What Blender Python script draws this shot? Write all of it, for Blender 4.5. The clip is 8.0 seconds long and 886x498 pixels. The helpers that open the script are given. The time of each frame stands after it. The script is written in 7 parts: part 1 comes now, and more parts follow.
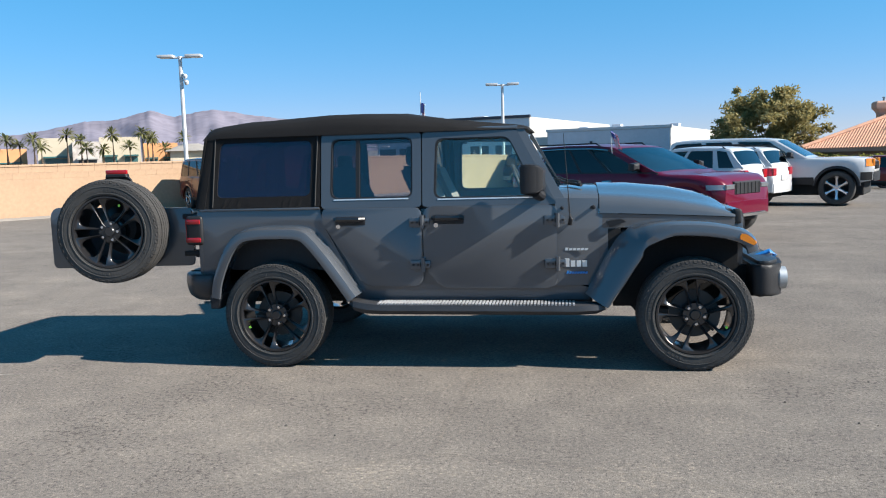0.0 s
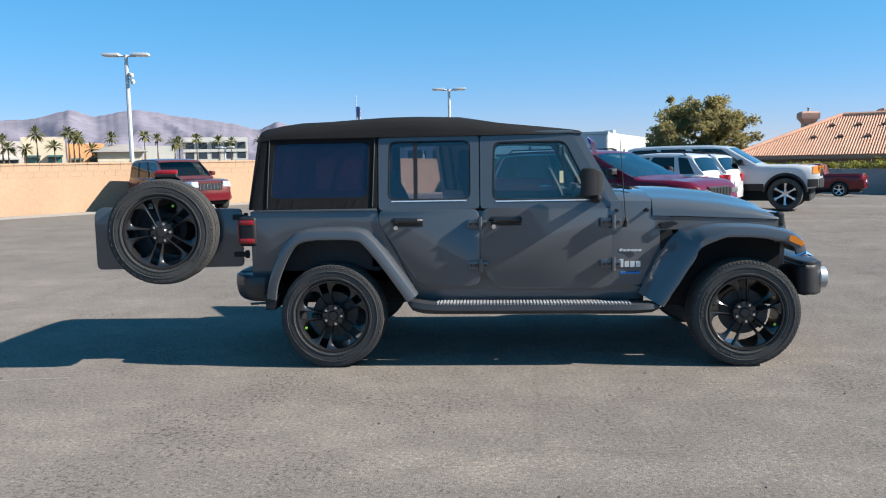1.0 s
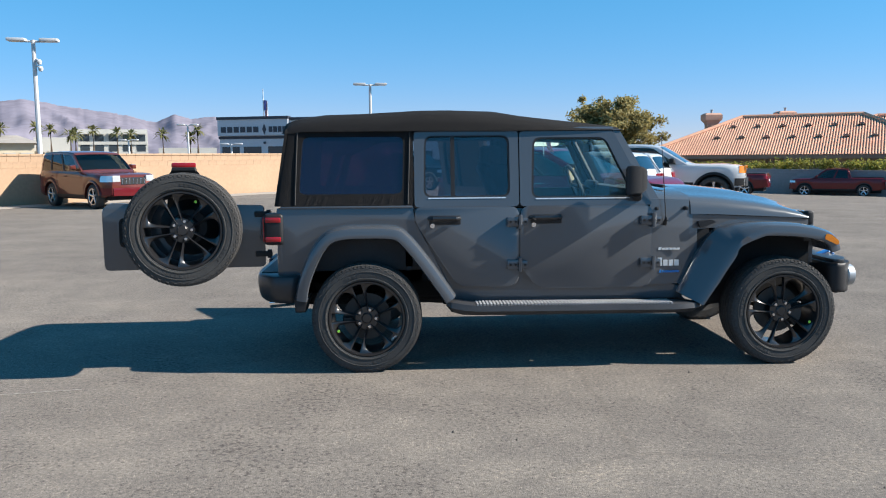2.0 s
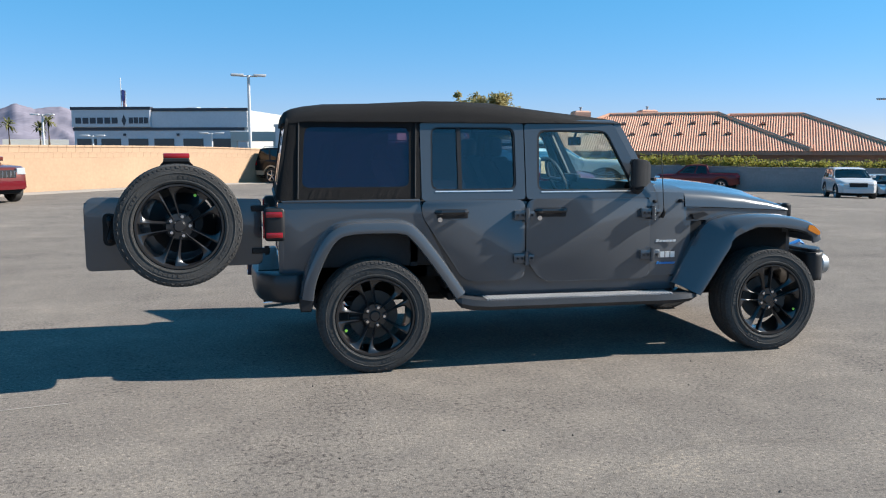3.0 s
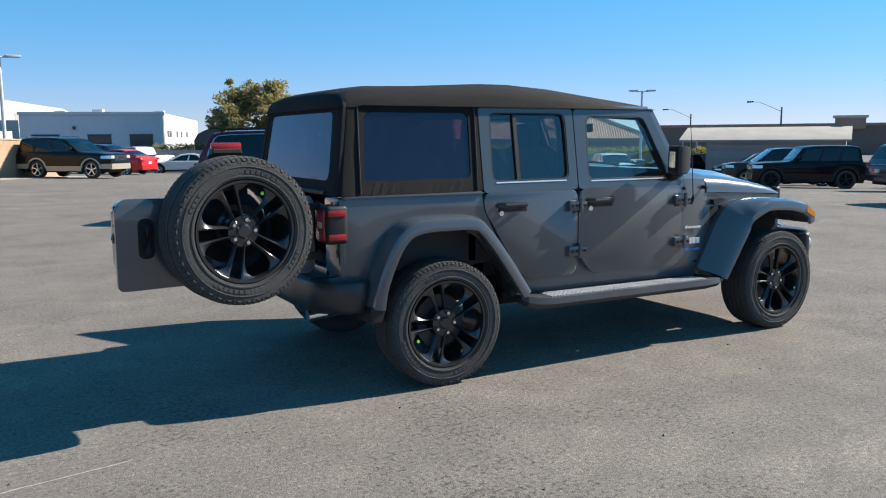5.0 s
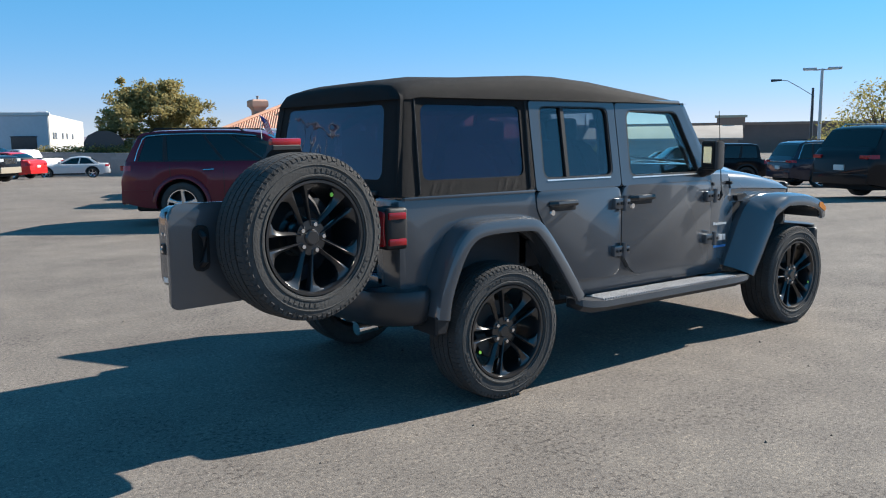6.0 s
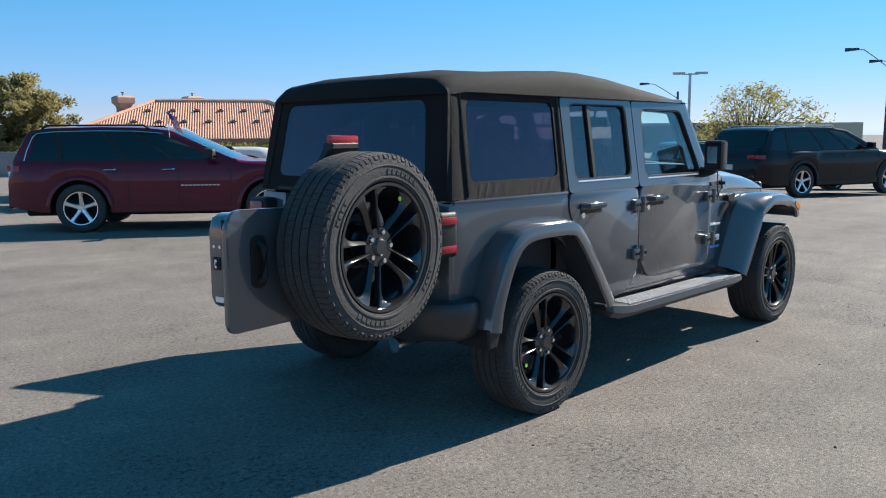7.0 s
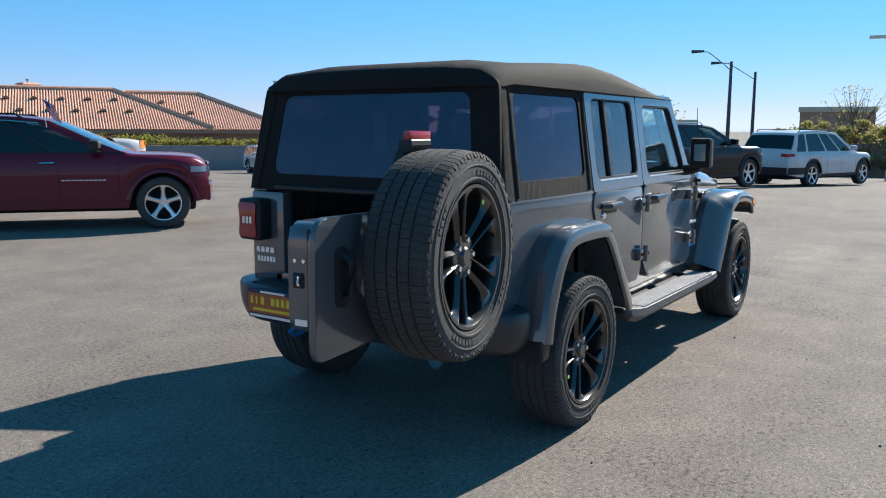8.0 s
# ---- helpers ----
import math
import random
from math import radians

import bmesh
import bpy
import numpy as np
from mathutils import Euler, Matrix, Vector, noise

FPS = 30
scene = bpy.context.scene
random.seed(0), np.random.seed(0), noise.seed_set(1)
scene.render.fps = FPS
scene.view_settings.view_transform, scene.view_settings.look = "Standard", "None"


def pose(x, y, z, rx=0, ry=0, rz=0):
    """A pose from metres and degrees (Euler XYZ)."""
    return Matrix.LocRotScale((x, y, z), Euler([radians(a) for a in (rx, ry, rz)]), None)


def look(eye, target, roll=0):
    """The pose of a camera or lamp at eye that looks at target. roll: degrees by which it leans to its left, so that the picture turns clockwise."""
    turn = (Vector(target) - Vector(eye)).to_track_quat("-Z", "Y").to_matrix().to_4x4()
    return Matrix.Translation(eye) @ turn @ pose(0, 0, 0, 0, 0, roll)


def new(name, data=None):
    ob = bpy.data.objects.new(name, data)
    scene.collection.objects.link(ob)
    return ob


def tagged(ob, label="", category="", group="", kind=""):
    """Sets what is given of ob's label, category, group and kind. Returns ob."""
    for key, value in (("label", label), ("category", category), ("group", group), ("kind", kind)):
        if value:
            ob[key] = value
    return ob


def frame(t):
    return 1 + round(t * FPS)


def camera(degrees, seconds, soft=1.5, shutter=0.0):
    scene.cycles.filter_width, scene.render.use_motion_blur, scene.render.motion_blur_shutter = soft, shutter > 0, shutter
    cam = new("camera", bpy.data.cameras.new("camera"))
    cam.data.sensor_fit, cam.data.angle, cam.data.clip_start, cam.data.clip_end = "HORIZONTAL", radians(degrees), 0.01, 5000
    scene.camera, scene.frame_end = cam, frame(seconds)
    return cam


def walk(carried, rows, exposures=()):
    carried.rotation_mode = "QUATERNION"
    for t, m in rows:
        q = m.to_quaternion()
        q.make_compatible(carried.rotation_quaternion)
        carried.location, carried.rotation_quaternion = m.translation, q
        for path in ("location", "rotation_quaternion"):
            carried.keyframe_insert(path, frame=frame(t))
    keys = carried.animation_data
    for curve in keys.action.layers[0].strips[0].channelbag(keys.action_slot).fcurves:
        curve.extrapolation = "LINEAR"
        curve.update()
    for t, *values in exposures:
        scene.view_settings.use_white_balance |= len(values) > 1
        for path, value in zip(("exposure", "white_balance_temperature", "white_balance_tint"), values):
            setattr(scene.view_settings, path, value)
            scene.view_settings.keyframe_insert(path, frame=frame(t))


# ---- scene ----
cam = camera(57.1, 8.0, soft=1.1)
METRES, EYE, OX, OY, TURN = 7.9970, 1.5113, 2.1404, -6.6086, 8.708
ROWS = [
    (0.0, 0.0, 0.0, 0.0, -0.19, -6.37, 1.68),
    (0.5, -0.0585, -0.0102, 0.0022, -2.17, -6.21, 1.34),
    (1.0, -0.1177, -0.0092, 0.0014, -5.06, -6.19, 1.11),
    (1.5, -0.1757, 0.0111, 0.0026, -8.14, -6.4, 0.82),
    (3.0, -0.3486, 0.0885, 0.0004, -21.14, -6.94, 0.02),
    (3.5, -0.4006, 0.1214, -0.0002, -26.34, -7.12, 0.2),
    (4.0, -0.4477, 0.1653, 0.0003, -29.76, -7.33, 0.41),
    (5.5, -0.5685, 0.3201, -0.0008, -42.17, -7.81, 0.4),
    (6.0, -0.5927, 0.3775, -0.0031, -45.55, -7.76, 0.63),
    (6.5, -0.613, 0.4351, -0.0034, -49.85, -7.74, 0.5),
    (7.0, -0.633, 0.4926, -0.0031, -54.7, -7.86, 0.35),
    (7.5, -0.6401, 0.5538, -0.0023, -58.78, -8.06, 0.12),
    (8.0, -0.652, 0.6133, -0.0016, -65.02, -8.34, -0.26),
]
walk(cam, [(t, pose(OX, OY, EYE, 0, 0, TURN) @ pose(METRES * x, METRES * y, METRES * z, 90 + pitch, roll, yaw)) for t, x, y, z, yaw, pitch, roll in ROWS],
     exposures=[(0.0, 1.12), (8.0, 1.12)])

# ---------------------------------------------------------------- sky and sun
SUN_TO = Vector((2.63, -0.34, 1.80)).normalized()
world = bpy.data.worlds.new("world")
world.use_nodes = True
scene.world = world
wn = world.node_tree
sky = wn.nodes.new("ShaderNodeTexSky")
sky.sky_type = "NISHITA"
sky.sun_disc = False
sky.sun_elevation = math.asin(SUN_TO.z)
sky.sun_rotation = math.atan2(SUN_TO.x, SUN_TO.y)
sky.altitude = 600
sky.air_density = 1.0
sky.dust_density = 0.0
sky.ozone_density = 2.4
sat = wn.nodes.new("ShaderNodeHueSaturation")
sat.inputs["Saturation"].default_value = 1.28
sat.inputs["Value"].default_value = 1.0
wn.links.new(sky.outputs[0], sat.inputs["Color"])
tint = wn.nodes.new("ShaderNodeMix")
tint.data_type, tint.blend_type = "RGBA", "MULTIPLY"
tint.inputs[0].default_value = 1.0
tint.inputs[7].default_value = (0.72, 0.95, 1.28, 1)
wn.links.new(sat.outputs[0], tint.inputs[6])
# the sky's brightness is evened out between zenith and horizon, its hue stays
sep = wn.nodes.new("ShaderNodeSeparateColor")
sep.mode = "HSV"
wn.links.new(tint.outputs[2], sep.inputs[0])
even = wn.nodes.new("ShaderNodeMath")
even.operation = "POWER"
even.inputs[1].default_value = 0.62
wn.links.new(sep.outputs[2], even.inputs[0])
lift = wn.nodes.new("ShaderNodeMath")
lift.operation = "MULTIPLY"
lift.inputs[1].default_value = 2.30
wn.links.new(even.outputs[0], lift.inputs[0])
comb = wn.nodes.new("ShaderNodeCombineColor")
comb.mode = "HSV"
rich = wn.nodes.new("ShaderNodeMath")
rich.operation, rich.use_clamp = "MULTIPLY_ADD", True
rich.inputs[1].default_value, rich.inputs[2].default_value = 0.88, 0.105
wn.links.new(sep.outputs[1], rich.inputs[0])
comb.inputs[0].default_value = 0.593
wn.links.new(rich.outputs[0], comb.inputs[1])
wn.links.new(lift.outputs[0], comb.inputs[2])
wn.links.new(comb.outputs[0], wn.nodes["Background"].inputs[0])
wn.nodes["Background"].inputs[1].default_value = 0.051
sun_data = bpy.data.lights.new("sun", "SUN")
sun_data.energy = 4.8
sun_data.angle = radians(0.53)
sun_data.color = (1.0, 0.94, 0.85)
sun = new("sun", sun_data)
sun.matrix_world = look(SUN_TO * 60, (0, 0, 0))


# ---------------------------------------------------------------- materials
def mat(name, color, rough=0.6, metal=0.0, vary=0.12, scale=6.0, fine=60.0, bump=0.0, coat=0.0, random_tint=0.0, spec=0.5, alpha_glass=0.0):
    """Principled surface with a broad and a fine variation of colour, and fine relief."""
    m = bpy.data.materials.new(name)
    m.use_nodes = True
    nt = m.node_tree
    b = nt.nodes["Principled BSDF"]
    b.inputs["Roughness"].default_value = rough
    b.inputs["Metallic"].default_value = metal
    b.inputs["Coat Weight"].default_value = coat
    b.inputs["Coat Roughness"].default_value = 0.04
    b.inputs["Specular IOR Level"].default_value = spec
    b.inputs["Base Color"].default_value = (*color, 1)
    if vary <= 0 and bump <= 0 and random_tint <= 0:
        return m
    tc = nt.nodes.new("ShaderNodeTexCoord")
    n1 = nt.nodes.new("ShaderNodeTexNoise")
    n1.inputs["Scale"].default_value = scale
    n1.inputs["Detail"].default_value = 5
    n2 = nt.nodes.new("ShaderNodeTexNoise")
    n2.inputs["Scale"].default_value = fine
    n2.inputs["Detail"].default_value = 3
    for n in (n1, n2):
        nt.links.new(tc.outputs["Object"], n.inputs["Vector"])
    add = nt.nodes.new("ShaderNodeMath")
    add.operation = "ADD"
    nt.links.new(n1.outputs[0], add.inputs[0])
    nt.links.new(n2.outputs[0], add.inputs[1])
    ramp = nt.nodes.new("ShaderNodeMapRange")
    ramp.inputs["From Min"].default_value = 0.7
    ramp.inputs["From Max"].default_value = 1.3
    ramp.inputs["To Min"].default_value = 1 - vary
    ramp.inputs["To Max"].default_value = 1 + vary
    nt.links.new(add.outputs[0], ramp.inputs["Value"])
    value = ramp.outputs[0]
    if random_tint > 0:
        info = nt.nodes.new("ShaderNodeObjectInfo")
        r2 = nt.nodes.new("ShaderNodeMapRange")
        r2.inputs["To Min"].default_value = 1 - random_tint
        r2.inputs["To Max"].default_value = 1 + random_tint
        nt.links.new(info.outputs["Random"], r2.inputs["Value"])
        mu = nt.nodes.new("ShaderNodeMath")
        mu.operation = "MULTIPLY"
        nt.links.new(value, mu.inputs[0])
        nt.links.new(r2.outputs[0], mu.inputs[1])
        value = mu.outputs[0]
    sc = nt.nodes.new("ShaderNodeVectorMath")
    sc.operation = "SCALE"
    sc.inputs[0].default_value = color
    nt.links.new(value, sc.inputs["Scale"])
    nt.links.new(sc.outputs[0], b.inputs["Base Color"])
    if bump > 0:
        bp = nt.nodes.new("ShaderNodeBump")
        bp.inputs["Strength"].default_value = min(1.0, bump)
        bp.inputs["Distance"].default_value = 0.01
        nt.links.new(n2.outputs[0], bp.inputs["Height"])
        nt.links.new(bp.outputs[0], b.inputs["Normal"])
    return m


def glass_mat(name, tint, rough=0.0, ior=1.5, haze=None, gloss=(1, 1, 1), wavy=0.0):
    """Tinted sheet glass: a see-through tint under a clear reflection."""
    m = bpy.data.materials.new(name)
    m.use_nodes = True
    nt = m.node_tree
    nt.nodes.remove(nt.nodes["Principled BSDF"])
    out = nt.nodes["Material Output"]
    tr = nt.nodes.new("ShaderNodeBsdfTransparent")
    tr.inputs[0].default_value = (*tint, 1)
    gl = nt.nodes.new("ShaderNodeBsdfGlossy")
    gl.inputs["Roughness"].default_value = rough
    gl.inputs["Color"].default_value = (*gloss, 1)
    if wavy > 0:
        tc = nt.nodes.new("ShaderNodeTexCoord")
        wv = nt.nodes.new("ShaderNodeTexNoise")
        wv.inputs["Scale"].default_value = 3.0
        wv.inputs["Detail"].default_value = 2
        nt.links.new(tc.outputs["Object"], wv.inputs["Vector"])
        bp = nt.nodes.new("ShaderNodeBump")
        bp.inputs["Strength"].default_value = 1.0
        bp.inputs["Distance"].default_value = wavy
        nt.links.new(wv.outputs[0], bp.inputs["Height"])
        nt.links.new(bp.outputs[0], gl.inputs["Normal"])
    # reflection grows towards grazing view, alike from both sides of the sheet
    lw = nt.nodes.new("ShaderNodeLayerWeight")
    lw.inputs[0].default_value = 0.5
    pw = nt.nodes.new("ShaderNodeMath")
    pw.operation = "POWER"
    pw.inputs[1].default_value = 5.0
    nt.links.new(lw.outputs["Facing"], pw.inputs[0])
    r0 = ((ior - 1) / (ior + 1)) ** 2
    fr = nt.nodes.new("ShaderNodeMath")
    fr.operation = "MULTIPLY_ADD"
    fr.inputs[1].default_value = 1 - r0
    fr.inputs[2].default_value = r0
    nt.links.new(pw.outputs[0], fr.inputs[0])
    mx = nt.nodes.new("ShaderNodeMixShader")
    nt.links.new(fr.outputs[0], mx.inputs[0])
    clear = tr
    if haze:
        df = nt.nodes.new("ShaderNodeBsdfDiffuse")
        df.inputs[0].default_value = (*haze, 1)
        clear = nt.nodes.new("ShaderNodeMixShader")
        clear.inputs[0].default_value = 0.35
        nt.links.new(tr.outputs[0], clear.inputs[1])
        nt.links.new(df.outputs[0], clear.inputs[2])
    nt.links.new(clear.outputs[0], mx.inputs[1])
    nt.links.new(gl.outputs[0], mx.inputs[2])
    nt.links.new(mx.outputs[0], out.inputs[0])
    return m


def ramp_node(nt, stops):
    r = nt.nodes.new("ShaderNodeValToRGB")
    while len(r.color_ramp.elements) < len(stops):
        r.color_ramp.elements.new(0.5)
    for e, (p, c) in zip(r.color_ramp.elements, stops):
        e.position, e.color = p, (*c, 1)
    return r


def asphalt_mat():
    m = bpy.data.materials.new("sandy worn asphalt")
    m.use_nodes = True
    nt = m.node_tree
    b = nt.nodes["Principled BSDF"]
    b.inputs["Roughness"].default_value = 0.92
    b.inputs["Diffuse Roughness"].default_value = 0.14
    b.inputs["Specular IOR Level"].default_value = 0.2
    tc = nt.nodes.new("ShaderNodeTexCoord")

    def noise_of(scale, detail=4, rough=0.55, stretch=None):
        n = nt.nodes.new("ShaderNodeTexNoise")
        n.inputs["Scale"].default_value = scale
        n.inputs["Detail"].default_value = detail
        n.inputs["Roughness"].default_value = rough
        if stretch:
            mp = nt.nodes.new("ShaderNodeMapping")
            mp.inputs["Scale"].default_value = stretch
            mp.inputs["Rotation"].default_value = (0, 0, 0.55)
            nt.links.new(tc.outputs["Object"], mp.inputs[0])
            nt.links.new(mp.outputs[0], n.inputs["Vector"])
        else:
            nt.links.new(tc.outputs["Object"], n.inputs["Vector"])
        return n

    broad = noise_of(0.22, 5)
    streak = noise_of(0.5, 4, 0.6, (0.35, 2.2, 1))
    mid = noise_of(3.0, 5, 0.65)
    coarse = noise_of(46.0, 4, 0.8)
    fine = noise_of(130.0, 2, 0.8)
    grain = nt.nodes.new("ShaderNodeMix")
    grain.inputs[0].default_value = 0.45
    nt.links.new(coarse.outputs[0], grain.inputs[2])
    nt.links.new(fine.outputs[0], grain.inputs[3])
    c1 = ramp_node(nt, [(0.32, (0.125, 0.110, 0.098)), (0.52, (0.168, 0.149, 0.132)), (0.68, (0.230, 0.203, 0.174))])
    m1 = nt.nodes.new("ShaderNodeMix")
    m1.inputs[0].default_value = 0.5
    nt.links.new(broad.outputs[0], m1.inputs[2])
    nt.links.new(streak.outputs[0], m1.inputs[3])
    m2 = nt.nodes.new("ShaderNodeMix")
    m2.inputs[0].default_value = 0.35
    nt.links.new(m1.outputs[0], m2.inputs[2])
    nt.links.new(mid.outputs[0], m2.inputs[3])
    nt.links.new(m2.outputs[0], c1.inputs[0])
    g = ramp_node(nt, [(0.36, (0.22, 0.21, 0.22)), (0.45, (0.86, 0.85, 0.85)), (0.54, (1.12, 1.10, 1.07)), (0.64, (1.95, 1.87, 1.76))])
    nt.links.new(grain.outputs[0], g.inputs[0])
    # worn pits where the dark binder shows, in loose drifts
    pits = noise_of(30.0, 3, 0.7)
    drift = noise_of(0.9, 3, 0.6)
    pit_sum = nt.nodes.new("ShaderNodeMath")
    pit_sum.operation = "MULTIPLY_ADD"
    pit_sum.inputs[1].default_value = 0.50
    nt.links.new(drift.outputs[0], pit_sum.inputs[0])
    nt.links.new(pits.outputs[0], pit_sum.inputs[2])
    pr = ramp_node(nt, [(0.57, (0.50, 0.49, 0.50)), (0.66, (0.97, 0.96, 0.96)), (0.84, (1, 1, 1)), (0.92, (1.28, 1.24, 1.18))])
    nt.links.new(pit_sum.outputs[0], pr.inputs[0])
    pm = nt.nodes.new("ShaderNodeMix")
    pm.data_type, pm.blend_type = "RGBA", "MULTIPLY"
    pm.inputs[0].default_value = 1.0
    nt.links.new(c1.outputs[0], pm.inputs[6])
    nt.links.new(pr.outputs[0], pm.inputs[7])
    mul = nt.nodes.new("ShaderNodeMix")
    mul.data_type, mul.blend_type = "RGBA", "MULTIPLY"
    mul.inputs[0].default_value = 1.0
    nt.links.new(pm.outputs[2], mul.inputs[6])
    nt.links.new(g.outputs[0], mul.inputs[7])
    # hairline cracks, few and faint
    vor = nt.nodes.new("ShaderNodeTexVoronoi")
    vor.feature = "DISTANCE_TO_EDGE"
    vor.inputs["Scale"].default_value = 0.16
    warp = noise_of(1.3, 4)
    mixv = nt.nodes.new("ShaderNodeMix")
    mixv.data_type = "VECTOR"
    mixv.inputs[0].default_value = 0.18
    nt.links.new(tc.outputs["Object"], mixv.inputs[4])
    nt.links.new(warp.outputs[1], mixv.inputs[5])
    nt.links.new(mixv.outputs[1], vor.inputs["Vector"])
    cr = ramp_node(nt, [(0.0, (0.86, 0.85, 0.84)), (0.003, (1, 1, 1))])
    nt.links.new(vor.outputs["Distance"], cr.inputs[0])
    mul2 = nt.nodes.new("ShaderNodeMix")
    mul2.data_type, mul2.blend_type = "RGBA", "MULTIPLY"
    mul2.inputs[0].default_value = 0.6
    nt.links.new(mul.outputs[2], mul2.inputs[6])
    nt.links.new(cr.outputs[0], mul2.inputs[7])
    nt.links.new(mul2.outputs[2], b.inputs["Base Color"])
    bp = nt.nodes.new("ShaderNodeBump")
    bp.inputs["Strength"].default_value = 0.7
    bp.inputs["Distance"].default_value = 0.008
    nt.links.new(grain.outputs[0], bp.inputs["Height"])
    nt.links.new(bp.outputs[0], b.inputs["Normal"])
    return m


ASPHALT = asphalt_mat()
PALE_STRIP = mat("dusty concrete gutter", (0.31, 0.275, 0.24), 0.9, vary=0.15, scale=0.8, fine=30, bump=0.3)
WALL_TAN = mat("tan painted block wall", (0.375, 0.250, 0.160), 0.9, vary=0.10, scale=0.6, fine=9, bump=0.25, random_tint=0.03)
WALL_GREY = mat("grey block wall", (0.27, 0.25, 0.25), 0.9, vary=0.1, scale=0.8, fine=8, bump=0.2, random_tint=0.07)
WALL_BROWN = mat("brown block wall", (0.24, 0.18, 0.15), 0.9, vary=0.1, scale=0.8, fine=8, random_tint=0.07)
WHITE_WALL = mat("white painted stucco", (0.43, 0.42, 0.39), 0.85, vary=0.05, scale=0.3, fine=4)
GREY_WALL = mat("pale grey metal cladding", (0.50, 0.52, 0.56), 0.6, vary=0.06, scale=0.3, fine=4)
CREAM_WALL = mat("cream stucco", (0.50, 0.43, 0.32), 0.9, vary=0.06, scale=0.1, fine=1)
ORANGE_WALL = mat("orange stucco", (0.62, 0.30, 0.14), 0.9, vary=0.08, scale=0.1, fine=1)
STONE_WALL = mat("pale stone cladding", (0.45, 0.40, 0.36), 0.9, vary=0.3, scale=0.8, fine=2)
DARK_TRIM = mat("dark navy parapet trim", (0.035, 0.04, 0.055), 0.5, vary=0.1)
DARK_OPENING = mat("dark glazed bay", (0.03, 0.04, 0.05), 0.12, vary=0.1)
TEAL_GLASS = mat("teal window glass", (0.05, 0.13, 0.13), 0.15, vary=0.1)
STUCCO_PINK = mat("salmon stucco", (0.52, 0.31, 0.23), 0.9, vary=0.08, scale=0.5, fine=3)
STUCCO_BROWN = mat("brown stucco fascia", (0.34, 0.21, 0.155), 0.9, vary=0.08, scale=0.5, fine=3)
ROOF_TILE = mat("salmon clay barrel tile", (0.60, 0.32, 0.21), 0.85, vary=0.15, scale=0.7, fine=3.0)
# darker clay puts the shade between the barrel tiles into the pan colour
ROOF_UNDER = mat("clay pan tile with painted shade", (0.40, 0.175, 0.12), 0.9, vary=0.15, scale=0.7, fine=3.0)
BROWN_ROOF = mat("brown far facade", (0.20, 0.13, 0.11), 0.9, vary=0.08, scale=0.1, fine=1)
POLE_WHITE = mat("white painted steel pole", (0.52, 0.53, 0.54), 0.4, vary=0.05)
POLE_DARK = mat("dark bronze pole", (0.045, 0.045, 0.05), 0.45, vary=0.05)
POLE_GREY = mat("galvanised steel", (0.38, 0.40, 0.42), 0.45, metal=0.6, vary=0.08)
LAMP_LENS = mat("frosted lamp lens", (0.7, 0.72, 0.72), 0.3, vary=0.03)
BARK = mat("grey brown bark", (0.12, 0.085, 0.06), 0.95, vary=0.3, scale=5, fine=30, bump=0.5)


def leaf_mat(name, color, vary=0.4):
    """Thin leaves: the light that falls on one side also shines through the other."""
    m = mat(name, color, 0.8, vary=vary, scale=0.9, fine=5)
    nt = m.node_tree
    b = nt.nodes["Principled BSDF"]
    tl = nt.nodes.new("ShaderNodeBsdfTranslucent")
    nt.links.new(b.inputs["Base Color"].links[0].from_socket, tl.inputs[0])
    mx = nt.nodes.new("ShaderNodeMixShader")
    mx.inputs[0].default_value = 0.45
    nt.links.new(b.outputs[0], mx.inputs[1])
    nt.links.new(tl.outputs[0], mx.inputs[2])
    nt.links.new(mx.outputs[0], nt.nodes["Material Output"].inputs[0])
    return m


PALM_LEAF = leaf_mat("dusty palm frond", (0.17, 0.165, 0.065))
PINE_LEAF = leaf_mat("olive pine needles", (0.30, 0.25, 0.10))
BRUSH_LEAF = leaf_mat("pale green desert foliage", (0.32, 0.28, 0.10))
HEDGE_LEAF = leaf_mat("yellow green hedge leaves", (0.25, 0.24, 0.05))
# distance haze is mixed into the rock's mauve base colour
MOUNTAIN = mat("desert rock with painted haze", (0.20, 0.185, 0.225), 1.0, vary=0.17, scale=0.006, fine=0.03, spec=0.0)
CLOTH_RED = mat("red flag cloth", (0.50, 0.04, 0.06), 0.8, vary=0.05)
CLOTH_WHITE = mat("white flag cloth", (0.75, 0.72, 0.70), 0.8, vary=0.05)
CLOTH_BLUE = mat("blue flag cloth", (0.03, 0.05, 0.20), 0.8, vary=0.05)

RUBBER = mat("worn black tyre rubber", (0.042, 0.041, 0.040), 0.82, vary=0.25, scale=9, fine=80, bump=0.25)
TREAD = mat("dusty tyre tread", (0.038, 0.036, 0.035), 0.9, vary=0.25, scale=9, fine=80, bump=0.3)
BLACK_PLASTIC = mat("grained black plastic", (0.014, 0.014, 0.016), 0.55, vary=0.12, scale=10, fine=220, bump=0.12, spec=0.35)
UNDERBODY = mat("matt black underbody", (0.012, 0.012, 0.013), 0.9, vary=0.2)
CHROME = mat("bright chrome", (0.80, 0.80, 0.82), 0.12, metal=1.0, vary=0.0)
ALLOY = mat("silver alloy", (0.62, 0.63, 0.65), 0.25, metal=0.9, vary=0.03)
LAMP_CLEAR = mat("clear headlamp", (0.75, 0.78, 0.80), 0.06, metal=0.5, vary=0.0)
LAMP_SMOKE = mat("smoked headlamp", (0.22, 0.23, 0.25), 0.08, metal=0.4, vary=0.1)
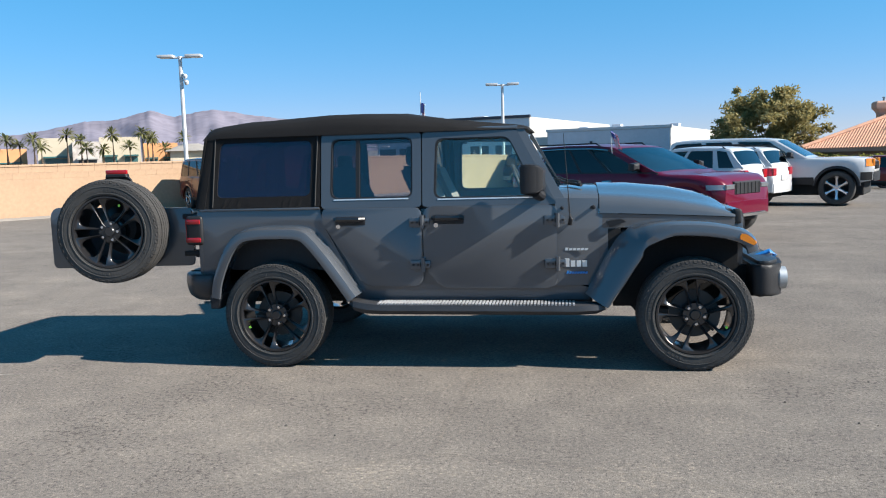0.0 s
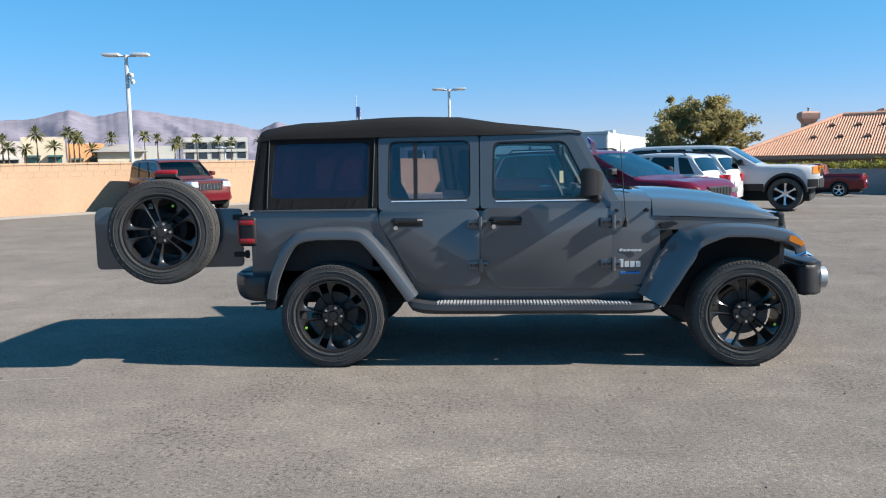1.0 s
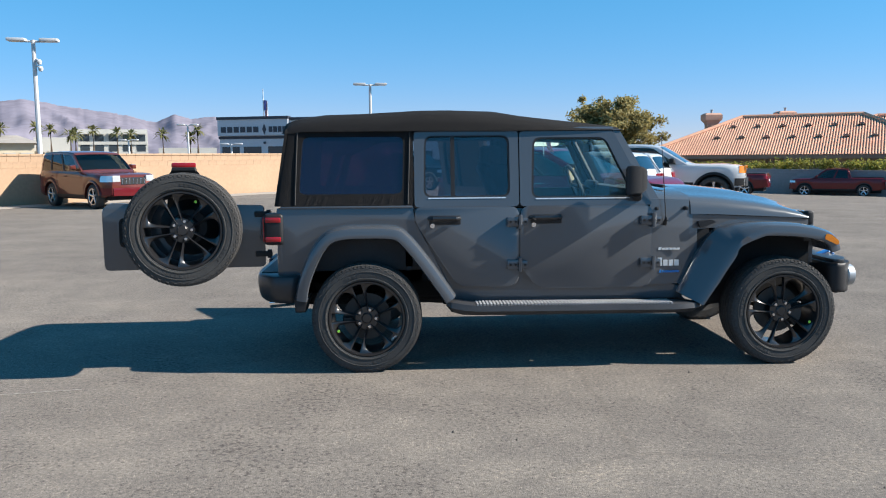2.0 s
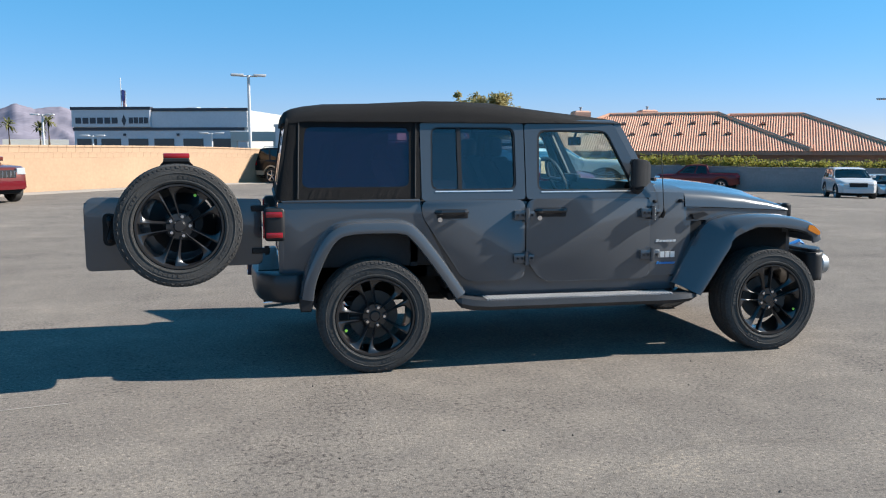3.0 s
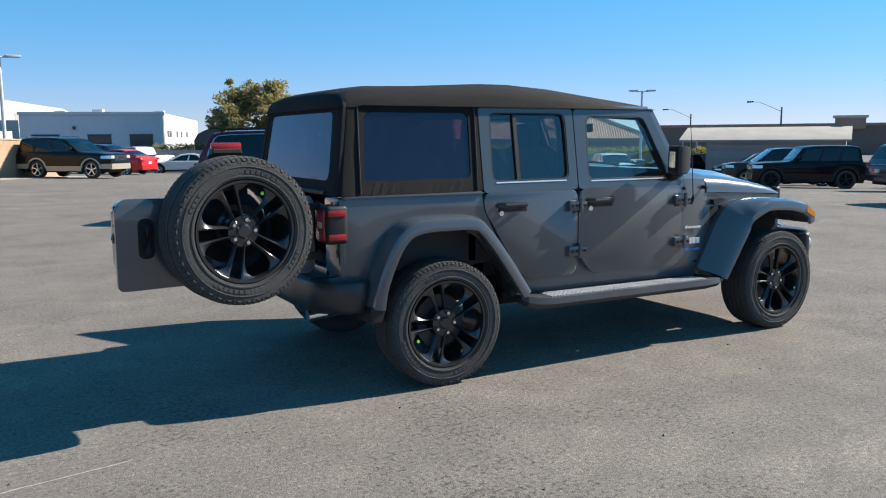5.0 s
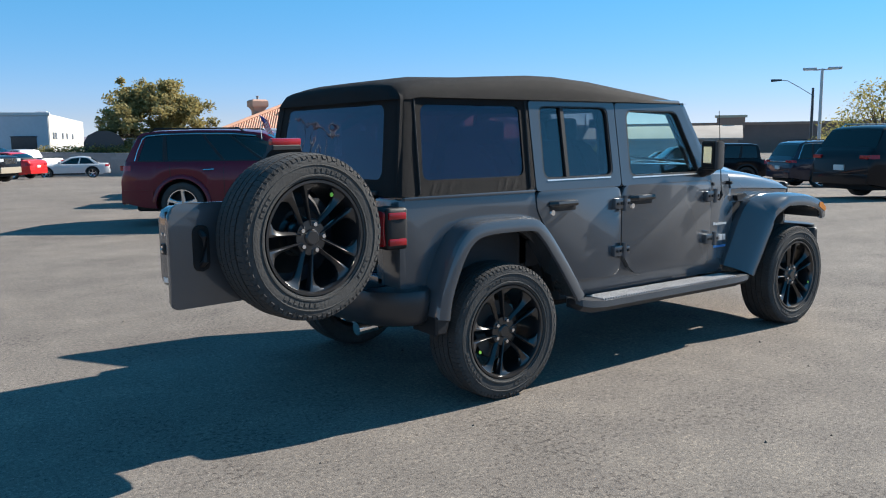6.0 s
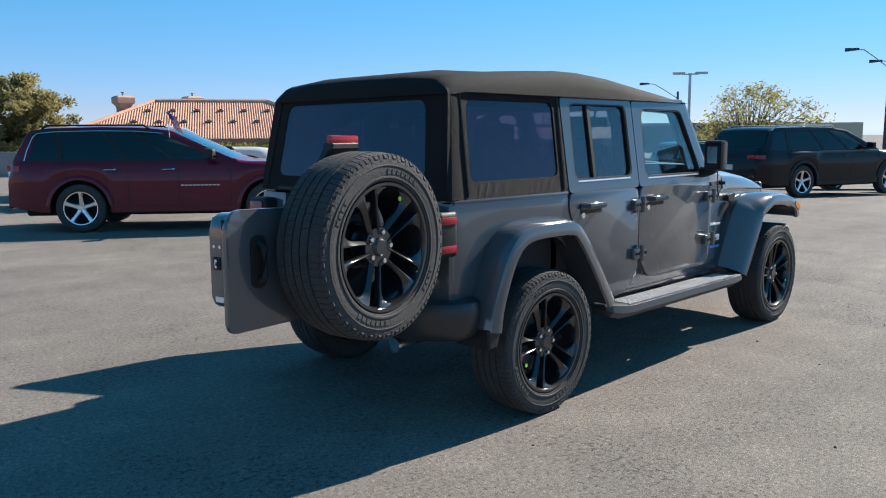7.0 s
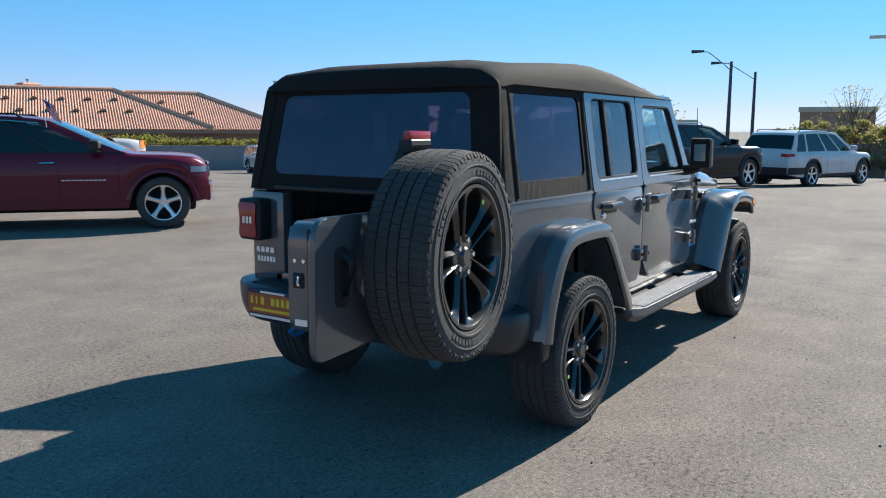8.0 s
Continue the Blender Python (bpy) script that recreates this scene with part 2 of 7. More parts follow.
LAMP_RED = mat("red lamp lens", (0.34, 0.010, 0.016), 0.18, vary=0.08, spec=0.4, coat=0.4)
LAMP_AMBER = mat("amber marker lens", (0.85, 0.25, 0.02), 0.15, vary=0.05, coat=0.5)
PLATE_BLANK = mat("pale plate", (0.6, 0.6, 0.58), 0.5, vary=0.05)
CAR_GLASS = glass_mat("dark tinted car glass", (0.06, 0.058, 0.062), 0.0, 1.6)
SCREEN_GLASS = glass_mat("clear windscreen glass", (0.55, 0.60, 0.60))
INTERIOR = mat("dark grey cabin trim", (0.030, 0.030, 0.033), 0.7, vary=0.1)


def paint(name, color, metal=0.35, rough=0.32, coat=0.8):
    return mat(name, color, rough, metal=metal, vary=0.03, scale=2, fine=400, coat=coat, spec=0.1)


# ---------------------------------------------------------------- mesh makers
def part(name, bm, material, parent=None, label="", sharp=35, smooth=True):
    me = bpy.data.meshes.new(name)
    bmesh.ops.recalc_face_normals(bm, faces=bm.faces[:])
    bm.to_mesh(me)
    bm.free()
    for mm in (material if isinstance(material, (list, tuple)) else [material]):
        me.materials.append(mm)
    if smooth:
        me.polygons.foreach_set("use_smooth", [True] * len(me.polygons))
        me.set_sharp_from_angle(angle=radians(sharp))
    ob = new(name, me)
    if parent is not None:
        ob.parent = parent
    if label:
        tagged(ob, label)
    return ob


def thing(name, label, category, at=None, group="", kind=""):
    ob = new(name)
    ob.empty_display_size = 0.2
    if at is not None:
        ob.matrix_world = at
    return tagged(ob, label, category, group, kind)


def box(bm, x0, x1, y0, y1, z0, z1, bevel=0.0, seg=2):
    vs = [bm.verts.new((x, y, z)) for x in (x0, x1) for y in (y0, y1) for z in (z0, z1)]
    fs = [bm.faces.new([vs[i] for i in f]) for f in ((0, 1, 3, 2), (4, 6, 7, 5), (0, 4, 5, 1), (2, 3, 7, 6), (0, 2, 6, 4), (1, 5, 7, 3))]
    if bevel > 0:
        es = list({e for f in fs for e in f.edges})
        bmesh.ops.bevel(bm, geom=es, offset=bevel, segments=seg, affect="EDGES", profile=0.6)
    return bm


def prism(bm, pts, a0, a1, axis="y", bevel=0.0, seg=2):
    """A polygon of (u, v) extruded from a0 to a1 along an axis; y: (x, z), x: (y, z), z: (x, y)."""
    def p(u, v, a):
        return {"y": (u, a, v), "x": (a, u, v), "z": (u, v, a)}[axis]
    r0 = [bm.verts.new(p(u, v, a0)) for u, v in pts]
    r1 = [bm.verts.new(p(u, v, a1)) for u, v in pts]
    n = len(pts)
    fs = [bm.faces.new(r0), bm.faces.new(r1[::-1])]
    fs += [bm.faces.new((r0[i], r1[i], r1[(i + 1) % n], r0[(i + 1) % n])) for i in range(n)]
    if bevel > 0:
        es = list({e for f in fs[:2] for e in f.edges})
        bmesh.ops.bevel(bm, geom=es, offset=bevel, segments=seg, affect="EDGES", profile=0.6)
    return bm


def loft(bm, rings, closed=True, caps=True):
    vr = [[bm.verts.new(p) for p in r] for r in rings]
    n = len(vr[0])
    for a, b in zip(vr, vr[1:]):
        for i in range(n if closed else n - 1):
            j = (i + 1) % n
            bm.faces.new((a[i], a[j], b[j], b[i]))
    if caps and closed:
        bm.faces.new(vr[0][::-1])
        bm.faces.new(vr[-1])
    return bm


def tube(bm, pts, r, n=8, caps=True):
    pts = [Vector(p) for p in pts]
    rs = r if isinstance(r, (list, tuple)) else [r] * len(pts)
    rings = []
    for i, p in enumerate(pts):
        d = (pts[min(i + 1, len(pts) - 1)] - pts[max(i - 1, 0)]).normalized()
        q = d.to_track_quat("Z", "Y")
        rings.append([p + q @ Vector((rs[i] * math.cos(2 * math.pi * k / n), rs[i] * math.sin(2 * math.pi * k / n), 0)) for k in range(n)])
    return loft(bm, rings, True, caps)


def lathe(bm, prof, n=40, axis="y", centre=(0, 0, 0), closed=False):
    """A profile of (radius, along) turned round an axis through centre."""
    c = Vector(centre)
    def p(r, a, k):
        co, si = r * math.cos(2 * math.pi * k / n), r * math.sin(2 * math.pi * k / n)
        return c + Vector({"y": (co, a, si), "x": (a, co, si), "z": (co, si, a)}[axis])
    rows = [[bm.verts.new(p(r, a, k)) for k in range(n)] for r, a in prof]
    pairs = list(zip(rows, rows[1:])) + ([(rows[-1], rows[0])] if closed else [])
    for a, b in pairs:
        for k in range(n):
            j = (k + 1) % n
            bm.faces.new((a[k], a[j], b[j], b[k]))
    return bm


def new_bm():
    return bmesh.new()


def ground_z(x, y):
    """The lot lies level round the car and falls gently away towards the houses."""
    s = min(0.85 * x + 0.53 * y - 16.0, 36.0)
    return -0.08 * math.log(1 + math.exp(s / 2)) if s > -30 else 0.0


# ---------------------------------------------------------------- ground
def make_ground():
    bm = new_bm()
    radii = [0.0]
    r = 1.5
    while r < 4200:
        radii.append(r)
        r *= 1.13 if r < 120 else 1.6
    n = 96
    rows = []
    for r in radii[1:]:
        rows.append([bm.verts.new((r * math.cos(2 * math.pi * k / n), r * math.sin(2 * math.pi * k / n),
                                   ground_z(r * math.cos(2 * math.pi * k / n), r * math.sin(2 * math.pi * k / n)))) for k in range(n)])
    c = bm.verts.new((0, 0, 0))
    for k in range(n):
        bm.faces.new((c, rows[0][k], rows[0][(k + 1) % n]))
    for a, b in zip(rows, rows[1:]):
        for k in range(n):
            bm.faces.new((a[k], b[k], b[(k + 1) % n], a[(k + 1) % n]))
    ob = part("ground", bm, ASPHALT, sharp=80)
    tagged(ob, "sandy grey worn asphalt of an open car lot", "ground", kind="structure")


make_ground()


def block_wall(name, label, p, q, height, thick, material, courses, block=0.40, base_drop=0.3, pieces=True):
    """A block wall from p to q: a core with courses of separate blocks and a cap proud of it."""
    p, q = Vector((*p, 0)), Vector((*q, 0))
    d = q - p
    n = max(1, round(d.length / block))
    ang = math.atan2(d.y, d.x)
    at = Matrix.Translation((p.x, p.y, 0)) @ Matrix.Rotation(ang, 4, "Z")
    seg = 24
    bm = new_bm()
    rings = []
    for i in range(seg + 1):
        x = d.length * i / seg
        g = ground_z(*(p + d * i / seg).xy)
        rings.append([(x, -thick / 2, g - base_drop), (x, -thick / 2, g + height - 0.21), (x, thick / 2, g + height - 0.21), (x, thick / 2, g - base_drop)])
    loft(bm, rings)
    wall = part(name, bm, material)
    wall.matrix_world = at
    tagged(wall, label, "wall", kind="structure")
    if not pieces:
        return wall
    bb = new_bm()
    w = d.length / n
    box(bb, 0.0015, w - 0.0015, -thick / 2 - 0.004, thick / 2 + 0.004, 0.001, 0.199, 0.002, 1)
    blk = bpy.data.meshes.new("block")
    bb.to_mesh(blk)
    bb.free()
    blk.materials.append(material)
    cb = new_bm()
    box(cb, 0.001, w - 0.001, -thick / 2 - 0.03, thick / 2 + 0.03, 0.0, 0.075, 0.01, 1)
    cap = bpy.data.meshes.new("cap_block")
    cb.to_mesh(cap)
    cb.free()
    cap.materials.append(material)
    for i in range(n):
        g = ground_z(*(p + d * (i + 0.5) / n).xy)
        o = new("cap_block", cap)
        o.parent = wall
        o.location = (i * w, 0, g + height - 0.075)
        for c in range(courses):
            o = new("block", blk)
            o.parent = wall
            o.location = (i * w + (w / 2 if c % 2 else 0), 0, g + height - 0.075 - 0.2 * (c + 1))
    return wall


# ---------------------------------------------------------------- far distance
def make_mountains():
    bm = new_bm()
    prof = [(-60, 2.2), (-50, 2.6), (-42, 2.0), (-36, 2.3), (-34.6, 2.55), (-32, 3.1), (-30, 3.2), (-28, 3.8), (-26.5, 3.35), (-24, 3.85), (-22, 3.5), (-20.4, 3.3),
            (-18, 2.9), (-16.2, 2.45), (-15.0, 3.0), (-14.0, 2.65), (-12.6, 2.9), (-10.5, 2.2), (-8, 1.6), (-4, 1.0), (0, 0.6), (8, 0.5), (20, 0.4)]
    n, m = 520, 16
    R = 3200.0
    azs = [a for a, e in prof]
    els = [e for a, e in prof]
    rows = []
    for j in range(m + 1):
        f = j / m
        row = []
        for i in range(n + 1):
            az = -60 + 80 * i / n
            e = float(np.interp(az, azs, els))
            e += 0.07 * noise.noise((az * 1.3, 0.3, 0)) + 0.05 * noise.noise((az * 4.7, 5, 0)) + 0.03 * noise.noise((az * 11.0, 8, 0))
            spur = 1 - abs(noise.noise((az * 0.45 + f * 1.7, f * 2.2, 4))) * 2
            gully = 1 - abs(noise.noise((az * 1.2 - f * 2.0, f * 4.0, 9))) * 2
            top = R * math.tan(radians(max(e, 0.1)))
            z = top * (f ** 1.1) + 26 * f * (1 - f) * (spur + 0.5 * gully) - 6
            dd = R - 900 * (1 - f) - 60 * (1 - f) * f * 4 * spur
            row.append(bm.verts.new((dd * math.sin(radians(az)), dd * math.cos(radians(az)), z)))
        rows.append(row)
    for a, b in zip(rows, rows[1:]):
        for i in range(n):
            bm.faces.new((a[i], a[i + 1], b[i + 1], b[i]))
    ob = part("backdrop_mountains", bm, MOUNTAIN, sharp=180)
    tagged(ob, "rocky desert mountain range far away, mauve haze painted in", "mountains", kind="structure")


make_mountains()


# ---------------------------------------------------------------- walls round the lot
block_wall("wall_tan", "tan painted concrete block wall along the lot", (-25.0, 5.2), (1.1, 38.7), 1.70, 0.2, WALL_TAN, 2)
block_wall("wall_grey_back", "grey concrete block wall behind the parked cars", (3.0, 63.0), (18.5, 57.3), 1.75, 0.2, WALL_GREY, 2, 0.8)
block_wall("wall_grey_house", "grey concrete block wall below the tiled house", (18.5, 57.3), (44.5, 35.5), 1.75, 0.2, WALL_GREY, 2, 0.8)
block_wall("wall_brown", "brown concrete block wall behind the white car", (50.0, 8.0), (41.0, -14.0), 1.9, 0.2, WALL_BROWN, 2, 0.8)


def gutter():
    bm = new_bm()
    rings = []
    p, q = Vector((-24.9, 5.1, 0)), Vector((1.2, 38.6, 0))
    d = (q - p).normalized()
    side = Vector((d.y, -d.x, 0))
    for i in range(21):
        c = p.lerp(q, i / 20)
        ring = []
        for o, h in ((0.2, -0.05), (0.2, 0.012), (1.5, 0.010), (1.52, -0.05)):
            v = c + side * o
            ring.append((v.x, v.y, ground_z(v.x, v.y) + h))
        rings.append(ring)
    loft(bm, rings)
    tagged(part("pavement_gutter", bm, PALE_STRIP), "pale dusty concrete strip at the foot of the wall", "gutter", kind="structure")


gutter()


# ---------------------------------------------------------------- parked vehicles
def rim_meshes(r, width, spokes, dark):
    """Tyre and alloy wheel, turned round y; the outer face looks to -y."""
    h = width / 2
    rr = r * 0.68
    bm = new_bm()
    lathe(bm, [(rr, -h * 0.8), (rr + 0.02, -h * 0.95), (rr + 0.06, -h), (r - 0.03, -h * 0.93), (r - 0.008, -h * 0.78), (r, -h * 0.5), (r, h * 0.5), (r - 0.008, h * 0.78), (r - 0.03, h * 0.93), (rr, h * 0.8)], 40, closed=True)
    tyre = part("tyre", bm, RUBBER)
    bm = new_bm()
    lathe(bm, [(rr, -h * 0.82), (rr - 0.012, -h * 0.80), (rr - 0.025, -h * 0.5), (rr - 0.03, h * 0.3), (0.02, h * 0.3)], 40)
    rim = part("rim", bm, UNDERBODY)
    bm = new_bm()
    for k in range(spokes):
        a = 2 * math.pi * k / spokes + math.pi / 2
        ca, sa = math.cos(a), math.sin(a)

        def pt(rad, off, y):
            return (rad * ca - off * sa, y, rad * sa + off * ca)
        rows = []
        wide = 5.0 / spokes
        for rad, w, y in ((0.08, 0.125 * wide, -0.62), (0.26, 0.088 * wide, -0.70), (0.46, 0.085 * wide, -0.78), (0.60, 0.105 * wide, -0.84), (0.665, 0.150 * wide, -0.87)):
            rows.append([pt(r * rad, -r * w, h * y + 0.012), pt(r * rad, -r * w * 0.55, h * y - 0.004), pt(r * rad, r * w * 0.55, h * y - 0.004), pt(r * rad, r * w, h * y + 0.012), pt(r * rad, r * w * 0.8, h * y + 0.05), pt(r * rad, -r * w * 0.8, h * y + 0.05)])
        loft(bm, rows)
    if spokes == 5:
        lathe(bm, [(rr + 0.004, -h * 0.84), (rr + 0.002, -h * 0.92), (rr - 0.014, -h * 0.90), (rr - 0.02, -h * 0.72)], 40)
    lathe(bm, [(0.0, -h * 0.74), (r * 0.075, -h * 0.74), (r * 0.085, -h * 0.66), (r * 0.16, -h * 0.62), (r * 0.17, -h * 0.2)], 20)
    spoke = part("spokes", bm, BLACK_PLASTIC if dark else ALLOY)
    out = [o.data for o in (tyre, rim, spoke)]
    for o in (tyre, rim, spoke):
        bpy.data.objects.remove(o)
    return out


def add_wheels(car, wb, half, r, width, spokes, dark=False):
    ty, ri, sp = rim_meshes(r, width, spokes, dark)
    for x in (0, wb):
        for s in (-1, 1):
            w = new("wheel", ri)
            w.parent = car
            w.matrix_basis = pose(x, s * (half - width / 2), r, 0, 0, 0 if s < 0 else 180)
            for nm, me in (("tyre", ty), ("spokes", sp)):
                o = new(nm, me)
                o.parent = w


def panel(bm, pts, out=0.006, depth=0.012):
    """A four-cornered plate, proud by out of the plane of its corners."""
    p = [Vector(v) for v in pts]
    n = (p[1] - p[0]).cross(p[3] - p[0]).normalized()
    loft(bm, [[v + n * (out - depth) for v in p], [v + n * out for v in p]])


def vehicle(name, label, category, at, s, group="parked vehicles"):
    """A parked road vehicle; its rear axle's middle stands over the origin, nose to +x."""
    L, W, H, wb, fo, r = s["L"], s["W"], s["H"], s["wb"], s["fo"], s["r"]
    belt, hood, sill = s["belt"], s["hood"], s.get("sill", 0.32)
    ro = L - wb - fo
    xr, xf = -ro, wb + fo
    x0b, x1b, x0t, x1t = s["cab"]
    body_m, low_m = s["paint"], s.get("low", BLACK_PLASTIC)
    car = thing(name, label, category, at, group)
    half = W / 2
    deck = s.get("deck", belt)
    ra = r + s.get("gap", 0.075)
    wt = half * s.get("tumble", 0.78)
    drop = s.get("nose", 1.0) * 0.10
    tail = max(x0b, xr + 0.05)
    prof = [(xr - 0.01, deck - 0.30), (xr + 0.02, deck - 0.08), (min(xr + 0.08, tail), deck)]
    if tail - xr > 0.25:
        prof.append((tail - 0.04, deck))
    prof += [(tail + 0.01, belt + 0.04), (x0t, H - 0.06), (x0t + 0.30, H - 0.015), ((x0t + x1t) / 2, H), (x1t - 0.45, H - 0.012), (x1t, H - 0.06),
             (x1b, max(hood, belt) + 0.02), (x1b + 0.15, max(hood, belt)), (xf - 0.55, hood), (xf - 0.22, hood - 0.03), (xf - 0.06, hood - 0.03 - drop), (xf, hood - 0.10 - drop), (xf + 0.01, hood - 0.22 - drop)]
    pxs, pzs = [p[0] for p in prof], [p[1] for p in prof]

    def ztop(x):
        k = 0.045
        return sum(float(np.interp(x + d * k, pxs, pzs)) for d in (-1, -0.5, 0, 0.5, 1)) / 5

    def width(x):
        f = max(0.0, 1 - (xf - x) / 0.75)
        b = max(0.0, 1 - (x - xr) / 0.50)
        return half * (1 - s.get("round", 0.26) * f ** 2.6 - 0.13 * b ** 2.4)

    def zbot(x):
        z = sill + 0.10 * max(0, 1 - min(x - xr, xf - x) / 0.5)
        for xa in (0, wb):
            if abs(x - xa) < ra:
                z = max(z, r + math.sqrt(ra * ra - (x - xa) ** 2))
        return z

    def lower(x):
        w, zb = width(x), zbot(x)
        zs = max(zb + 0.05, min(belt, ztop(x) - 0.05))
        d = zs - zb
        return [(w * 0.86, zb), (w * 0.972, zb + 0.012), (w * 0.990, zb + 0.30 * d), (w, zb + 0.52 * d), (w * 0.998, zb + 0.74 * d), (w * 0.978, zb + 0.90 * d), (w * 0.948, zs)]

    def lean_y(x, z):
        f = max(0.0, min(1.0, (z - belt) / (H - 0.10 - belt)))
        wb_ = width(x) * 0.935
        return wb_ + (wt - wb_) * f ** 1.15

    def skin_y(x, z):
        ring = lower(x)
        return float(np.interp(z, [q[1] for q in ring[1:]], [q[0] for q in ring[1:]]))

    def half_ring(x):
        lo = lower(x)
        zs, zt = lo[-1][1], ztop(x)
        zt = max(zt, zs + 0.03)
        zr = max(zs + 0.012, zt - 0.075)
        yr = min(lean_y(x, zr), lo[-1][0] - 0.008)
        return lo + [(lo[-1][0] - 0.006, zs + 0.006), (yr, zr), (yr - 0.035, zr + 0.62 * (zt - zr)), (yr * 0.80, zt - 0.014), (yr * 0.40, zt - 0.002), (0.0, zt)]

    xs = set([xr, xr + 0.03, xr + 0.08, xr + 0.15, xr + 0.3, xf, xf - 0.03, xf - 0.07, xf - 0.13, xf - 0.22, xf - 0.36, x0b, x1b, x0t, x1t, tail + 0.16 * (x0t - tail), tail + 0.40 * (x0t - tail), tail + 0.65 * (x0t - tail), tail + 0.86 * (x0t - tail), x1t + 0.07, x1b - 0.06, x1t - 0.2, x0t + 0.15])
    xs |= {xa + ra * math.cos(math.pi * k / 16) for xa in (0, wb) for k in range(17)}
    xs |= {xr + (xf - xr) * k / 26 for k in range(27)}
    xs = sorted(x for x in xs if xr <= x <= xf)
    xs = [x for i, x in enumerate(xs) if i == 0 or x - xs[i - 1] > 0.004]
    grid = []
    for x in xs:
        hr = half_ring(x)
        grid.append([(x, -y, z) for y, z in hr] + [(x, y, z) for y, z in reversed(hr[:-1])])
    n = len(grid[0])
    shells = {"body": [], "windscreen": [], "rear_window": []}
    for i in range(len(xs) - 1):
        xm = (xs[i] + xs[i + 1]) / 2
        for k in range(n - 1):
            kk = min(k, n - 2 - k)
            if kk == 7 and x0b < xm < x1b:
                continue
            into = "body"
            if kk >= 9 and x1t + 0.06 < xm < x1b - 0.05:
                into = "windscreen"
            elif kk >= 9 and tail + 0.16 * (x0t - tail) < xm < tail + 0.86 * (x0t - tail) and not s.get("bed"):
                into = "rear_window"
            shells[into].append((i, k))
    made = {}
    for nm, faces in shells.items():
        if not faces:
            continue
        bm = new_bm()
        vs = {}

        def vert(i, k):
            if (i, k) not in vs:
                vs[(i, k)] = bm.verts.new(grid[i][k])
            return vs[(i, k)]
        for i, k in faces:
            bm.faces.new((vert(i, k), vert(i, k + 1), vert(i + 1, k + 1), vert(i + 1, k)))
        if nm == "body":
            for i in (0, len(xs) - 1):
                bm.faces.new([vert(i, k) for k in range(n)])
            made[nm] = part(nm, bm, body_m, car, sharp=34)
        else:
            bmesh.ops.recalc_face_normals(bm, faces=bm.faces[:])
            bmesh.ops.solidify(bm, geom=bm.faces[:], thickness=0.006)
            made[nm] = part(nm, bm, SCREEN_GLASS if nm == "windscreen" else CAR_GLASS, car)
    bm = new_bm()
    box(bm, xr + 0.2, xf - 0.2, -half + 0.25, half - 0.25, 0.26, belt - 0.15, 0.03, 1)
    part("underbody", bm, UNDERBODY, car)
    add_wheels(car, wb, half - 0.01, r, s.get("tw", 0.25), s.get("spokes", 5), s.get("dark_rims", False))

    def skin(bm, sd, xa, xb, za, zb_, out=0.006, depth=0.03, nx=8, nz=3):
        """A shaped plate that lies on the side of the body and follows its curve."""
        rows = []
        for o in (out, out - depth):
            for k in range(nz + 1):
                z = za + (zb_ - za) * k / nz
                rows.append([(xa + (xb - xa) * m / nx, sd * (skin_y(xa + (xb - xa) * m / nx, z) + o), z) for m in range(nx + 1)])
        half_n = nz + 1
        order = rows[:half_n] + rows[half_n:][::-1]
        rings = [[row[m] for row in order] for m in range(nx + 1)]
        loft(bm, rings)

    # lower cladding and bumpers
    for sd in (-1, 1):
        bm = new_bm()
        skin(bm, sd, ra + 0.02, wb - ra - 0.02, sill + 0.002, sill + s.get("clad", 0.10), 0.010, 0.05, 6, 2)
        part("sill_trim", bm, low_m, car)
    for x, nm, d in ((xf, "front_bumper", 1), (xr, "rear_bumper", -1)):
        bm = new_bm()
        inner = (wb + ra + 0.03 if d > 0 else -ra - 0.03)
        z0, z1 = sill + 0.105, sill + 0.32
        for sd in (-1, 1):
            skin(bm, sd, inner, x - d * 0.01, z0, z1, 0.014, 0.05, 8, 3)
        we = width(x) * 0.99
        prism(bm, [(x - d * 0.05, -we), (x + d * 0.02, -we * 0.97), (x + d * 0.055, -we * 0.5), (x + d * 0.055, we * 0.5), (x + d * 0.02, we * 0.97), (x - d * 0.05, we)], z0 - 0.03, z1, "z", 0.02)
        bp_ = part(nm, bm, s.get("bumper", body_m), car)
        if s.get("bright_chin"):
            bm = new_bm()
            we *= 0.9
            prism(bm, [(x + d * 0.02, -we), (x + d * 0.075, -we * 0.5), (x + d * 0.075, we * 0.5), (x + d * 0.02, we)], z0 - 0.05, z0 + 0.01, "z", 0.01)
            part("bright_chin", bm, CHROME, bp_)
    # lamps, grille
    lz = hood - 0.235 - drop * 0.5
    for sd in (-1, 1):
        bm = new_bm()
        lh = s.get("lamp_h", 0.13)
        skin(bm, sd, xf - s.get("lamp_l", 0.36), xf - 0.004, lz, lz + lh, 0.008, 0.04, 8, 2)
        y0, y1 = sorted((sd * half * 0.46, sd * width(xf) * 0.985))
        box(bm, xf - 0.05, xf + 0.014, y0, y1, lz, lz + lh, 0.01, 1)
        part("headlamp", bm, s.get("lamp_mat", LAMP_CLEAR), car)
        bm = new_bm()
        zt_ = s.get("tail_z", belt - 0.22)
        th = s.get("tail_h", 0.14)
        skin(bm, sd, xr + 0.004, xr + s.get("tail_l", 0.22), zt_, zt_ + th, 0.008, 0.04, 6, 2)
        y0, y1 = sorted((sd * half * s.get("tail_in", 0.60), sd * width(xr) * 0.985))
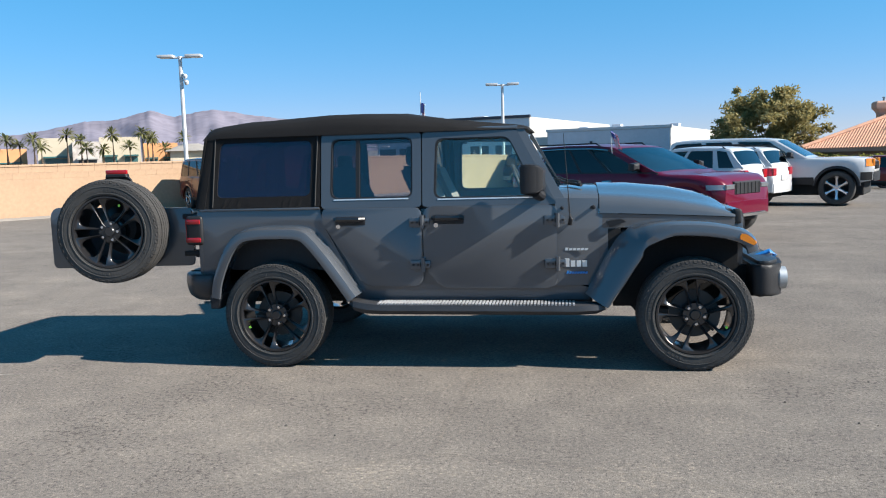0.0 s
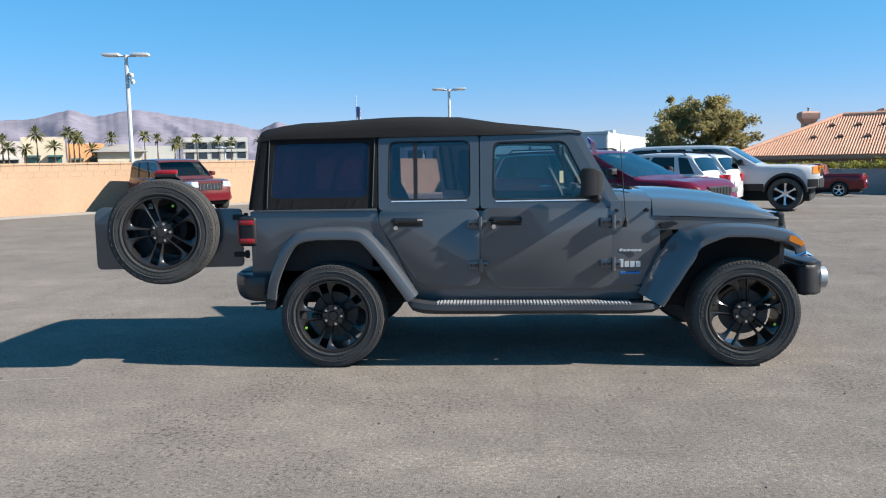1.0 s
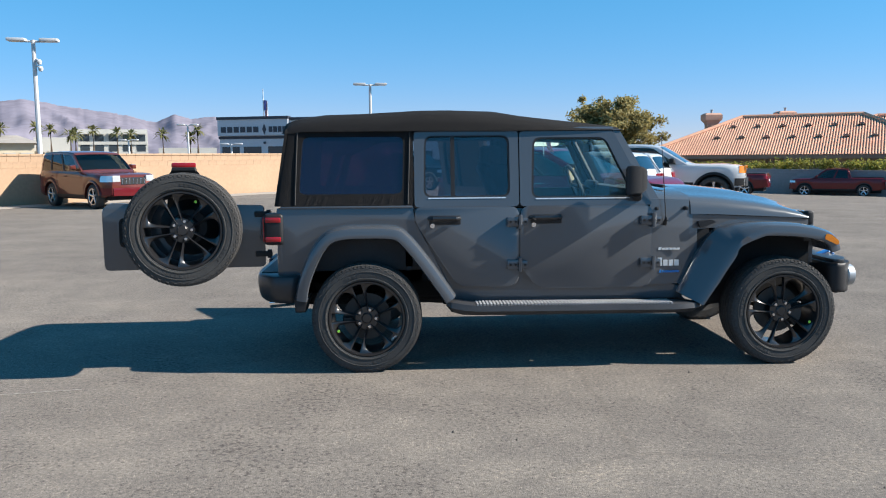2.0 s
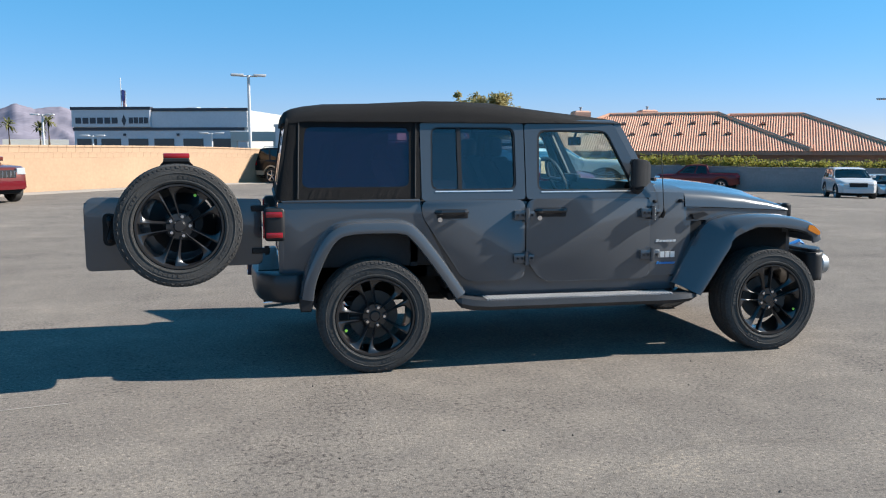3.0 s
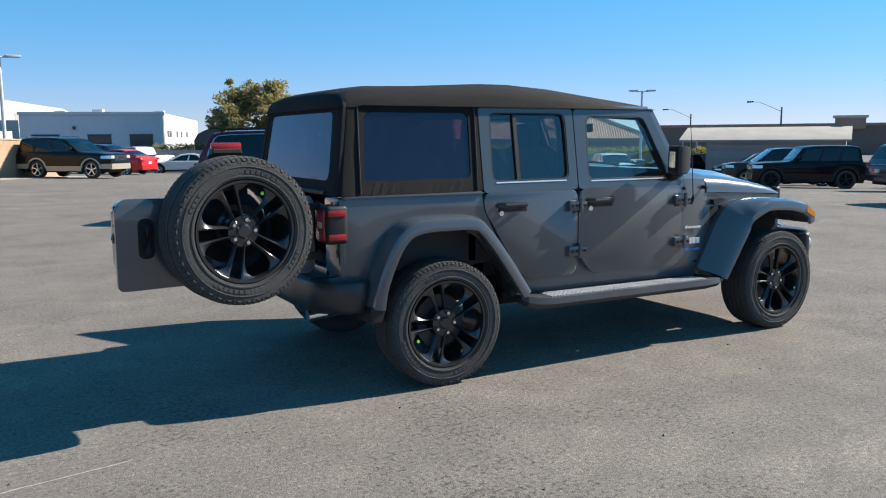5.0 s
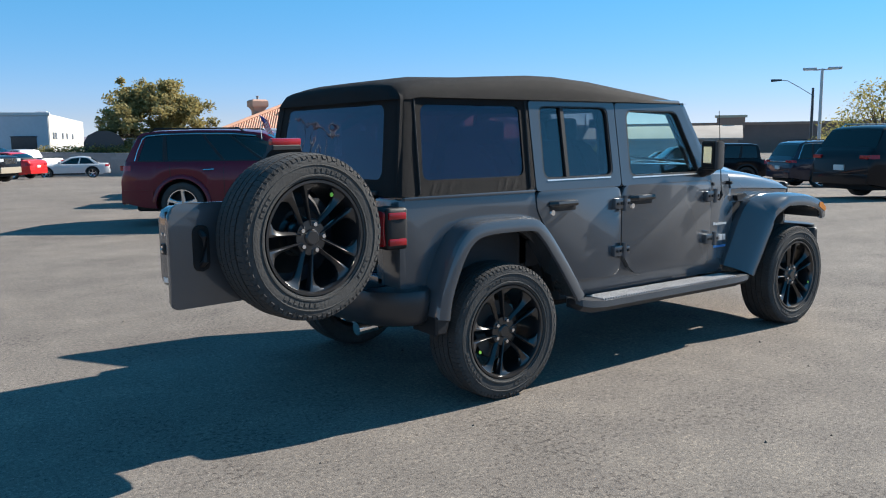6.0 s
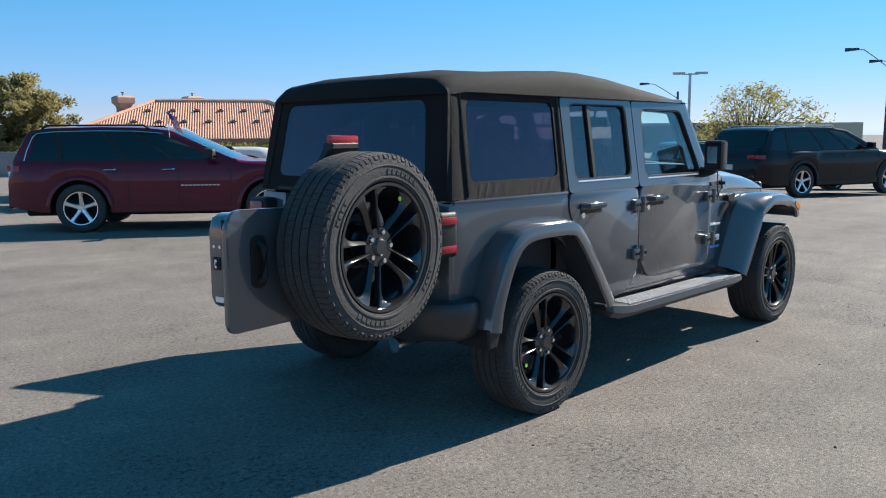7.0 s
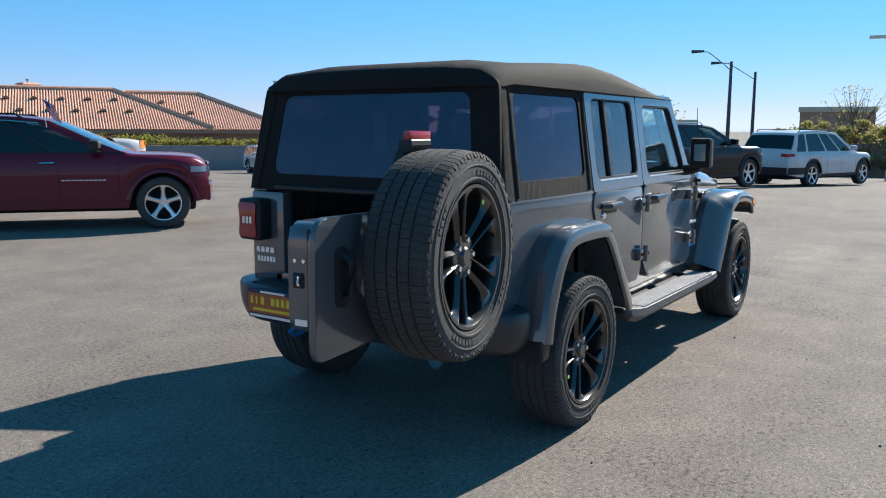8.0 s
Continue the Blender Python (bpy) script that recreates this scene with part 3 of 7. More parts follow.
        box(bm, xr - 0.014, xr + 0.05, y0, y1, zt_, zt_ + th, 0.01, 1)
        part("tail_lamp", bm, LAMP_RED, car)
    bm = new_bm()
    box(bm, xf - 0.1, xf + 0.012, -half * 0.45, half * 0.45, lz - 0.10, lz + 0.13, 0.02, 1)
    g = part("grille", bm, BLACK_PLASTIC, car)
    for k in range(7):
        bm = new_bm()
        y = half * (-0.39 + 0.13 * k)
        box(bm, xf + 0.008, xf + 0.022, y - 0.018, y + 0.018, lz - 0.08, lz + 0.11, 0.005, 1)
        part("grille_bar", bm, s.get("grille", CHROME), g)

    # side glass and pillars on one leaning surface
    def side(sd, f, v, out=0.0):
        xb, xt = x0b + (x1b - x0b) * f, x0t + (x1t - x0t) * f
        x = xb + (xt - xb) * v
        zb_, zt_ = belt + 0.004, ztop(xt) - 0.072
        z = zb_ + (zt_ - zb_) * v
        return Vector((x, sd * (min(lean_y(x, z), width(x) * 0.945) + out), z))

    def band(bm, sd, f0, f1, v0, v1, out, depth, nu=4, nv=4):
        rings = []
        for m in range(nu + 1):
            f = f0 + (f1 - f0) * m / nu
            vs_ = [v0 + (v1 - v0) * k / nv for k in range(nv + 1)]
            rings.append([side(sd, f, v, out) for v in vs_] + [side(sd, f, v, out - depth) for v in reversed(vs_)])
        loft(bm, rings)

    def loop(z, a, b, w, c):
        return [(a, -w + c, z), (a + c, -w, z), (b - c, -w, z), (b, -w + c, z), (b, w - c, z), (b - c, w, z), (a + c, w, z), (a, w - c, z)]
    bm = new_bm()
    loft(bm, [loop(belt - 0.25, x0b + 0.12, x1b - 0.10, half * 0.80, 0.05), loop(belt + 0.16, x0b + 0.18, x1b - 0.55, half * 0.74, 0.05), loop(H - 0.16, x0t + 0.14, x1t - 0.35, wt - 0.10, 0.05)])
    part("cabin", bm, INTERIOR, car)
    wins = s["wins"]
    edges = [0.0] + [e for w in wins for e in w] + [1.0]
    for sd in (-1, 1):
        for k, (a, b) in enumerate(wins):
            bm = new_bm()
            band(bm, sd, a - 0.004, b + 0.004, 0.02, 0.96, -0.006, 0.006)
            part("window", bm, CAR_GLASS if k < len(wins) - 1 else SCREEN_GLASS, car)
        for a, b in zip(edges[0::2], edges[1::2]):
            bm = new_bm()
            band(bm, sd, a, b, 0.0, 1.0, 0.002, 0.05)
            part("pillar", bm, body_m if a == 0.0 or b == 1.0 or s.get("painted_pillars") else BLACK_PLASTIC, car)
        bm = new_bm()
        band(bm, sd, 0.0, 1.0, 0.93, 1.02, 0.003, 0.05, 14, 1)
        band(bm, sd, 0.0, 1.0, -0.01, 0.045, 0.003, 0.05, 14, 1)
        part("window_surround", bm, s.get("roof_paint", body_m) if not s.get("bright_line") else BLACK_PLASTIC, car)
        # mirror: foot, shell and bright blade
        m = side(sd, 0.90, 0.10)
        bm = new_bm()
        def blade(x_, yi, yo, z0, z1):
            return [(m.x + x_, m.y + sd * yi, z0), (m.x + x_, m.y + sd * yo, z0 + 0.01), (m.x + x_, m.y + sd * yo, z1 - 0.02), (m.x + x_, m.y + sd * yi, z1)]
        loft(bm, [blade(-0.03, 0.06, 0.24, m.z, m.z + 0.15), blade(0.02, 0.05, 0.255, m.z - 0.005, m.z + 0.16), blade(0.09, 0.07, 0.235, m.z + 0.01, m.z + 0.145), blade(0.12, 0.11, 0.19, m.z + 0.035, m.z + 0.11)])
        tube(bm, [(m.x + 0.03, m.y - sd * 0.01, m.z + 0.0), (m.x + 0.03, m.y + sd * 0.10, m.z + 0.02)], 0.022, 6)
        part("wing_mirror", bm, s.get("mirror", body_m), car)
        for f in s.get("handles", (0.30, 0.62)):
            bm = new_bm()
            xh = x0b + (x1b - x0b) * f
            yy = skin_y(xh + 0.1, belt - 0.14)
            tube(bm, [(xh, sd * (yy - 0.005), belt - 0.14), (xh + 0.03, sd * (yy + 0.028), belt - 0.137), (xh + 0.17, sd * (yy + 0.028), belt - 0.133), (xh + 0.20, sd * (yy - 0.005), belt - 0.13)], 0.014, 6)
            part("door_handle", bm, s.get("handle", body_m), car)
        for f in s.get("seams", ()):
            bm = new_bm()
            xh = x0b + (x1b - x0b) * f
            skin(bm, sd, xh - 0.004, xh + 0.004, max(sill + 0.06, zbot(xh) + 0.02), belt - 0.01, 0.0015, 0.02, 1, 8)
            part("door_seam", bm, UNDERBODY, car)
        if s.get("bright_line"):
            bm = new_bm()
            tube(bm, [side(sd, f, v, 0.010) for f, v in ((0.055, 0.03), (0.050, 0.40), (0.052, 0.85), (0.075, 0.955), (0.20, 0.965), (0.5, 0.965), (0.75, 0.965), (0.93, 0.955))], 0.011, 6)
            part("bright_trim", bm, CHROME, car)
            bm = new_bm()
            for k in range(10):
                xa = wb - ra - 0.92 + 0.062 * k
                skin(bm, sd, xa, xa + 0.045, 0.735, 0.752, 0.004, 0.01, 1, 1)
            part("door_badge", bm, BADGE_BARS, car)
        if s.get("rails"):
            bm = new_bm()
            a, b = side(sd, 0.08, 1), side(sd, 0.86, 1)
            ym = min(abs(a.y), abs(b.y)) * 0.95 * sd
            tube(bm, [(a.x, ym, ztop(a.x) - 0.05), (a.x + 0.12, ym, H + s.get("rail_h", 0.02)), (b.x - 0.12, ym, H + s.get("rail_h", 0.02)), (b.x, ym, ztop(b.x) - 0.05)], 0.016, 6)
            part("roof_rail", bm, s["rails"], car)
        trim = s.get("arch_trim", low_m)
        for xa in (0, wb):
            bm = new_bm()
            rg = []
            lip = s.get("lip", 0.055)
            for k in range(17):
                a = radians(6) + (math.pi - radians(12)) * k / 16
                rg.append([(xa + rad * math.cos(a), yy, r + rad * math.sin(a)) for rad, yy in ((ra - 0.012, sd * (half - 0.08)), (ra - 0.012, sd * (half + 0.012)), (ra + lip * 0.5, sd * (half + 0.014)), (ra + lip, sd * (half - 0.002)), (ra + lip, sd * (half - 0.08)))])
            loft(bm, rg)
            part("arch_trim", bm, trim, car)
    bm = new_bm()
    box(bm, xr - 0.035, xr + 0.02, -0.16, 0.16, sill + 0.40, sill + 0.53, 0.006, 1)
    part("plate", bm, PLATE_BLANK, car)
    if s.get("bright_gate"):
        bm = new_bm()
        box(bm, xr - 0.022, xr + 0.02, -half * 0.58, half * 0.58, s["tail_z"] + 0.02, s["tail_z"] + 0.05, 0.006, 1)
        part("tailgate_trim", bm, CHROME, car)
    if s.get("bed"):
        bm = new_bm()
        box(bm, xr + 0.12, x0b - 0.06, -half * 0.84, half * 0.84, belt - 0.02, deck + 0.018, 0.01, 1)
        part("bed_cover", bm, BLACK_PLASTIC, car)
    return car


BADGE_BARS = mat("bright badge bars", (0.62, 0.62, 0.63), 0.3, metal=0.4, vary=0.02)


def spot(x, y, heading):
    return pose(x, y, ground_z(x, y), 0, 0, heading)


MAROON = paint("deep cherry red metallic paint", (0.110, 0.004, 0.020), 0.05, coat=0.55)
WHITE = paint("gloss white paint", (0.52, 0.52, 0.53), 0.0)
BLACK = paint("gloss black paint", (0.006, 0.006, 0.008), 0.0, coat=0.35)
NAVY = paint("dark slate blue paint", (0.010, 0.013, 0.028), 0.0)
BRONZE = paint("faded copper red paint", (0.115, 0.026, 0.018), 0.1)
RED = paint("bright red paint", (0.55, 0.02, 0.02), 0.1)
SILVER = paint("silver paint", (0.45, 0.46, 0.48), 0.6)
TAN_PAINT = paint("champagne cladding paint", (0.42, 0.36, 0.28), 0.3)
DEEP_RED = paint("dark red pickup paint", (0.13, 0.009, 0.014), 0.2)

SUV_L = dict(L=5.06, W=1.98, H=1.80, wb=3.06, fo=0.78, r=0.39, belt=1.10, hood=1.08, cab=(-1.12, 2.62, -0.78, 1.55), wins=[(0.06, 0.20), (0.23, 0.50), (0.525, 0.72), (0.745, 0.93)],
             rails=BLACK_PLASTIC, lamp_h=0.085, grille=BLACK_PLASTIC, seams=(0.24, 0.51, 0.735, 0.97), handles=(0.40, 0.66), tail_z=0.98, tail_h=0.09, nose=1.0, tumble=0.78)
vehicle("suv", "deep cherry red long family SUV with silver five-spoke wheels", "car", spot(2.44, 10.38, -39.8),
                 dict(SUV_L, L=4.74, wb=2.96, fo=0.67, H=1.70, nose=0.8, hood=1.12, cab=(-1.02, 2.46, -0.80, 1.40), mirror=BLACK_PLASTIC, lamp_l=0.26, lamp_mat=LAMP_SMOKE, rail_h=0.0, bright_chin=True, bright_gate=True, tail_in=0.42, paint=MAROON, roof_paint=BLACK, handle=CHROME, low=MAROON, bumper=MAROON, spokes=5, belt=1.13, bright_line=True, arch_trim=MAROON, wins=[(0.07, 0.20), (0.225, 0.50), (0.52, 0.70), (0.72, 0.92)]))
vehicle("suv", "white long family SUV with dark tinted windows", "car", spot(24.6, 2.95, -21), dict(SUV_L, paint=WHITE, roof_paint=WHITE, low=BLACK_PLASTIC, bumper=BLACK_PLASTIC, painted_pillars=True))
WAGON = dict(SUV_L, L=5.75, W=2.05, H=1.80, wb=3.28, fo=0.95, belt=1.18, hood=1.18, cab=(-1.38, 2.85, -1.05, 1.75), r=0.41, tail_z=1.0)
vehicle("suv", "black full-size SUV with bright alloy wheels", "car", spot(17.9, 5.2, -20), dict(WAGON, paint=BLACK, rails=ALLOY, handle=BLACK))
vehicle("suv", "dark slate blue family SUV seen from behind", "car", spot(27.35, 12.6, -30), dict(SUV_L, paint=NAVY, bumper=NAVY, bright_line=True, bright_gate=True))
BOXY = dict(L=4.25, W=1.80, H=1.62, wb=2.57, fo=0.85, r=0.35, belt=1.08, hood=1.05, cab=(-0.80, 1.95, -0.50, 1.20), wins=[(0.07, 0.20), (0.25, 0.55), (0.59, 0.93)],
            painted_pillars=True, rails=BLACK_PLASTIC, tail_z=0.84, tail_h=0.2, nose=0.8, tumble=0.82)
vehicle("suv", "small boxy white SUV with black roof rails", "car", spot(5.87, 14.02, 149), dict(BOXY, paint=WHITE))
vehicle("suv", "small boxy white SUV with square red tail lamps", "car", spot(7.07, 16.42, 149), dict(BOXY, paint=WHITE))
vehicle("truck", "tall white lifted off-road truck with black arches", "truck", spot(6.5, 18.75, -25),
        dict(L=5.60, W=2.03, H=1.88, wb=3.48, fo=0.84, r=0.46, belt=1.24, hood=1.28, sill=0.55, lamp_l=0.16, cab=(-1.15, 2.75, -1.0, 1.90), wins=[(0.05, 0.30), (0.34, 0.58), (0.64, 0.93)], paint=WHITE, low=BLACK_PLASTIC,
             clad=0.2, painted_pillars=True, arch_trim=BLACK_PLASTIC, tw=0.32, spokes=6, bumper=BLACK_PLASTIC, mirror=BLACK_PLASTIC, grille=BLACK_PLASTIC, lamp_mat=LAMP_AMBER, lamp_h=0.2, tumble=0.84, nose=0.5))
vehicle("suv", "faded copper red boxy SUV with a chrome slot grille", "car", spot(-10.45, 21.2, -43),
        dict(L=4.49, W=1.84, H=1.78, wb=2.69, fo=0.82, r=0.37, belt=1.12, hood=1.08, cab=(-0.85, 2.05, -0.68, 1.35), wins=[(0.05, 0.27), (0.31, 0.58), (0.62, 0.93)], paint=BRONZE, bumper=DEEP_RED, arch_trim=BRONZE, nose=0.5, tumble=0.82, lamp_h=0.19))
vehicle("suv", "black SUV with champagne lower cladding and silver wheels", "car", spot(0.3, 35.6, -43),
        dict(L=4.75, W=1.86, H=1.80, wb=2.73, fo=0.85, r=0.39, belt=1.15, hood=1.12, cab=(-1.0, 2.15, -0.85, 1.35), wins=[(0.05, 0.27), (0.31, 0.58), (0.62, 0.93)], paint=BLACK, low=TAN_PAINT, clad=0.22, bumper=TAN_PAINT, arch_trim=TAN_PAINT, rails=ALLOY, nose=0.5, tumble=0.82))
vehicle("suv", "black SUV parked behind another in the far row", "car", spot(3.4, 49.2, -43), dict(SUV_L, paint=NAVY))
SEDAN = dict(L=4.75, W=1.82, H=1.45, wb=2.78, fo=0.95, r=0.33, belt=0.92, hood=0.88, deck=0.98, cab=(-0.45, 2.25, 0.15, 1.30), wins=[(0.10, 0.45), (0.49, 0.90)], sill=0.24, tail_z=0.75, painted_pillars=True, nose=1.2)
vehicle("sedan", "bright red fastback car with silver wheels", "car", spot(5.4, 45.6, 137), dict(SEDAN, paint=RED, H=1.52, belt=0.98, deck=1.06, cab=(-0.75, 2.2, 0.2, 1.25)))
vehicle("sedan", "older white four-door sedan by the grey wall", "car", spot(11.1, 53.7, 163), dict(SEDAN, paint=WHITE))
PICKUP = dict(L=5.8, W=2.03, H=1.92, wb=3.6, fo=0.95, r=0.40, belt=1.22, hood=1.20, deck=1.30, cab=(0.75, 3.15, 0.95, 2.35), wins=[(0.08, 0.42), (0.47, 0.92)], sill=0.42, painted_pillars=True, bed=True, nose=0.5)
vehicle("pickup", "white pickup truck in the far row", "truck", spot(8.6, 57.5, 120), dict(PICKUP, paint=WHITE))
vehicle("pickup", "dark red pickup truck in front of the grey wall", "truck", spot(31.4, 46.7, 150), dict(PICKUP, paint=DEEP_RED))
vehicle("pickup", "white pickup truck beside a red one before the grey wall", "truck", spot(21.1, 45.6, 150), dict(PICKUP, paint=WHITE))
vehicle("pickup", "red pickup truck with its tail towards the open lot", "truck", spot(21.0, 41.3, 150), dict(PICKUP, paint=DEEP_RED))
vehicle("suv", "white family SUV with a black grille", "car", spot(31.2, 33.7, -117), dict(SUV_L, L=4.8, wb=2.8, H=1.7, cab=(-0.95, 2.3, -0.7, 1.35), paint=WHITE, painted_pillars=True))
vehicle("sedan", "silver car behind a light pole", "car", spot(37.6, 39.0, -110), dict(SEDAN, paint=SILVER))
vehicle("suv", "dark SUV parked beside the grey shed", "car", spot(39.5, 35.5, 150), dict(SUV_L, paint=BLACK))
vehicle("suv", "black four-door off-road SUV parked nose outward", "car", spot(29.9, 17.2, 140),
        dict(L=4.7, W=1.88, H=1.86, wb=3.0, fo=0.72, r=0.41, belt=1.18, hood=1.14, cab=(-0.62, 2.2, -0.55, 1.72), wins=[(0.05, 0.30), (0.34, 0.60), (0.64, 0.92)], paint=BLACK, arch_trim=BLACK_PLASTIC, dark_rims=True, tumble=0.84, nose=0.3))
vehicle("pickup", "dark blue pickup truck in the far row", "truck", spot(34.2, 21.4, 140), dict(PICKUP, paint=NAVY))
vehicle("suv", "black SUV at the end of the far row", "car", spot(37.5, 26.0, 140), dict(SUV_L, paint=BLACK))
vehicle("sedan", "white car between two parked SUVs", "car", spot(25.2, 6.5, -43), dict(SEDAN, H=1.6, paint=WHITE))


def window_flag():
    car_flag = thing("car_flag", "small striped flag on a clip-on staff above a car window", "flag", pose(2.99, 8.86, 1.50, 0, 4, 140))
    bm = new_bm()
    tube(bm, [(0, 0, 0), (0, 0, 0.42)], 0.006, 6)
    part("staff", bm, POLE_WHITE, car_flag)
    for i in range(9):
        bm = new_bm()
        rings = []
        for k in range(8):
            f = k / 7
            x = -0.01 - 0.014 * i - 0.08 * f
            y = 0.018 * math.sin(f * 7 + i * 0.5)
            z = 0.41 - 0.010 * i - 0.28 * f
            rings.append([(x, y - 0.002, z), (x, y + 0.002, z), (x - 0.014, y + 0.002, z - 0.010), (x - 0.014, y - 0.002, z - 0.010)])
        loft(bm, rings)
        part("stripe", bm, CLOTH_RED if i % 2 == 0 else CLOTH_WHITE, car_flag)
    bm = new_bm()
    prism(bm, [(-0.008, 0.412), (-0.075, 0.362), (-0.105, 0.262), (-0.036, 0.315)], -0.024, 0.024, "y")
    part("canton", bm, CLOTH_BLUE, car_flag)


window_flag()


# ---------------------------------------------------------------- lamps and poles
def lot_light(x, y, top, label="white steel parking lot light with two flat heads", material=POLE_WHITE, camera_box=False, spread=0.85, turn=0):
    g = ground_z(x, y)
    lamp = thing("lot_light", label, "street lamp", pose(x, y, g, 0, 0, turn), "lot lights")
    h = top - g
    bm = new_bm()
    tube(bm, [(0, 0, -0.2), (0, 0, h)], [0.10, 0.075], 10)
    part("pole", bm, material, lamp)
    bm = new_bm()
    lathe(bm, [(0.0, 0.0), (0.24, 0.0), (0.24, 0.45), (0.0, 0.45)], 14, "z")
    part("base", bm, PALE_STRIP, lamp)
    bm = new_bm()
    tube(bm, [(-spread * 0.6, 0, h - 0.05), (spread * 0.6, 0, h - 0.05)], 0.04, 8)
    part("cross_arm", bm, material, lamp)
    for sd in (-1, 1):
        bm = new_bm()
        a, b = sorted((sd * spread * 0.35, sd * spread * 1.25))
        box(bm, a, b, -0.22, 0.22, h - 0.05, h + 0.06, 0.03, 2)
        hd = part("lamp_head", bm, material, lamp)
        bm = new_bm()
        box(bm, a + 0.08, b - 0.08, -0.17, 0.17, h - 0.065, h - 0.045, 0.005, 1)
        part("lens", bm, LAMP_LENS, hd)
    if camera_box:
        for zz, sx in ((h - 0.75, 0.10), (h - 1.0, 0.14)):
            bm = new_bm()
            tube(bm, [(0, 0, zz), (sx, -0.05, zz + 0.03), (sx + 0.08, -0.08, zz - 0.06)], [0.03, 0.04, 0.07], 8)
            lathe(bm, [(0.0, zz - 0.18), (0.07, zz - 0.16), (0.10, zz - 0.06), (0.05, zz + 0.02)], 10, "z", (sx + 0.1, -0.1, 0))
            part("security_camera", bm, material, lamp)


lot_light(-13.55, 25.7, 6.0, camera_box=True, turn=8, spread=0.72)
lot_light(-1.35, 40.0, 5.55, turn=5, spread=0.75)
lot_light(38.6, 38.9, 4.75, turn=-40, spread=0.75)
lot_light(38.75, 18.4, 4.85, turn=-60, spread=0.75)
lot_light(36.4, 0.9, 5.5, turn=-80, spread=1.0)
for px, py, pt in ((-17.6, 64, 4.3), (-13.2, 60, 2.6), (-4.3, 56, 2.75), (-24.5, 70, 3.2)):
    lot_light(px, py, pt, "far white lot light with two flat heads", spread=0.7)


def street_lamp(x, y, top, arm, turn, label="dark pole street lamp with a curved arm"):
    g = ground_z(x, y)
    lamp = thing("street_lamp", label, "street lamp", pose(x, y, g, 0, 0, turn), "street lamps")
    h = top - g
    bm = new_bm()
    tube(bm, [(0, 0, -0.2), (0, 0, h)], [0.13, 0.08], 8)
    part("pole", bm, POLE_DARK, lamp)
    bm = new_bm()
    tube(bm, [(0, 0, h - 0.5), (-arm * 0.45, 0, h + 0.15), (-arm * 0.75, 0, h + 0.55), (-arm, 0, h + 0.6)], 0.03, 6)
    part("arm", bm, POLE_GREY, lamp)
    bm = new_bm()
    loft(bm, [[(-arm + 0.2, -0.08, h + 0.55), (-arm + 0.2, 0.08, h + 0.55), (-arm + 0.2, 0.06, h + 0.66), (-arm + 0.2, -0.06, h + 0.66)],
              [(-arm - 0.5, -0.16, h + 0.50), (-arm - 0.5, 0.16, h + 0.50), (-arm - 0.5, 0.10, h + 0.68), (-arm - 0.5, -0.10, h + 0.68)]])
    part("lamp_head", bm, POLE_DARK, lamp)


def bearing(x, y, az, d):
    return x + d * math.sin(radians(az)), y + d * math.cos(radians(az))


for (ex, ey, az, d, top, arm) in ((-3.76, -2.55, 75.4, 50, 5.4, 1.7), (-3.76, -2.55, 76.9, 56, 5.2, 2.2), (-3.23, -3.91, 61.4, 62, 4.6, 2.2), (-2.6, -4.93, 51.9, 95, 4.6, 3.0), (-1.77, -5.72, 45.7, 110, 4.4, 3.0)):
    sx, sy = bearing(ex, ey, az, d)
    street_lamp(sx, sy, top, arm, -az)


def flag_pole():
    x, y, top = -22.4, 133.0, 12.9
    g = ground_z(x, y)
    fp = thing("flag_pole", "tall white pole with a limp striped flag", "flag pole", pose(x, y, g))
    bm = new_bm()
    tube(bm, [(0, 0, 0), (0, 0, top - g)], [0.14, 0.06], 8)
    part("pole", bm, POLE_WHITE, fp)
    for i in range(4):
        bm = new_bm()
        rings = []
        for k in range(9):
            f = k / 8
            z = top - g - 2.0 - 5.0 * f
            rings.append([(0.1 + 0.16 * i + 0.25 * f * (1 - 0.3 * i), 0.12 * math.sin(4 * f + i) - 0.03, z), (0.1 + 0.16 * i + 0.25 * f * (1 - 0.3 * i), 0.12 * math.sin(4 * f + i) + 0.03, z),
                          (0.27 + 0.16 * i + 0.2 * f * (1 - 0.3 * i), 0.12 * math.sin(4 * f + i + 1) + 0.03, z), (0.27 + 0.16 * i + 0.2 * f * (1 - 0.3 * i), 0.12 * math.sin(4 * f + i + 1) - 0.03, z)])
        loft(bm, rings)
        part("stripe", bm, CLOTH_RED if i % 2 == 0 else CLOTH_WHITE, fp)
    bm = new_bm()
    box(bm, 0.1, 0.5, -0.12, 0.2, top - g - 3.6, top - g - 1.9, 0.03, 1)
    part("canton", bm, CLOTH_BLUE, fp)


flag_pole()


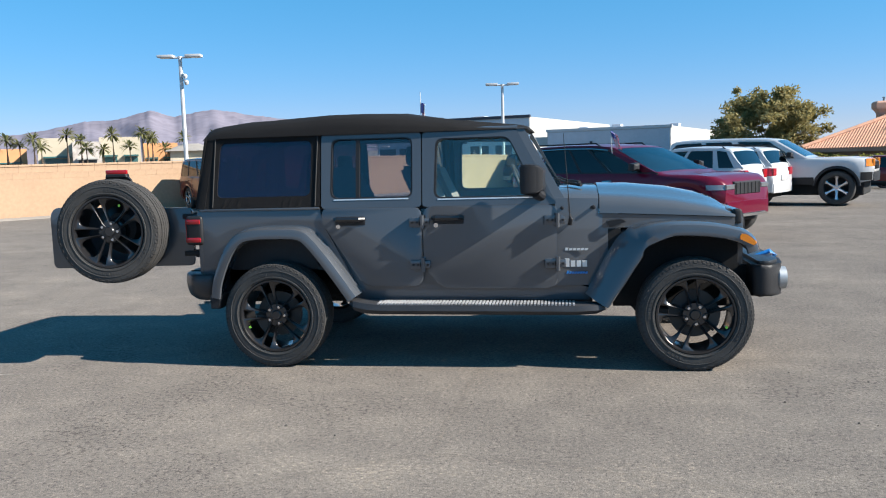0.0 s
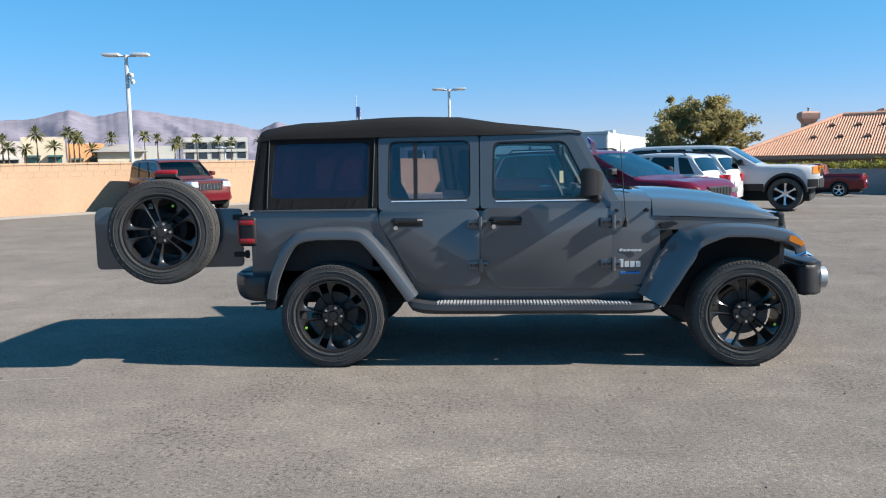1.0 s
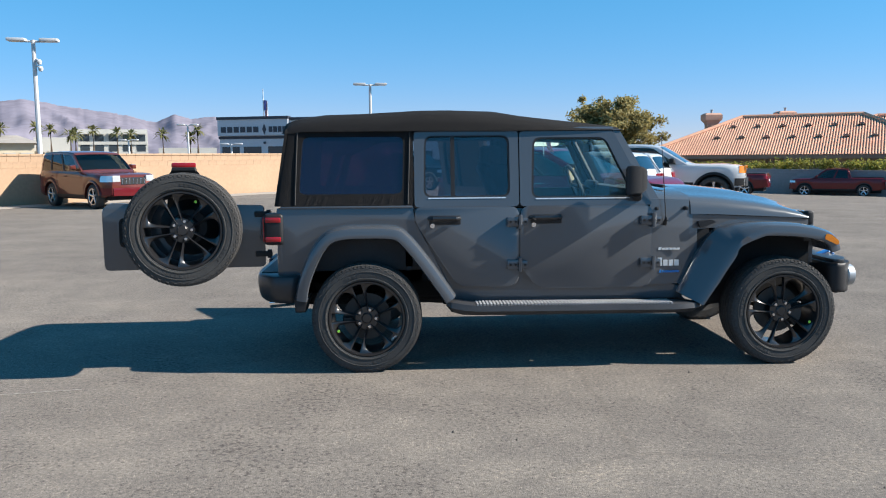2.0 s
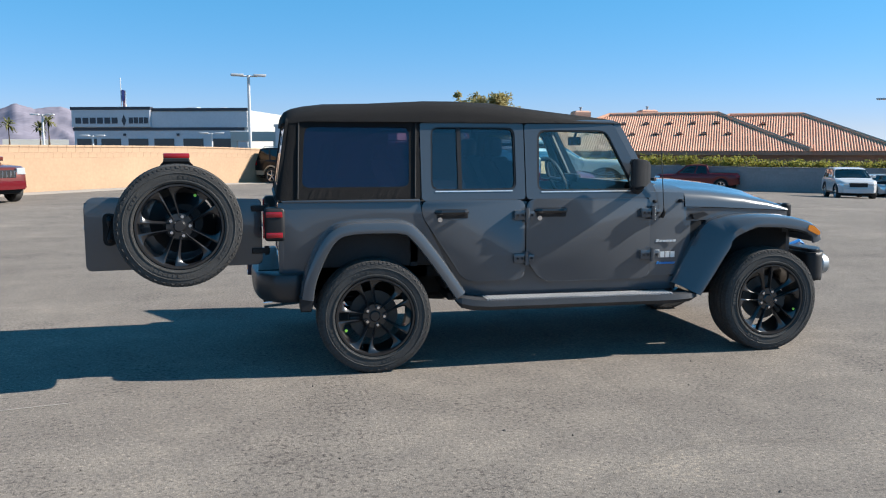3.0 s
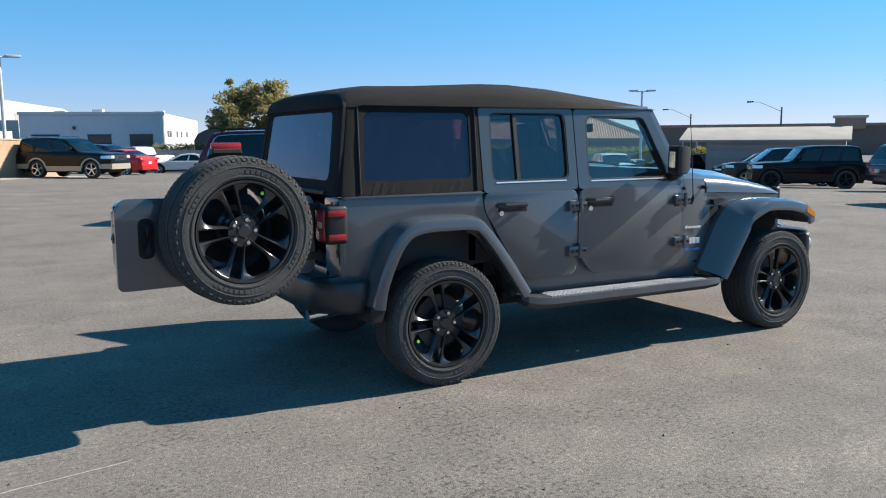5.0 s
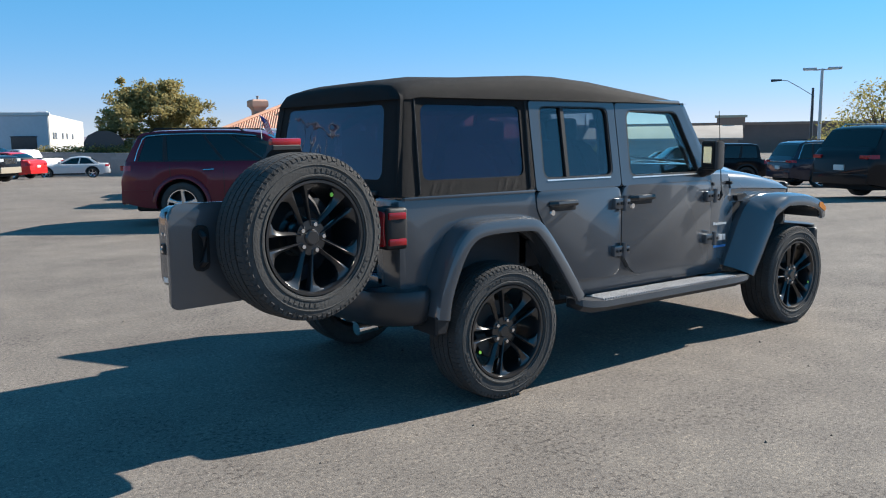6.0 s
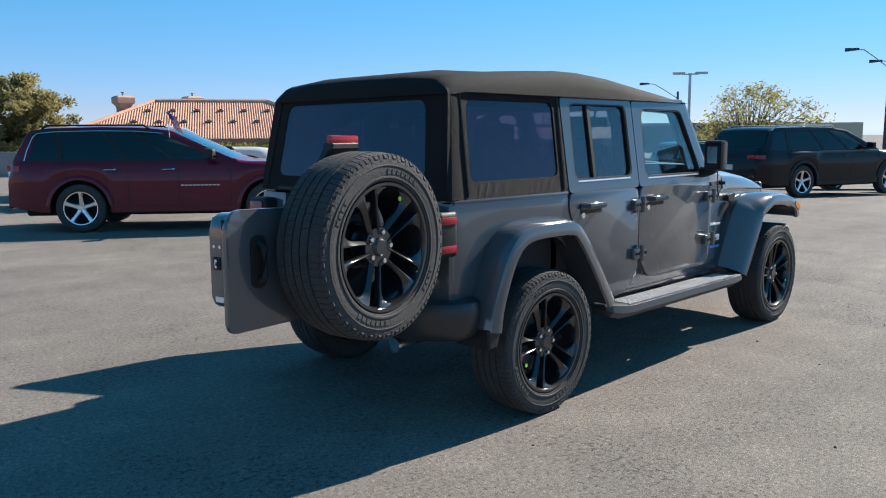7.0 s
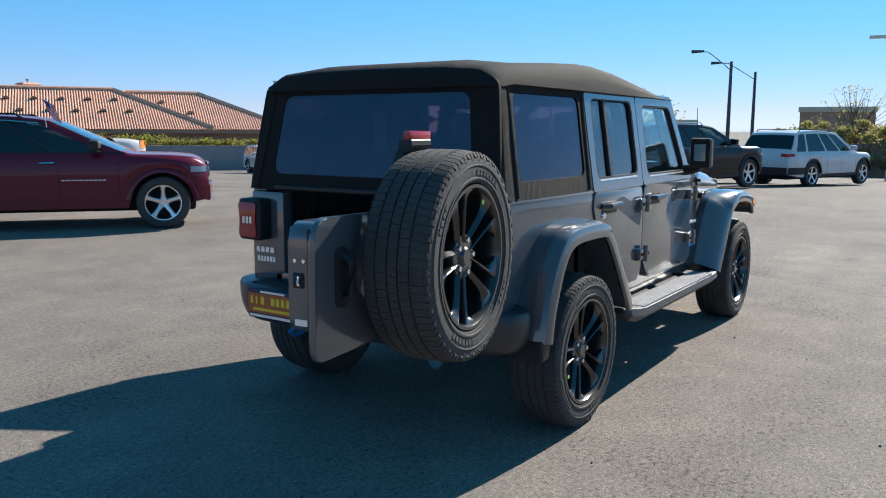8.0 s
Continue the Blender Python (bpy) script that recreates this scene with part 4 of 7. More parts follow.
# ---------------------------------------------------------------- buildings
def facade_box(name, label, p, q, depth, top, material, parapet=None, cat="building"):
    """A flat-roofed block: front wall from p to q, going back by depth; returns the thing, its width and wall part."""
    p, q = Vector(p), Vector(q)
    d = q - p
    g = min(ground_z(*p), ground_z(*q)) - 0.4
    b = thing(name, label, cat, Matrix.Translation((p.x, p.y, 0)) @ Matrix.Rotation(math.atan2(d.y, d.x), 4, "Z"))
    bm = new_bm()
    box(bm, 0, d.length, 0, depth, g, top)
    wl = part("wall", bm, material, b)
    bm = new_bm()
    box(bm, 0.3, d.length - 0.3, 0.3, depth - 0.3, top - 0.02, top + 0.02)
    part("roof", bm, GREY_WALL, b)
    if parapet:
        bm = new_bm()
        box(bm, -0.12, d.length + 0.12, -0.12, depth + 0.12, top - parapet[0], top + 0.12)
        part("parapet", bm, parapet[1], b)
    return b, d.length


def plate_on(b, name, x0, x1, z0, z1, material, proud=0.05, label=""):
    bm = new_bm()
    box(bm, x0, x1, -proud, 0.3, z0, z1, 0.01, 1)
    return part(name, bm, material, b, label)


deal, dw = facade_box("dealership", "white and blue-grey car dealership with dark parapet band", (-24.2, 106.91), (-2.4, 100.29), 42, 6.5, WHITE_WALL)
plate_on(deal, "facade_panel", 0.05, dw - 0.05, 4.35, 6.3, GREY_WALL, 0.08)
plate_on(deal, "parapet_band", 10.4, dw + 0.05, 6.42, 6.78, DARK_TRIM, 0.14)
plate_on(deal, "lower_panel", 0.05, dw - 0.05, -1.5, 3.98, GREY_WALL, 0.10)
plate_on(deal, "lower_band", -0.1, dw - 0.4, 3.98, 4.34, DARK_TRIM, 0.16)
plate_on(deal, "sign_fascia", 0.0, 10.3, 4.42, 6.58, GREY_WALL, 0.50)
plate_on(deal, "sign_cornice", -0.1, 10.4, 6.58, 6.95, DARK_TRIM, 0.60)
for x0 in (0.4, 3.6, 7.2, 10.6, 14.4, 18.0):
    plate_on(deal, "roller_door", x0, x0 + 2.6, -1.5, 2.95, DARK_OPENING, 0.16)
for x0 in (6.6, 13.6):
    plate_on(deal, "wall_lamp", x0, x0 + 0.3, 3.3, 3.6, DARK_TRIM, 0.30)
for k in range(6):
    plate_on(deal, "sign_bar", 0.5 + 0.96 * k, 1.25 + 0.96 * k, 4.85, 5.60, DARK_TRIM, 0.56)
for k in range(4):
    plate_on(deal, "sign_bar", 7.55 + 0.66 * k, 8.08 + 0.66 * k, 4.85, 5.60, DARK_TRIM, 0.56)
bm = new_bm()
prism(bm, [(6.62, 5.22), (6.9, 4.55), (7.18, 5.22), (6.9, 5.95)], -0.58, 0.1)
part("sign_emblem", bm, DARK_TRIM, deal)
for k, (a, b_) in enumerate(((3.0, 5.2), (10.5, 12.2), (15, 15.8))):
    bm = new_bm()
    box(bm, dw - 21 + a, dw - 21 + b_, 5 + k, 8 + k, 6.7, 7.2, 0.03, 1)
    part("roof_unit", bm, GREY_WALL, deal)
for yy in (14, 24):
    bm = new_bm()
    box(bm, dw - 0.2, dw + 0.06, yy, yy + 3.4, 3.6, 5.0, 0.02, 1)
    w = part("window", bm, PALE_STRIP, deal)

wing, ww = facade_box("workshop_wing", "low blue-grey workshop wing with roller doors", (0.47, 70.39), (11.2, 66.9), 30, 3.75, WHITE_WALL)
plate_on(wing, "facade_panel", 0.05, ww - 0.05, -1.6, 3.55, GREY_WALL, 0.06)
plate_on(wing, "parapet_band", -0.1, ww + 0.1, 3.60, 3.85, POLE_WHITE, 0.10)
for x0, x1 in ((0.9, 3.0), (5.2, 7.05), (8.5, 10.35)):
    d_ = plate_on(wing, "roller_door", x0, x1, -1.6, 1.92, DARK_OPENING, 0.10)
    bm = new_bm()
    box(bm, x0 - 0.06, x1 + 0.06, -0.13, 0.0, 1.92, 2.00, 0.01, 1)
    part("door_head", bm, DARK_TRIM, d_)
plate_on(wing, "wall_lamp", 4.1, 4.3, 2.4, 2.65, DARK_TRIM, 0.25)
for k, x0 in enumerate((1.5, 4.2, 6.6, 9.0)):
    bm = new_bm()
    box(bm, x0, x0 + 0.9, 5 + 2 * k, 6.0 + 2 * k, 3.7, 4.12 + 0.2 * (k % 2), 0.03, 1)
    part("roof_unit", bm, GREY_WALL, wing)
for yy in (2.0, 3.6, 8.5, 12.0, 17.0):
    bm = new_bm()
    box(bm, ww - 0.2, ww + 0.05, yy, yy + 0.95, 1.75, 2.30, 0.02, 1)
    part("window", bm, DARK_OPENING, wing)
canopy = thing("entrance_canopy", "white flat-roofed entrance canopy on square piers", "canopy", pose(-4.28, 92.4, -1.0, 0, 0, -10))
bm = new_bm()
box(bm, 0, 5.6, 0, 5.0, 3.55, 4.65, 0.03, 1)
part("canopy_roof", bm, WHITE_WALL, canopy)
for xx in (0.0, 4.9):
    bm = new_bm()
    box(bm, xx, xx + 0.7, 0.1, 0.8, -0.5, 3.55, 0.02, 1)
    part("pier", bm, WHITE_WALL, canopy)

# far retail buildings beyond the tan wall
def retail(label, az0, az1, d, top, material, bays, bay_mat=TEAL_GLASS, bay_top=0.5):
    p = bearing(2.1, -6.6, az0, d)
    q = bearing(2.1, -6.6, az1, d)
    b, w = facade_box("retail_building", label, p, q, 25, top, material)
    n = bays
    for i in range(n):
        c = w * (i + 0.5) / n
        wn_ = plate_on(b, "window", c - w / n * 0.32, c + w / n * 0.32, 0.2, top * bay_top, bay_mat, 0.08)
        bm = new_bm()
        box(bm, c - w / n * 0.36, c + w / n * 0.36, -1.0, 0.05, top * bay_top + 0.1, top * bay_top + 0.35)
        part("awning", bm, TEAL_GLASS if bay_mat is TEAL_GLASS else WHITE_WALL, b)
    return b


retail("orange stucco shop building", -41.0, -35.4, 150, 5.0, ORANGE_WALL, 3)
retail("cream stucco shop building with teal windows", -34.8, -32.6, 140, 6.3, CREAM_WALL, 1)
retail("pale stone clad shop entrance", -32.8, -31.1, 137, 5.6, STONE_WALL, 1, DARK_OPENING)
retail("cream stucco shop building with palms in front", -31.2, -28.7, 142, 6.4, CREAM_WALL, 2)
retail("orange stucco shop building with arcade", -28.6, -26.4, 145, 5.4, ORANGE_WALL, 2)
lowb = retail("low cream stucco building with a hipped roof", -26.9, -24.2, 128, 3.7, CREAM_WALL, 3, PALE_STRIP, 0.55)
bm = new_bm()
lw0 = 2 * 128 * math.sin(radians(1.35))
loft(bm, [[(-0.8, -0.8, 3.7), (lw0 + 0.8, -0.8, 3.7), (lw0 + 0.8, 25.8, 3.7), (-0.8, 25.8, 3.7)], [(1.8, 9, 5.0), (lw0 - 1.8, 9, 5.0), (lw0 - 1.8, 16, 5.0), (1.8, 16, 5.0)]])
part("hip_roof", bm, PALE_STRIP, lowb)
retail("white low shop building with dark bays", -24.1, -22.0, 150, 5.0, WHITE_WALL, 3, DARK_OPENING, 0.5)
office = retail("white three-storey glazed office block", -21.5, -17.3, 175, 7.2, WHITE_WALL, 5, DARK_OPENING, 0.85)
for zz in (2.2, 4.2):
    plate_on(office, "floor_band", 0, 12.7, zz, zz + 0.6, WHITE_WALL, 0.25)
retail("white low building with blue base", -16.7, -13.0, 165, 3.4, WHITE_WALL, 3, DARK_TRIM, 0.5)
# big store and other blocks far to the side
def side_block(label, eye, az0, az1, d, top, material, depth=30):
    return facade_box("store_building", label, bearing(*eye, az0, d), bearing(*eye, az1, d), depth, top, material)


E8 = (-3.76, -2.55)
store, sw = side_block("long low brown store building", E8, 44, 70, 150, 3.5, BROWN_ROOF)
plate_on(store, "parapet_band", 0, sw, 3.1, 3.55, STUCCO_BROWN, 0.2)
plate_on(store, "entrance_block", sw * 0.462, sw * 0.528, 2.6, 4.6, STUCCO_BROWN, 0.6)
plate_on(store, "entrance_cornice", sw * 0.457, sw * 0.533, 4.35, 4.75, CREAM_WALL, 0.8)
low, lw = side_block("low tan building behind the street", E8, 70.2, 73.5, 120, 3.0, CREAM_WALL)
plate_on(low, "window", lw * 0.4, lw * 0.8, -0.5, 1.6, TEAL_GLASS, 0.08)
tanb, tw_ = side_block("tan block building behind bushes", E8, 79.7, 84.0, 62, 3.1, STUCCO_BROWN, 12)
plate_on(tanb, "parapet_band", -0.1, tw_ + 0.1, 2.8, 3.15, CREAM_WALL, 0.1)


def shed():
    p, q = Vector((39.0, 33.2, 0)), Vector((43.6, 26.4, 0))
    d = q - p
    g = -1.44
    s = thing("storage_shed", "long grey metal shed with a shallow gable roof", "shed", Matrix.Translation((p.x, p.y, g)) @ Matrix.Rotation(math.atan2(d.y, d.x), 4, "Z"))
    w = d.length
    bm = new_bm()
    box(bm, 0, w, 0, 5.5, 0, 2.7)
    part("wall", bm, WALL_GREY, s)
    for i in range(13):
        bm = new_bm()
        box(bm, 0.01, w - 0.01, -0.025, 0.01, 0.02 + i * 0.2, 0.19 + i * 0.2, 0.008, 1)
        part("siding_board", bm, WALL_GREY, s)
    bm = new_bm()
    prism(bm, [(-0.35, 2.62), (2.75, 3.45), (5.85, 2.62), (5.85, 2.74), (2.75, 3.57), (-0.35, 2.74)], -1.7, w + 0.3, "x")
    part("roof", bm, PALE_STRIP, s)
    for yy in (0.05, 5.4):
        bm = new_bm()
        tube(bm, [(-1.5, yy, 0), (-1.5, yy, 2.7)], 0.06, 8)
        part("post", bm, POLE_GREY, s)


shed()


# ---------------------------------------------------------------- tiled house
def hip_roof(bm_pan, bm_tile, a, b, half, eave, ridge, caps):
    """A hip roof round the ridge from a to b (2D), with rows of barrel tiles down each slope."""
    a, b = Vector((*a, 0)), Vector((*b, 0))
    d = (b - a).normalized()
    n = Vector((d.y, -d.x, 0))
    cs = [a - d * half + n * half, b + d * half + n * half, b + d * half - n * half, a - d * half - n * half]
    lo = [c + Vector((0, 0, eave)) for c in cs]
    hi = [a + Vector((0, 0, ridge)), b + Vector((0, 0, ridge))]
    slopes = [(lo[0], lo[1], hi[1], hi[0]), (lo[1], lo[2], hi[1], hi[1]), (lo[2], lo[3], hi[0], hi[1]), (lo[3], lo[0], hi[0], hi[0])]
    for p0, p1, q1, q0 in slopes:
        pts = [p0, p1, q1] + ([q0] if (q0 - q1).length > 0.01 else [])
        bm_pan.faces.new([bm_pan.verts.new(p) for p in pts])
        along = (p1 - p0).normalized()
        length = (p1 - p0).length
        up = ((q0 + q1) / 2 - (p0 + p1) / 2)
        up = (up - along * up.dot(along))
        run = up.length
        up = up.normalized()
        nrm = along.cross(up).normalized()
        if nrm.z < 0:
            nrm = -nrm
        pitch = 0.19
        k = int(length / pitch)
        for i in range(k):
            u = (i + 0.5) * length / k
            reach = run * min(1.0, u / half, (length - u) / half)
            if reach < 0.3:
                continue
            r_ = 0.068
            base = p0 + along * u
            ring0, ring1 = [], []
            for m in range(6):
                ang = math.pi * m / 5
                off = along * (r_ * math.cos(ang)) + nrm * (r_ * 0.9 * math.sin(ang))
                ring0.append(bm_tile.verts.new(base + off - up * 0.12))
                ring1.append(bm_tile.verts.new(base + off * 0.95 + up * reach))
            for m in range(5):
                bm_tile.faces.new((ring0[m], ring0[m + 1], ring1[m + 1], ring1[m]))
            bm_tile.faces.new(ring0)
    for h, cc in ((hi[0], (lo[0], lo[3])), (hi[1], (lo[1], lo[2]))):
        for c in cc:
            caps.append((h + Vector((0, 0, 0.06)), c + Vector((0, 0, 0.06))))
    caps.append((hi[0] + Vector((0, 0, 0.06)), hi[1] + Vector((0, 0, 0.06))))
    return lo


def tiled_house():
    h = thing("house", "single-storey stucco house with a salmon clay tile hip roof", "house")
    g = -1.5
    pan, til, caps = new_bm(), new_bm(), []
    blocks = (((28.6, 60.0), (36.2, 55.4), 6.6, 1.45, 4.45), ((37.4, 55.6), (42.0, 52.4), 6.6, 1.45, 4.30))
    for a, b, half, eave, ridge in blocks:
        hip_roof(pan, til, a, b, half, eave, ridge, caps)
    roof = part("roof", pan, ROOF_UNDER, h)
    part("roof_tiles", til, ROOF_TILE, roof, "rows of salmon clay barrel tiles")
    for c0, c1 in caps:
        bm = new_bm()
        tube(bm, [c0, c1], 0.17, 7)
        part("ridge_cap", bm, ROOF_TILE, roof)
    for a, b, half, eave, ridge in blocks:
        a, b = Vector((*a, 0)), Vector((*b, 0))
        d = (b - a).normalized()
        ang = math.atan2(d.y, d.x)
        M = Matrix.Translation((*((a + b) / 2).xy, 0)) @ Matrix.Rotation(ang, 4, "Z")
        L = (b - a).length / 2 + half
        for nm, inset, z0, z1, m_ in (("wall", 0.7, g, eave, STUCCO_BROWN), ("fascia", -0.02, eave - 0.32, eave - 0.02, STUCCO_BROWN)):
            bm = new_bm()
            box(bm, -L + inset, L - inset, -half + inset, half - inset, z0, z1)
            bmesh.ops.transform(bm, matrix=M, verts=bm.verts[:])
            part(nm, bm, m_, h)
    for x, y, top, wide in ((26.0, 60.1, 4.85, 0.62), (33.2, 62.2, 5.1, 0.66)):
        def ring_(k, z):
            return [(x - wide * k, y - wide * k * 0.8, z), (x + wide * k, y - wide * k * 0.8, z), (x + wide * k, y + wide * k * 0.8, z), (x - wide * k, y + wide * k * 0.8, z)]
        bm = new_bm()
        loft(bm, [ring_(0.70, 0.5), ring_(0.70, top - 1.0), ring_(0.76, top - 0.85), ring_(1.02, top - 0.62)])
        ch = part("chimney", bm, STUCCO_PINK, h)
        bm = new_bm()
        loft(bm, [ring_(1.10, top - 0.62), ring_(1.14, top - 0.50), ring_(1.14, top - 0.16), ring_(1.05, top - 0.10), ring_(0.85, top - 0.02)])
        part("chimney_cap", bm, STUCCO_PINK, ch)
        bm = new_bm()
        tube(bm, [(x, y, top - 0.05), (x, y, top + 0.22)], 0.10, 8)
        tube(bm, [(x, y, top + 0.22), (x, y, top + 0.28)], 0.16, 8)
        part("flue", bm, POLE_GREY, ch)
    # small dark roof vents in two rows
    for (a, b, half, eave, ridge), cnt in zip(blocks, (7, 2)):
        a, b = Vector((*a, 0)), Vector((*b, 0))
        d = (b - a).normalized()
        n = Vector((d.y, -d.x, 0))
        for row, f in ((0, 0.72), (1, 0.42)):
            for i in range(cnt):
                c = a + d * ((b - a).length * (-0.25 + 1.45 * (i + 0.5 * row) / cnt)) + n * half * (1 - f)
                z = eave + (ridge - eave) * f + 0.22
                M = Matrix.Translation((c.x, c.y, z)) @ Matrix.Rotation(math.atan2(d.y, d.x), 4, "Z")
                bm = new_bm()
                prism(bm, [(-0.26, -0.18), (0.26, -0.18), (0.10, -0.02), (-0.10, -0.02)], -0.2, 0.25)
                bmesh.ops.transform(bm, matrix=M, verts=bm.verts[:])
                part("roof_vent", bm, STUCCO_BROWN, roof)


tiled_house()


def tarp_shelter():
    s = thing("tarp_shelter", "dark arched canvas shelter behind the grey wall", "shelter", pose(13.9, 61.4, ground_z(13.9, 61.4), 0, 0, -15))
    bm = new_bm()
    prism(bm, [(-1.4, 0.0), (1.4, 0.0), (1.4, 2.6), (1.1, 3.1), (0.5, 3.4), (0, 3.45), (-0.5, 3.4), (-1.1, 3.1), (-1.4, 2.6)], -1.2, 1.2)
    part("cover", bm, POLE_DARK, s)
    bm = new_bm()
    box(bm, 1.6, 2.5, -0.5, 0.5, 0.0, 2.9, 0.03, 1)
    part("side_cabinet", bm, WHITE_WALL, s)


tarp_shelter()


# ---------------------------------------------------------------- plants
def leaf_cloud(bm, rnd, centre, radius, count, size, flat=0.8, fill=0.55):
    """Many small bent leaf tufts scattered through an uneven clump."""
    c = Vector(centre)
    for _ in range(count):
        v = Vector((rnd.gauss(0, 1), rnd.gauss(0, 1), rnd.gauss(0, 1))).normalized()
        rad = radius * (fill + (1 - fill) * rnd.random()) * (0.75 + 0.5 * rnd.random())
        p = c + Vector((v.x * rad, v.y * rad, v.z * rad * flat))
        a = Vector((rnd.gauss(0, 1), rnd.gauss(0, 1), rnd.gauss(0, 0.7))).normalized()
        b = a.cross(Vector((rnd.gauss(0, 1), rnd.gauss(0, 1), rnd.gauss(0, 1)))).normalized()
        s = size * (0.6 + 0.8 * rnd.random())
        q = [bm.verts.new(p + a * s), bm.verts.new(p + b * s * 0.4), bm.verts.new(p - a * s), bm.verts.new(p - b * s * 0.4)]
        bm.faces.new((q[0], q[1], q[3]))
        bm.faces.new((q[1], q[2], q[3]))


def broad_tree(name, label, x, y, height, spread, seed, leaf, clumps=60, per=150, size=0.22, trunk=0.22, bottom=0.25, tall=0.62, airy=False, lobes=0):
    rnd = random.Random(seed)
    g = ground_z(x, y)
    tr = thing(name, label, "tree", pose(x, y, g))
    bm = new_bm()
    top = Vector((0.2, 0, height * 0.55))
    tube(bm, [(0, 0, -0.2), (0.05, 0.03, height * 0.25), top], [trunk, trunk * 0.8, trunk * 0.45], 9)
    tips = []
    for k in range(clumps):
        a = rnd.random() * 2 * math.pi
        el = rnd.random()
        zf = bottom + (1 - bottom) * el
        prof = math.sin(math.pi * min(0.98, (0.12 + 0.86 * el)) ** 0.9) ** tall
        rad = spread * prof * math.sqrt(rnd.random()) * (0.85 + 0.3 * rnd.random())
        tips.append(Vector((rad * math.cos(a), rad * math.sin(a), height * zf * (0.92 + 0.1 * rnd.random()))))
    if lobes:
        heads = []
        for k in range(lobes):
            a = 2.4 * k + rnd.uniform(-0.4, 0.4)
            el = 0.10 + 0.90 * ((k + 0.5) / lobes)
            rad = spread * math.sqrt(max(0.02, 1 - (abs(el - 0.42) / 0.62) ** 2.4)) * (0.82 if k % 3 else 0.35) * rnd.uniform(0.8, 1.08)
            heads.append(Vector((rad * math.cos(a), rad * math.sin(a), height * (bottom + (1 - bottom) * el) * rnd.uniform(0.9, 1.0))))
        tips = [h + Vector((rnd.gauss(0, spread * 0.11), rnd.gauss(0, spread * 0.11), rnd.gauss(0, height * 0.05))) for h in heads for _ in range(clumps // lobes)]
    for t_ in tips[: (clumps if airy else clumps // 2)]:
        s0 = Vector((0.05, 0.02, height * (0.15 + 0.35 * rnd.random())))
        midp = s0.lerp(t_, 0.5) + Vector((rnd.gauss(0, 0.15), rnd.gauss(0, 0.15), 0.1))
        tube(bm, [s0, midp, t_], [trunk * 0.3, trunk * 0.16, trunk * 0.05], 5)
    part("trunk", bm, BARK, tr)
    bm = new_bm()
    for t_ in tips:
        leaf_cloud(bm, rnd, t_, spread * ((0.09 + 0.10 * rnd.random()) if lobes else (0.16 + 0.14 * rnd.random())), per, size, 0.85 if lobes else 0.62, 0.2)
    part("crown", bm, leaf, tr, smooth=False)


broad_tree("pine_tree", "broad olive green pine with a ragged crown", 18.2, 62.0, 7.4, 4.3, 5, PINE_LEAF, clumps=270, per=130, size=0.16, bottom=0.16, trunk=0.3, lobes=45)
tx, ty_ = bearing(-3.6, -3.5, 66.6, 46)
broad_tree("desert_tree", "airy pale green desert tree with thin twigs", tx, ty_, 4.9, 3.4, 8, BRUSH_LEAF, clumps=120, per=40, size=0.09, bottom=0.35, trunk=0.14, airy=True)
tx, ty_ = bearing(-3.76, -2.55, 82.9, 55)
broad_tree("bare_tree", "sparse bare desert tree behind bushes", tx, ty_, 5.4, 2.6, 11, BRUSH_LEAF, clumps=70, per=9, size=0.08, bottom=0.4, trunk=0.13, airy=True)
for az, d, hh, sp, sd in ((78.6, 58, 3.0, 1.5, 21), (80.6, 54, 3.2, 2.0, 22), (82.0, 53, 2.9, 2.0, 23), (83.6, 52, 3.1, 2.0, 24), (85.5, 52, 3.0, 2.0, 25), (63.8, 60, 3.0, 2.2, 28), (47.0, 66, 3.2, 2.0, 27)):
    bx, by = bearing(-3.76, -2.55, az, d) if az > 58 else bearing(-1.77, -5.72, az, d)
    broad_tree("shrub", "dusty yellow green shrub", bx, by, hh, sp, sd, BRUSH_LEAF, clumps=26, per=110, size=0.12, bottom=0.15, trunk=0.08)


def hedge():
    rnd = random.Random(9)
    bm = new_bm()
    p, q = Vector((19.4, 57.6, 0)), Vector((45.0, 36.2, 0))
    for i in range(120):
        f = i / 119
        c = p.lerp(q, f)
        hgt = 0.25 + 0.30 * noise.noise((f * 14, 0, 0)) + (0.35 if 0.30 < f < 0.55 else 0)
        leaf_cloud(bm, rnd, (c.x + rnd.gauss(0, 0.3), c.y + rnd.gauss(0, 0.3), ground_z(c.x, c.y) + 1.75 + hgt * 0.6), 0.45 + hgt * 0.4, 90, 0.11, 0.7, 0.2)
    tagged(part("hedge", bm, HEDGE_LEAF, smooth=False), "low yellow green hedge growing over the grey wall", "hedge", kind="stuff")
    bm = new_bm()
    for i in range(30):
        f = i / 29
        leaf_cloud(bm, rnd, (9.5 + 7 * f, 61.6 - 2.5 * f, 0.85 + 0.3 * noise.noise((f * 9, 3, 0))), 0.6, 70, 0.12, 0.8, 0.2)
    tagged(part("hedge", bm, PINE_LEAF, smooth=False), "dark shrubs along the grey back wall", "hedge", kind="stuff")


hedge()


